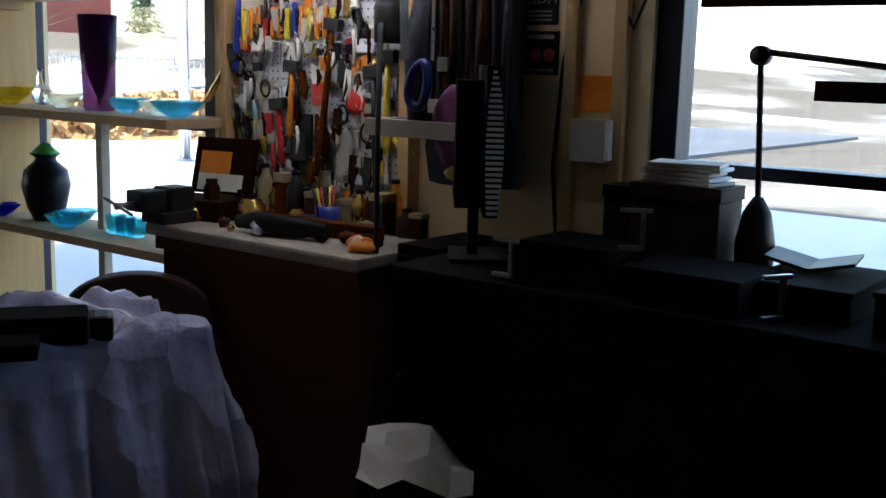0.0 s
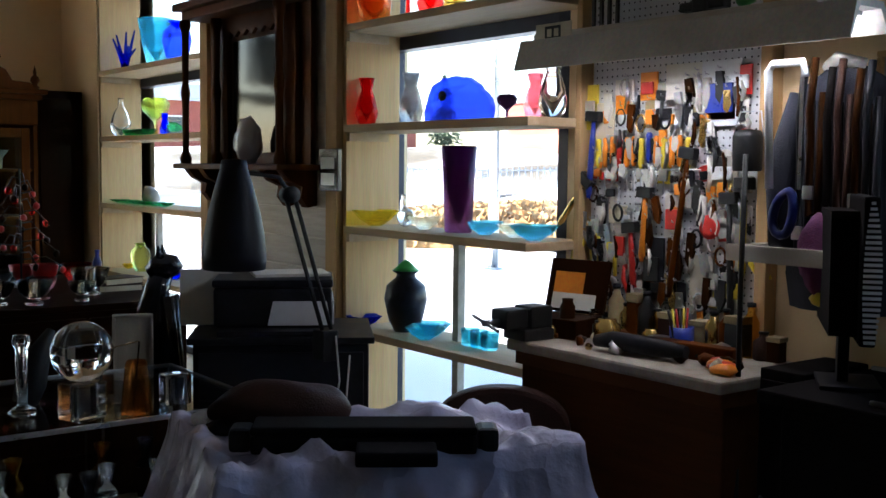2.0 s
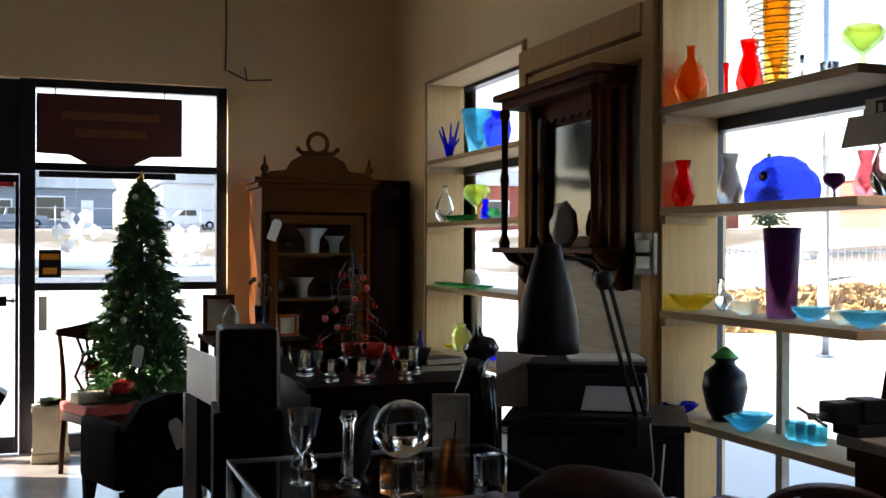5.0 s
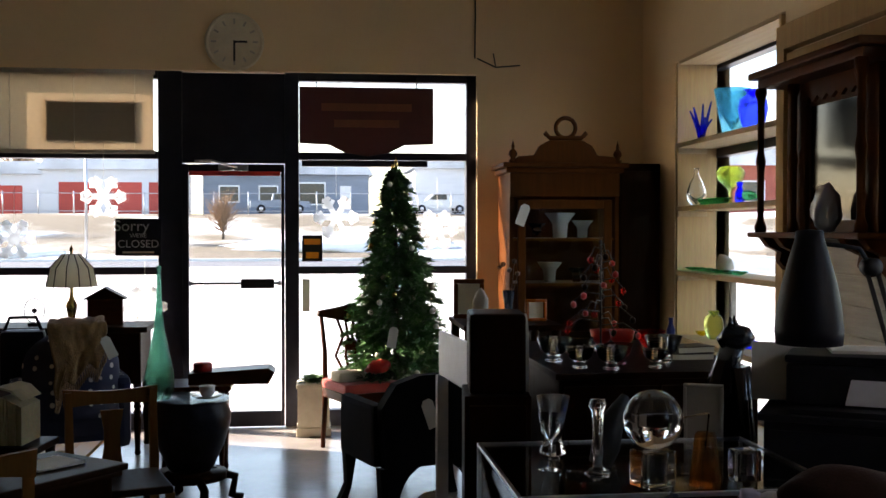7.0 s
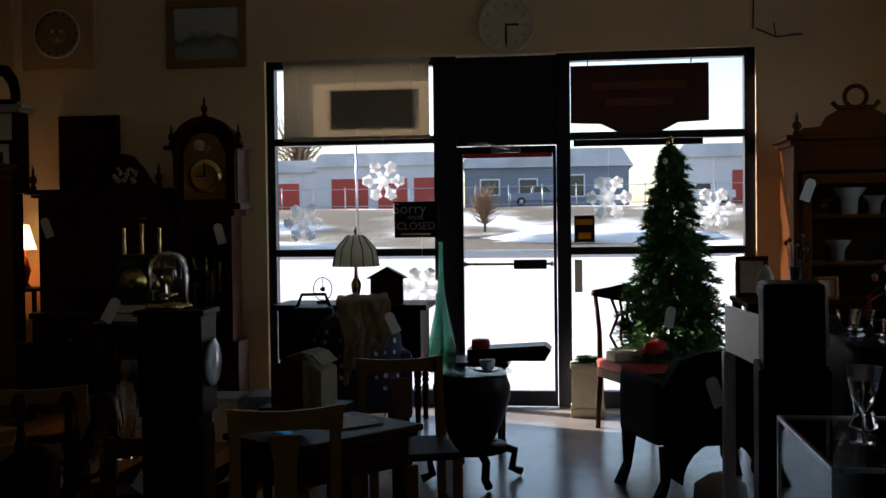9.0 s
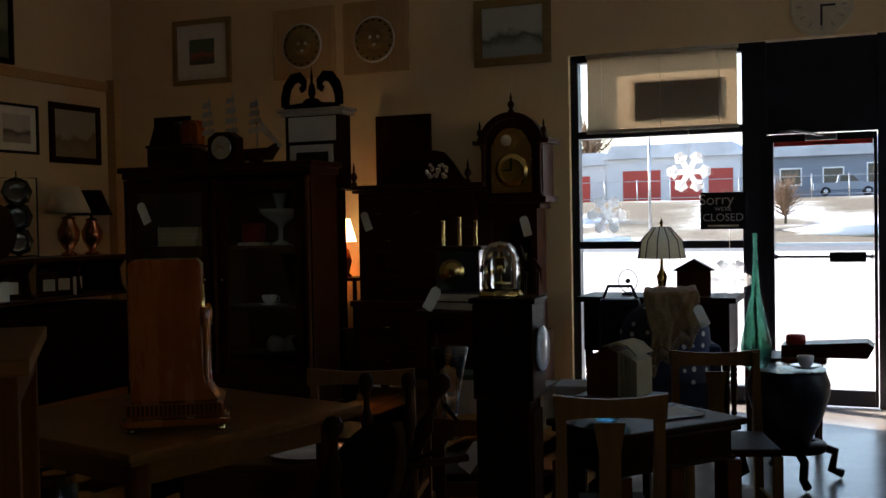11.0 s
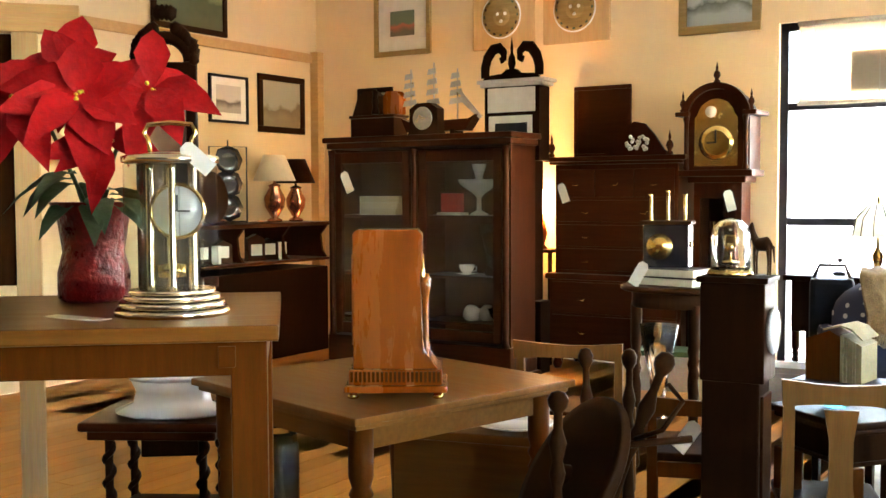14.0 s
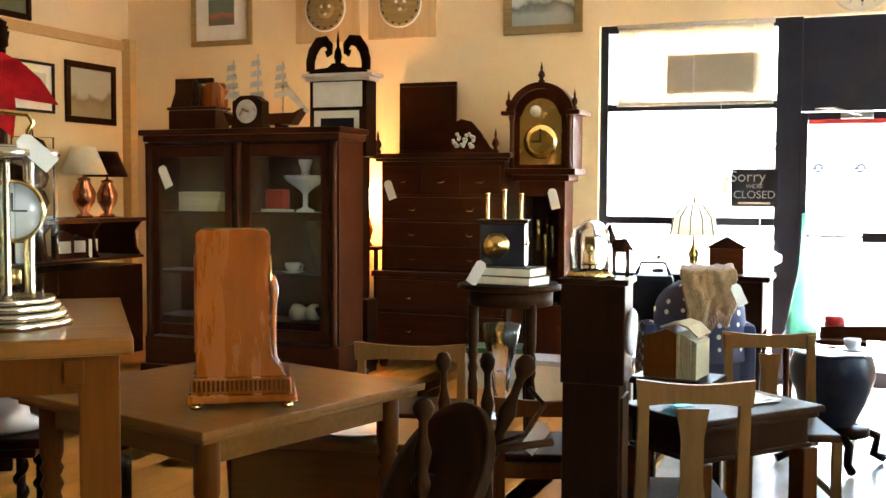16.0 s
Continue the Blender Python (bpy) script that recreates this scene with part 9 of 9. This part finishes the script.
part("tin", lat([(0.04, 0), (0.042, 0.08), (0.038, 0.08), (0.036, 0.01), (0, 0.01)], 18), M["blue"], pb_)
for i in range(6):
    part("pen", tub([(0.01 * (i - 3), 0, 0.012), (0.02 * (i - 3), 0.01, 0.14)], 0.004, 6), M[("iron", "yellow", "red")[i % 3]], pb_)
solo("yellow_level", bx(-0.03, 0.03, -0.17, 0.17, 0, 0.05, 0.006), M["oak"], "yellow wooden level on the bench", "level", (3.36, 1.60, 0.946), 6)
hd_ = bmesh.new()
tube(hd_, [(0, -0.18, 0.035), (0, -0.05, 0.035), (0, 0.1, 0.04), (0, 0.17, 0.03)], [0.02, 0.034, 0.03, 0.02], 12)
solo("black_hand_tool", hd_, M["black"], "black power tool lying on the bench", "tool", (3.24, 1.72, 0.947), 8)
for i in range(4):
    solo("orange_rag", blob(0.035, 2, 0.5, 6, i * 2, (1, 1.3, 0.5), (0, 0, 0.012)), M["red"] if i % 2 else M["orange"], "crumpled red rag on the bench", "rag", (3.22 + 0.03 * i, 1.36 + 0.03 * i, 0.948), 30 * i, "bench rags")

for i in range(44):
    m = rnd.choice(("brass", "steel", "iron", "walnut", "paper", "oak", "black"))
    r = rnd.uniform(0.012, 0.03)
    solo("bench_part", blob(r, 2, 0.5, 5, i, (rnd.uniform(0.8, 1.8), 1, rnd.uniform(0.6, 1.1)), (0, 0, r * 0.7)), M[m], "small loose clock part on the bench", "clock part", (rnd.uniform(3.2, 3.5), rnd.uniform(1.35, 2.2), 0.946), rnd.uniform(0, 90), "bench parts")
cl = bmesh.new()
for q in range(3):
    tube(cl, [(3.5 - 0.02 * q, 2.02 + (0.11 + 0.012 * q) * math.cos(a), 2.34 + (0.13 + 0.01 * q) * math.sin(a)) for a in [0.3142 * k for k in range(20)]], 0.012, 7, True)
solo("cable_coil", cl, M["iron"], "thick black cable coil hung above the shelf", "cable")

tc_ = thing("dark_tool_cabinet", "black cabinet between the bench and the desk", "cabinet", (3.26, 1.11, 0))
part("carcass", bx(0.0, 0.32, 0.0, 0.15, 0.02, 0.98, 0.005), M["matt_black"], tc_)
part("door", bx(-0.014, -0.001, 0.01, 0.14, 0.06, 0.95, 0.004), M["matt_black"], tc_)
part("knob", lat([(0, 0), (0.009, 0.004), (0, 0.016)], 10, (-0.014, 0.12, 0.6), Matrix.Rotation(radians(-90), 4, "Y")), M["iron"], tc_)
rnd = random.Random(91)
for i in range(16):
    y = 1.40 + 0.05 * i
    h, r = rnd.uniform(0.07, 0.2), rnd.uniform(0.02, 0.034)
    m = ("walnut", "leather", "g_amber", "iron", "oak", "brass", "old_paper", "black")[i % 8]
    if i % 3 == 0:
        c = thing("parts_box", "small worn box of clock parts on the bench", "box", (3.53, y, 0.946), rnd.uniform(-15, 15), "parts boxes")
        part("box_body", bx(-r, r, -r, r, 0, h * 0.8, 0.003), M[m], c)
        part("lid", bx(-r - 0.003, r + 0.003, -r - 0.003, r + 0.003, h * 0.8 + 0.0005, h, 0.003), M["old_paper"], c)
    else:
        c = thing("oil_bottle", "small dark oil bottle at the back of the bench", "bottle", (3.53, y, 0.946), 0, "oil bottles")
        part("bottle_body", lat([(r * 0.9, 0), (r, 0.006), (r, h * 0.65), (r * 0.45, h * 0.8), (r * 0.4, h * 0.92)], 14), M[m], c)
        part("cap", lat([(r * 0.5, h * 0.921), (r * 0.5, h), (0, h)], 12), M["black"], c)
for i in range(70):
    y, z = 1.53 + 0.74 * rnd.random(), 1.08 + 0.80 * rnd.random()
    m = rnd.choice(("white", "paper", "bone", "yellow", "steel", "white", "old_paper", "red", "black"))
    t = thing("hanging_blister_pack", "small hanging blister pack on the pegboard", "packet", group="hanging packets")
    w_, h_ = rnd.uniform(0.014, 0.034), rnd.uniform(0.05, 0.11)
    part("card", plat([(-w_, -h_), (w_, -h_), (w_, -0.006), (w_ * 0.4, 0.0), (-w_ * 0.4, 0.0), (-w_, -0.006)], -0.009, -0.005), M[m], t)
    part("blister", bx(-w_ * 0.7, w_ * 0.7, -0.02, -0.0095, -h_ * 0.9, -h_ * 0.35, 0.004), M[rnd.choice(("white", "steel", "black", "orange", "iron", "bone"))], t)
    part("peg_hook", tub([(0, 0.0, 0.006), (0, -0.03, 0.006), (0, -0.032, 0.014)], 0.002, 5), M["steel"], t)
    hang(t, y, z, rnd.uniform(-8, 8))
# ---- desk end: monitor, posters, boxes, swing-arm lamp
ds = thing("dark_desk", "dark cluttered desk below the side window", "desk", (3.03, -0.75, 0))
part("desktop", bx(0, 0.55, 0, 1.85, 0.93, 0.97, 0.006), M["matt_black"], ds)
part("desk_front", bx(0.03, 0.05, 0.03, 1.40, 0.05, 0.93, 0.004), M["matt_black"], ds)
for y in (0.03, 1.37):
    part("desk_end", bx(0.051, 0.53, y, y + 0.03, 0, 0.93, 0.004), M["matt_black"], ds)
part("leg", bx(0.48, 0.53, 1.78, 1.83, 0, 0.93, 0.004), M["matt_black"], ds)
# black panel added so the kneehole reads as deep shade
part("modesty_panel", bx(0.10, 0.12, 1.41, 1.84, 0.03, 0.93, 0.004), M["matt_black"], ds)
mn = thing("computer_monitor", "black monitor seen edge-on with vent slots", "monitor", (3.30, 0.98, 0.971), 38)
part("screen_housing", bx(-0.24, 0.24, -0.02, 0.02, 0.14, 0.52, 0.008), M["matt_black"], mn)
part("rear_housing", plat([(-0.2, 0.16), (0.2, 0.16), (0.16, 0.48), (-0.16, 0.48)], 0.021, 0.09), M["matt_black"], mn)
for i in range(26):
    hw = 0.006 + 0.022 * math.sin(math.pi * min(1.0, 0.12 + i / 28)) ** 0.7
    part("vent_slat", bx(-0.252, -0.243, -hw, hw * 0.6, 0.15 + 0.014 * i, 0.157 + 0.014 * i), M["white"], mn)
part("stand", cube(bx(-0.03, 0.03, 0.02, 0.05, 0.01, 0.2, 0.004), -0.11, 0.11, -0.06, 0.1, 0, 0.012, 0.004), M["black"], mn)
for y, z, w_, h_, name, lab, txt in ((1.04, 1.675, 0.16, 0.13, "black_poster", "black poster with pale block lettering", "24ADA"), (1.03, 1.53, 0.155, 0.125, "black_poster", "black poster with three round pink emblems", "")):
    p = thing(name, lab, "poster", (3.597, y, z), -90, "wall posters")
    part("sheet", bx(-w_ / 2, w_ / 2, -0.004, 0, -h_ / 2, h_ / 2, 0.001), M["black"], p)
    if txt:
        words("lettering", "24\u0394DA", 0.05, M["bone"], p, (0, -0.005, 0.01))
        for i in range(3):
            part("lettering_bar", bx(-0.06, 0.06, -0.0055, -0.0041, -0.03 - 0.012 * i, -0.024 - 0.012 * i), M["wall_grey"], p)
        part("lettering_bar", bx(-0.06, 0.06, -0.0055, -0.0041, 0.047, 0.055), M["bone"], p)
    else:
        for i in range(3):
            part("emblem", lat([(0, 0), (0.019, 0), (0.019, 0.001), (0, 0.001)], 18, (-0.045 + 0.045 * i, -0.0045, -0.005), Matrix.Rotation(radians(90), 4, "X")), M["fabric_red"], p)
        part("lettering_bar", bx(-0.06, 0.06, -0.0055, -0.0041, 0.04, 0.052), M["bone"], p)
        part("lettering_bar", bx(-0.06, 0.06, -0.0055, -0.0041, -0.052, -0.044), M["bone"], p)
picture("framed_photo", "dim framed photo above the posters", 0.2, 0.15, M["pine_x"], M["wall_grey"], 0.018, 0, (3.598, 1.02, 1.83), -90)
solo("orange_notice", bx(-0.06, 0.06, -0.004, 0, -0.05, 0.05), M["orange"], "orange notice pinned to the wall", "notice", (3.598, 0.83, 1.42), -90)
eb = thing("electrical_box", "grey electrical box with a white cover", "electrical box", (3.598, 0.82, 1.29), -90)
part("box_body", bx(-0.055, 0.055, -0.05, 0, -0.06, 0.06, 0.004), M["wall_grey"], eb)
part("cover_strip", bx(0.056, 0.07, -0.05, 0, -0.05, 0.06, 0.002), M["white"], eb)
for y, m in ((0.745, "pine"), (0.90, "pine")):
    structure("wall_batten", bx(3.57, 3.599, y - 0.02, y + 0.02, 0, 2.8, 0.004), M[m])
cb = bmesh.new()
tube(cb, [(3.59, 0.93, 0.98), (3.585, 0.95, 1.2), (3.585, 0.93, 1.5), (3.58, 0.88, 1.68), (3.58, 0.78, 1.72), (3.58, 0.71, 1.60), (3.58, 0.66, 1.72), (3.58, 0.6, 1.78)], 0.006, 6)
solo("power_cable", cb, M["iron"], "black cord looping along the wall", "cable")
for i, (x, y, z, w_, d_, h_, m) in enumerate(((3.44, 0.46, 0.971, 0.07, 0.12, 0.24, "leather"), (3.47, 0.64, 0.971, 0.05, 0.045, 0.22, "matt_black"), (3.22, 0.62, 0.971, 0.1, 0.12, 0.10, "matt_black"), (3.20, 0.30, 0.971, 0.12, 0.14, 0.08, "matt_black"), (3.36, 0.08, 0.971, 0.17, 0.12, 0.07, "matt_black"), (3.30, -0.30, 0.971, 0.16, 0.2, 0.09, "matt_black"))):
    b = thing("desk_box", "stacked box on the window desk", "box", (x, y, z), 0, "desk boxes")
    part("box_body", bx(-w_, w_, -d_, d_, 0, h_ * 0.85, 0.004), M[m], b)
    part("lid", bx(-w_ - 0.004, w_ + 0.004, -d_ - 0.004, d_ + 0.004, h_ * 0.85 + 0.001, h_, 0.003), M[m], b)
rr_ = thing("note_pad", "pale paper pads stacked on a box", "paper", (3.44, 0.46, 1.212))
for i in range(5):
    part("pad", moved(bx(-0.06, 0.06, -0.10 + 0.01 * (i % 3), 0.09 + 0.012 * (i % 2), 0.011 * i, 0.011 * i + 0.009, 0.002), Matrix.Rotation(radians(5 * i - 8), 4, "Z")), M["white"] if i % 2 else M["paper"], rr_)
for i, (x, y) in enumerate(((3.10, 0.78), (3.16, 0.46), (3.12, 0.1))):
    solo("small_clamp", cube(cube(bx(-0.008, 0.008, -0.03, 0.03, 0, 0.012, 0.003), -0.006, 0.006, -0.03, -0.018, 0.012, 0.09, 0.002), -0.006, 0.006, -0.045, 0.03, 0.09, 0.1, 0.002), M["steel"], "small steel clamp standing on the desk", "clamp", (x, y, 0.971 if i == 0 else 1.072 if i == 1 else 0.971), 30 * i, "desk clamps")
sl = thing("swing_arm_lamp", "black swing-arm lamp clamped to the desk", "lamp", (3.47, 0.285, 0.971))
part("base", lat([(0.04, 0), (0.045, 0.02), (0.05, 0.1), (0.035, 0.18), (0.012, 0.22)], 16), M["iron"], sl)
part("rod", tub([(0, 0, 0.2), (0.0, 0.02, 0.55)], 0.008, 8), M["iron"], sl)
part("joint", lat([(0, -0.02), (0.024, -0.015), (0.024, 0.015), (0, 0.02)], 14, (0, 0.02, 0.56), Matrix.Rotation(radians(90), 4, "Y")), M["iron"], sl)
part("arm", tub([(0, 0.02, 0.57), (0.04, -0.26, 0.54), (0.05, -0.5, 0.5)], 0.008, 8), M["iron"], sl)
part("shade", lat([(0.08, 0), (0.05, 0.09), (0.02, 0.13), (0, 0.14), (0.045, 0.09), (0.076, 0)], 20, (0.05, -0.56, 0.38)), M["iron"], sl)
bkk = bmesh.new()
for s in (-1, 1):
    plate(bkk, [(0, 0), (s * 0.1, 0.025), (s * 0.1, 0.033), (0, 0.01)], -0.08, 0.08)
solo("open_book", bkk, M["lamp_black"], "dark open folder on the desk", "book", (3.42, 0.12, 1.043), 100)
for i, (y, m) in enumerate(((-0.55, "paper"),)):
    solo("crumpled_sheet", blob(0.06, 2, 0.6, 8, i, (1, 1.2, 0.4), (0, 0, 0.02)), M[m], "crumpled papers on the dark desk", "paper", (3.25, y, 0.971), 0, "desk papers")
solo("hanging_dark_card", bx(-0.004, 0, -0.35, 0.0, -0.025, 0.025), M["walnut"], "narrow dark card hung in the window", "card", (3.62, 0.22, 1.45))
solo("window_valance", bx(-0.02, 0.0, -1.6, 0.0, 0, 0.05, 0.003), M["walnut"], "dark blind rail across the window", "blind", (3.62, 0.53, 1.655))

# ---- foreground: covered table, case, leather bag, office chair, stool
def sheet_table():
    A, B, C, D = Vector((1.80, 1.80)), Vector((2.70, 1.40)), Vector((2.80, 1.82)), Vector((1.90, 2.36))
    tb = thing("work_table", "dark work table under a plastic sheet", "table", (0, 0, 0))
    c = (A + B + C + D) / 4
    bm = bmesh.new()
    lo = [bm.verts.new((*(c + (p - c) * 0.95), 0.70)) for p in (A, B, C, D)]
    hi = [bm.verts.new((*(c + (p - c) * 0.95), 0.735)) for p in (A, B, C, D)]
    bm.faces.new(lo[::-1])
    bm.faces.new(hi)
    for i in range(4):
        bm.faces.new((lo[i], lo[(i + 1) % 4], hi[(i + 1) % 4], hi[i]))
    part("tabletop", bm, M["walnut"], tb)
    for p in (A, B, C, D):
        q = c + (p - c) * 0.86
        part("leg", bx(q.x - 0.03, q.x + 0.03, q.y - 0.03, q.y + 0.03, 0, 0.70, 0.004), M["walnut"], tb)
    n = 84
    bm = bmesh.new()
    grid = []
    for j in range(n + 1):
        row = []
        for i in range(n + 1):
            u, v = -0.22 + 1.44 * i / n, -0.45 + 1.62 * j / n
            cu, cv = min(max(u, 0), 1), min(max(v, 0), 1)
            p = A * (1 - cu) * (1 - cv) + B * cu * (1 - cv) + C * cu * cv + D * (1 - cu) * cv
            ou, ov = u - cu, v - cv
            drop = min(math.hypot(ou * 0.96, ov * 0.5) * 1.9, 0.6)
            out = ((B - A).normalized() * ou + (D - A).normalized() * ov)
            k = noise.noise(Vector((u * 5, v * 4, 2.0)))
            along = u if abs(ov) > 0 else v
            fold = 0.7 * noise.noise(Vector((along * 9, 3.3, 0.3))) + 0.5 * noise.noise(Vector((along * 24, 1.3, drop * 2.0)))
            p = p + out * (0.10 + 0.25 * abs(fold)) + out.normalized() * (0.11 * (1 - 2.6 * abs(fold)) * min(drop * 3, 1)) if out.length > 0 else p
            crease = 1 - abs(noise.noise(Vector((u * 6 + 0.8 * k, v * 2.5, 9.1)))) * 2.2
            z = 0.745 + 0.03 * max(0, crease) * (1 if drop == 0 else 0.6) + 0.05 * (k + 0.6) * (1 if drop == 0 else 0.4) + 0.035 * abs(noise.noise(Vector((u * 11, v * 6, 5)))) * (1 if drop == 0 else 0.3) + (0.05 * max(0, noise.noise(Vector((u * 2.3 + 4, v * 2.3, 7)))) if drop == 0 else 0) - drop
            row.append(bm.verts.new((p.x, p.y, z)))
        grid.append(row)
    for a, b in zip(grid, grid[1:]):
        for i in range(n):
            bm.faces.new((a[i], a[i + 1], b[i + 1], b[i])).smooth = True
    s = solo("plastic_sheet", bm, M["sheet"], "crumpled translucent plastic sheet over the table", "plastic sheet")
    s.modifiers.new("thickness", "SOLIDIFY").thickness = 0.002


sheet_table()
lc = thing("long_black_case", "long flat black case lying on the sheet", "case", (2.20, 1.74, 0.792), -34)
part("case_body", bx(-0.3, 0.3, -0.07, 0.07, 0, 0.05, 0.012), M["matt_black"], lc)
part("case_lid", bx(-0.3, 0.3, -0.07, 0.07, 0.051, 0.075, 0.01), M["matt_black"], lc)
part("front_pocket", bx(-0.02, 0.19, -0.19, -0.071, 0.0, 0.04, 0.008), M["fabric_black"], lc)
part("end_cap", bx(0.301, 0.36, -0.05, 0.05, 0.0, 0.065, 0.015), M["black"], lc)
part("end_cap", bx(-0.36, -0.301, -0.05, 0.05, 0.0, 0.065, 0.015), M["black"], lc)
solo("leather_bag", blob(0.17, 4, 0.14, 3, 2, (1.2, 0.6, 0.5), (0, 0, 0.082)), M["leather"], "slumped brown leather bag", "bag", (2.12, 2.07, 0.765), -32)
for i, (x, y, m) in enumerate(((1.98, 2.10, "black"), (2.05, 2.22, "jacket"), (1.95, 2.2, "steel"))):
    solo("small_tool", blob(0.05, 2, 0.5, 6, i, (1.6, 0.9, 0.5), (0, 0, 0.02)), M[m], "small dark tool on the table", "tool", (x, y, 0.79), 40 * i, "table tools")
oc_ = thing("office_chair", "dark brown upholstered office chair", "chair", (2.95, 2.06, 0), -40)
bk_ = plat([(-0.2, 0.5), (0.2, 0.5), (0.23, 0.62)] + [(0.235 * math.cos(radians(a)), 0.66 + 0.165 * math.sin(radians(a)) ** 0.8) for a in range(10, 171, 10)] + [(-0.23, 0.62)], -0.045, 0.045)
bmesh.ops.bevel(bk_, geom=bk_.edges[:], offset=0.018, segments=2, profile=0.6, affect="EDGES")
part("backrest", bk_, M["leather"], oc_)
part("seat", bx(-0.22, 0.22, -0.36, 0.06, 0.42, 0.5, 0.03), M["leather"], oc_)
part("armrest", tub([(0.22, 0.0, 0.5), (0.24, -0.02, 0.62), (0.24, -0.25, 0.6), (0.22, -0.3, 0.5)], 0.016, 8), M["walnut"], oc_)
part("armrest", tub([(-0.22, 0.0, 0.5), (-0.24, -0.02, 0.62), (-0.24, -0.25, 0.6), (-0.22, -0.3, 0.5)], 0.016, 8), M["walnut"], oc_)
part("gas_column", tub([(0, -0.15, 0.08), (0, -0.15, 0.42)], 0.025, 10), M["iron"], oc_)
part("back_strut", tub([(0, -0.1, 0.44), (0, 0.06, 0.46), (0, 0.055, 0.7)], 0.018, 8), M["iron"], oc_)
for i in range(5):
    a = radians(72 * i)
    b = part("base_arm", tub([(0, -0.15, 0.09), (0.26 * math.cos(a), -0.15 + 0.26 * math.sin(a), 0.06)], 0.018, 8), M["iron"], oc_)
    part("castor", lat([(0, -0.015), (0.028, -0.012), (0.028, 0.012), (0, 0.015)], 12, (0.26 * math.cos(a), -0.15 + 0.26 * math.sin(a), 0.028), Matrix.Rotation(radians(90), 4, "X")), M["black"], b)
bn = thing("low_black_bin", "low black bin beside the bench", "bin", (3.10, 1.02, 0))
part("bin_body", lat([(0.16, 0), (0.18, 0.02), (0.2, 0.4), (0.21, 0.41), (0.19, 0.41), (0, 0.38)], 4), M["black"], bn)
part("rim", lat([(0.2, 0.411), (0.215, 0.415), (0.215, 0.425), (0.19, 0.426)], 4), M["black"], bn)
pp = bmesh.new()
vv = [[pp.verts.new((-0.19 + 0.062 * i + 0.02 * noise.noise(Vector((i, j, 4.5))), -0.15 + 0.06 * j, 0.09 + 0.05 * noise.noise(Vector((i * 0.9, j * 0.8, 1.3))) - 0.03 * math.hypot(i - 3.2, j - 3))) for i in range(7)] for j in range(6)]
for a, b in zip(vv, vv[1:]):
    for i in range(6):
        pp.faces.new((a[i], a[i + 1], b[i + 1], b[i])).smooth = False
ob = solo("crumpled_paper", pp, M["paper"], "crumpled white paper on the bin", "paper", (3.10, 1.03, 0.45), 35)
ob.modifiers.new("thickness", "SOLIDIFY").thickness = 0.002
# ---- floor boards laid piece by piece
rnd = random.Random(3)
shared = [mesh_of("plank", bx(-0.068, 0.068, 0, L, -0.022, 0, 0.0015), M["plankfloor"]) for L in (2.6, 3.2, 3.9)]
x = LX + 0.07
while x < -0.98:
    y = BY + 0.0
    first = rnd.choice((0.9, 1.7, 2.3))
    while y < 7.85:
        k = rnd.randrange(3)
        L = (2.6, 3.2, 3.9)[k]
        if y + L > 7.9:
            y = 7.895 - L if y < 7.895 - 0.4 else 9
            if y > 8:
                break
        o = new("plank", shared[k])
        o.parent = wood_floor
        o.location = (x, y, 0)
        y += L + 0.003
        if y > 7.4:
            break
    x += 0.139
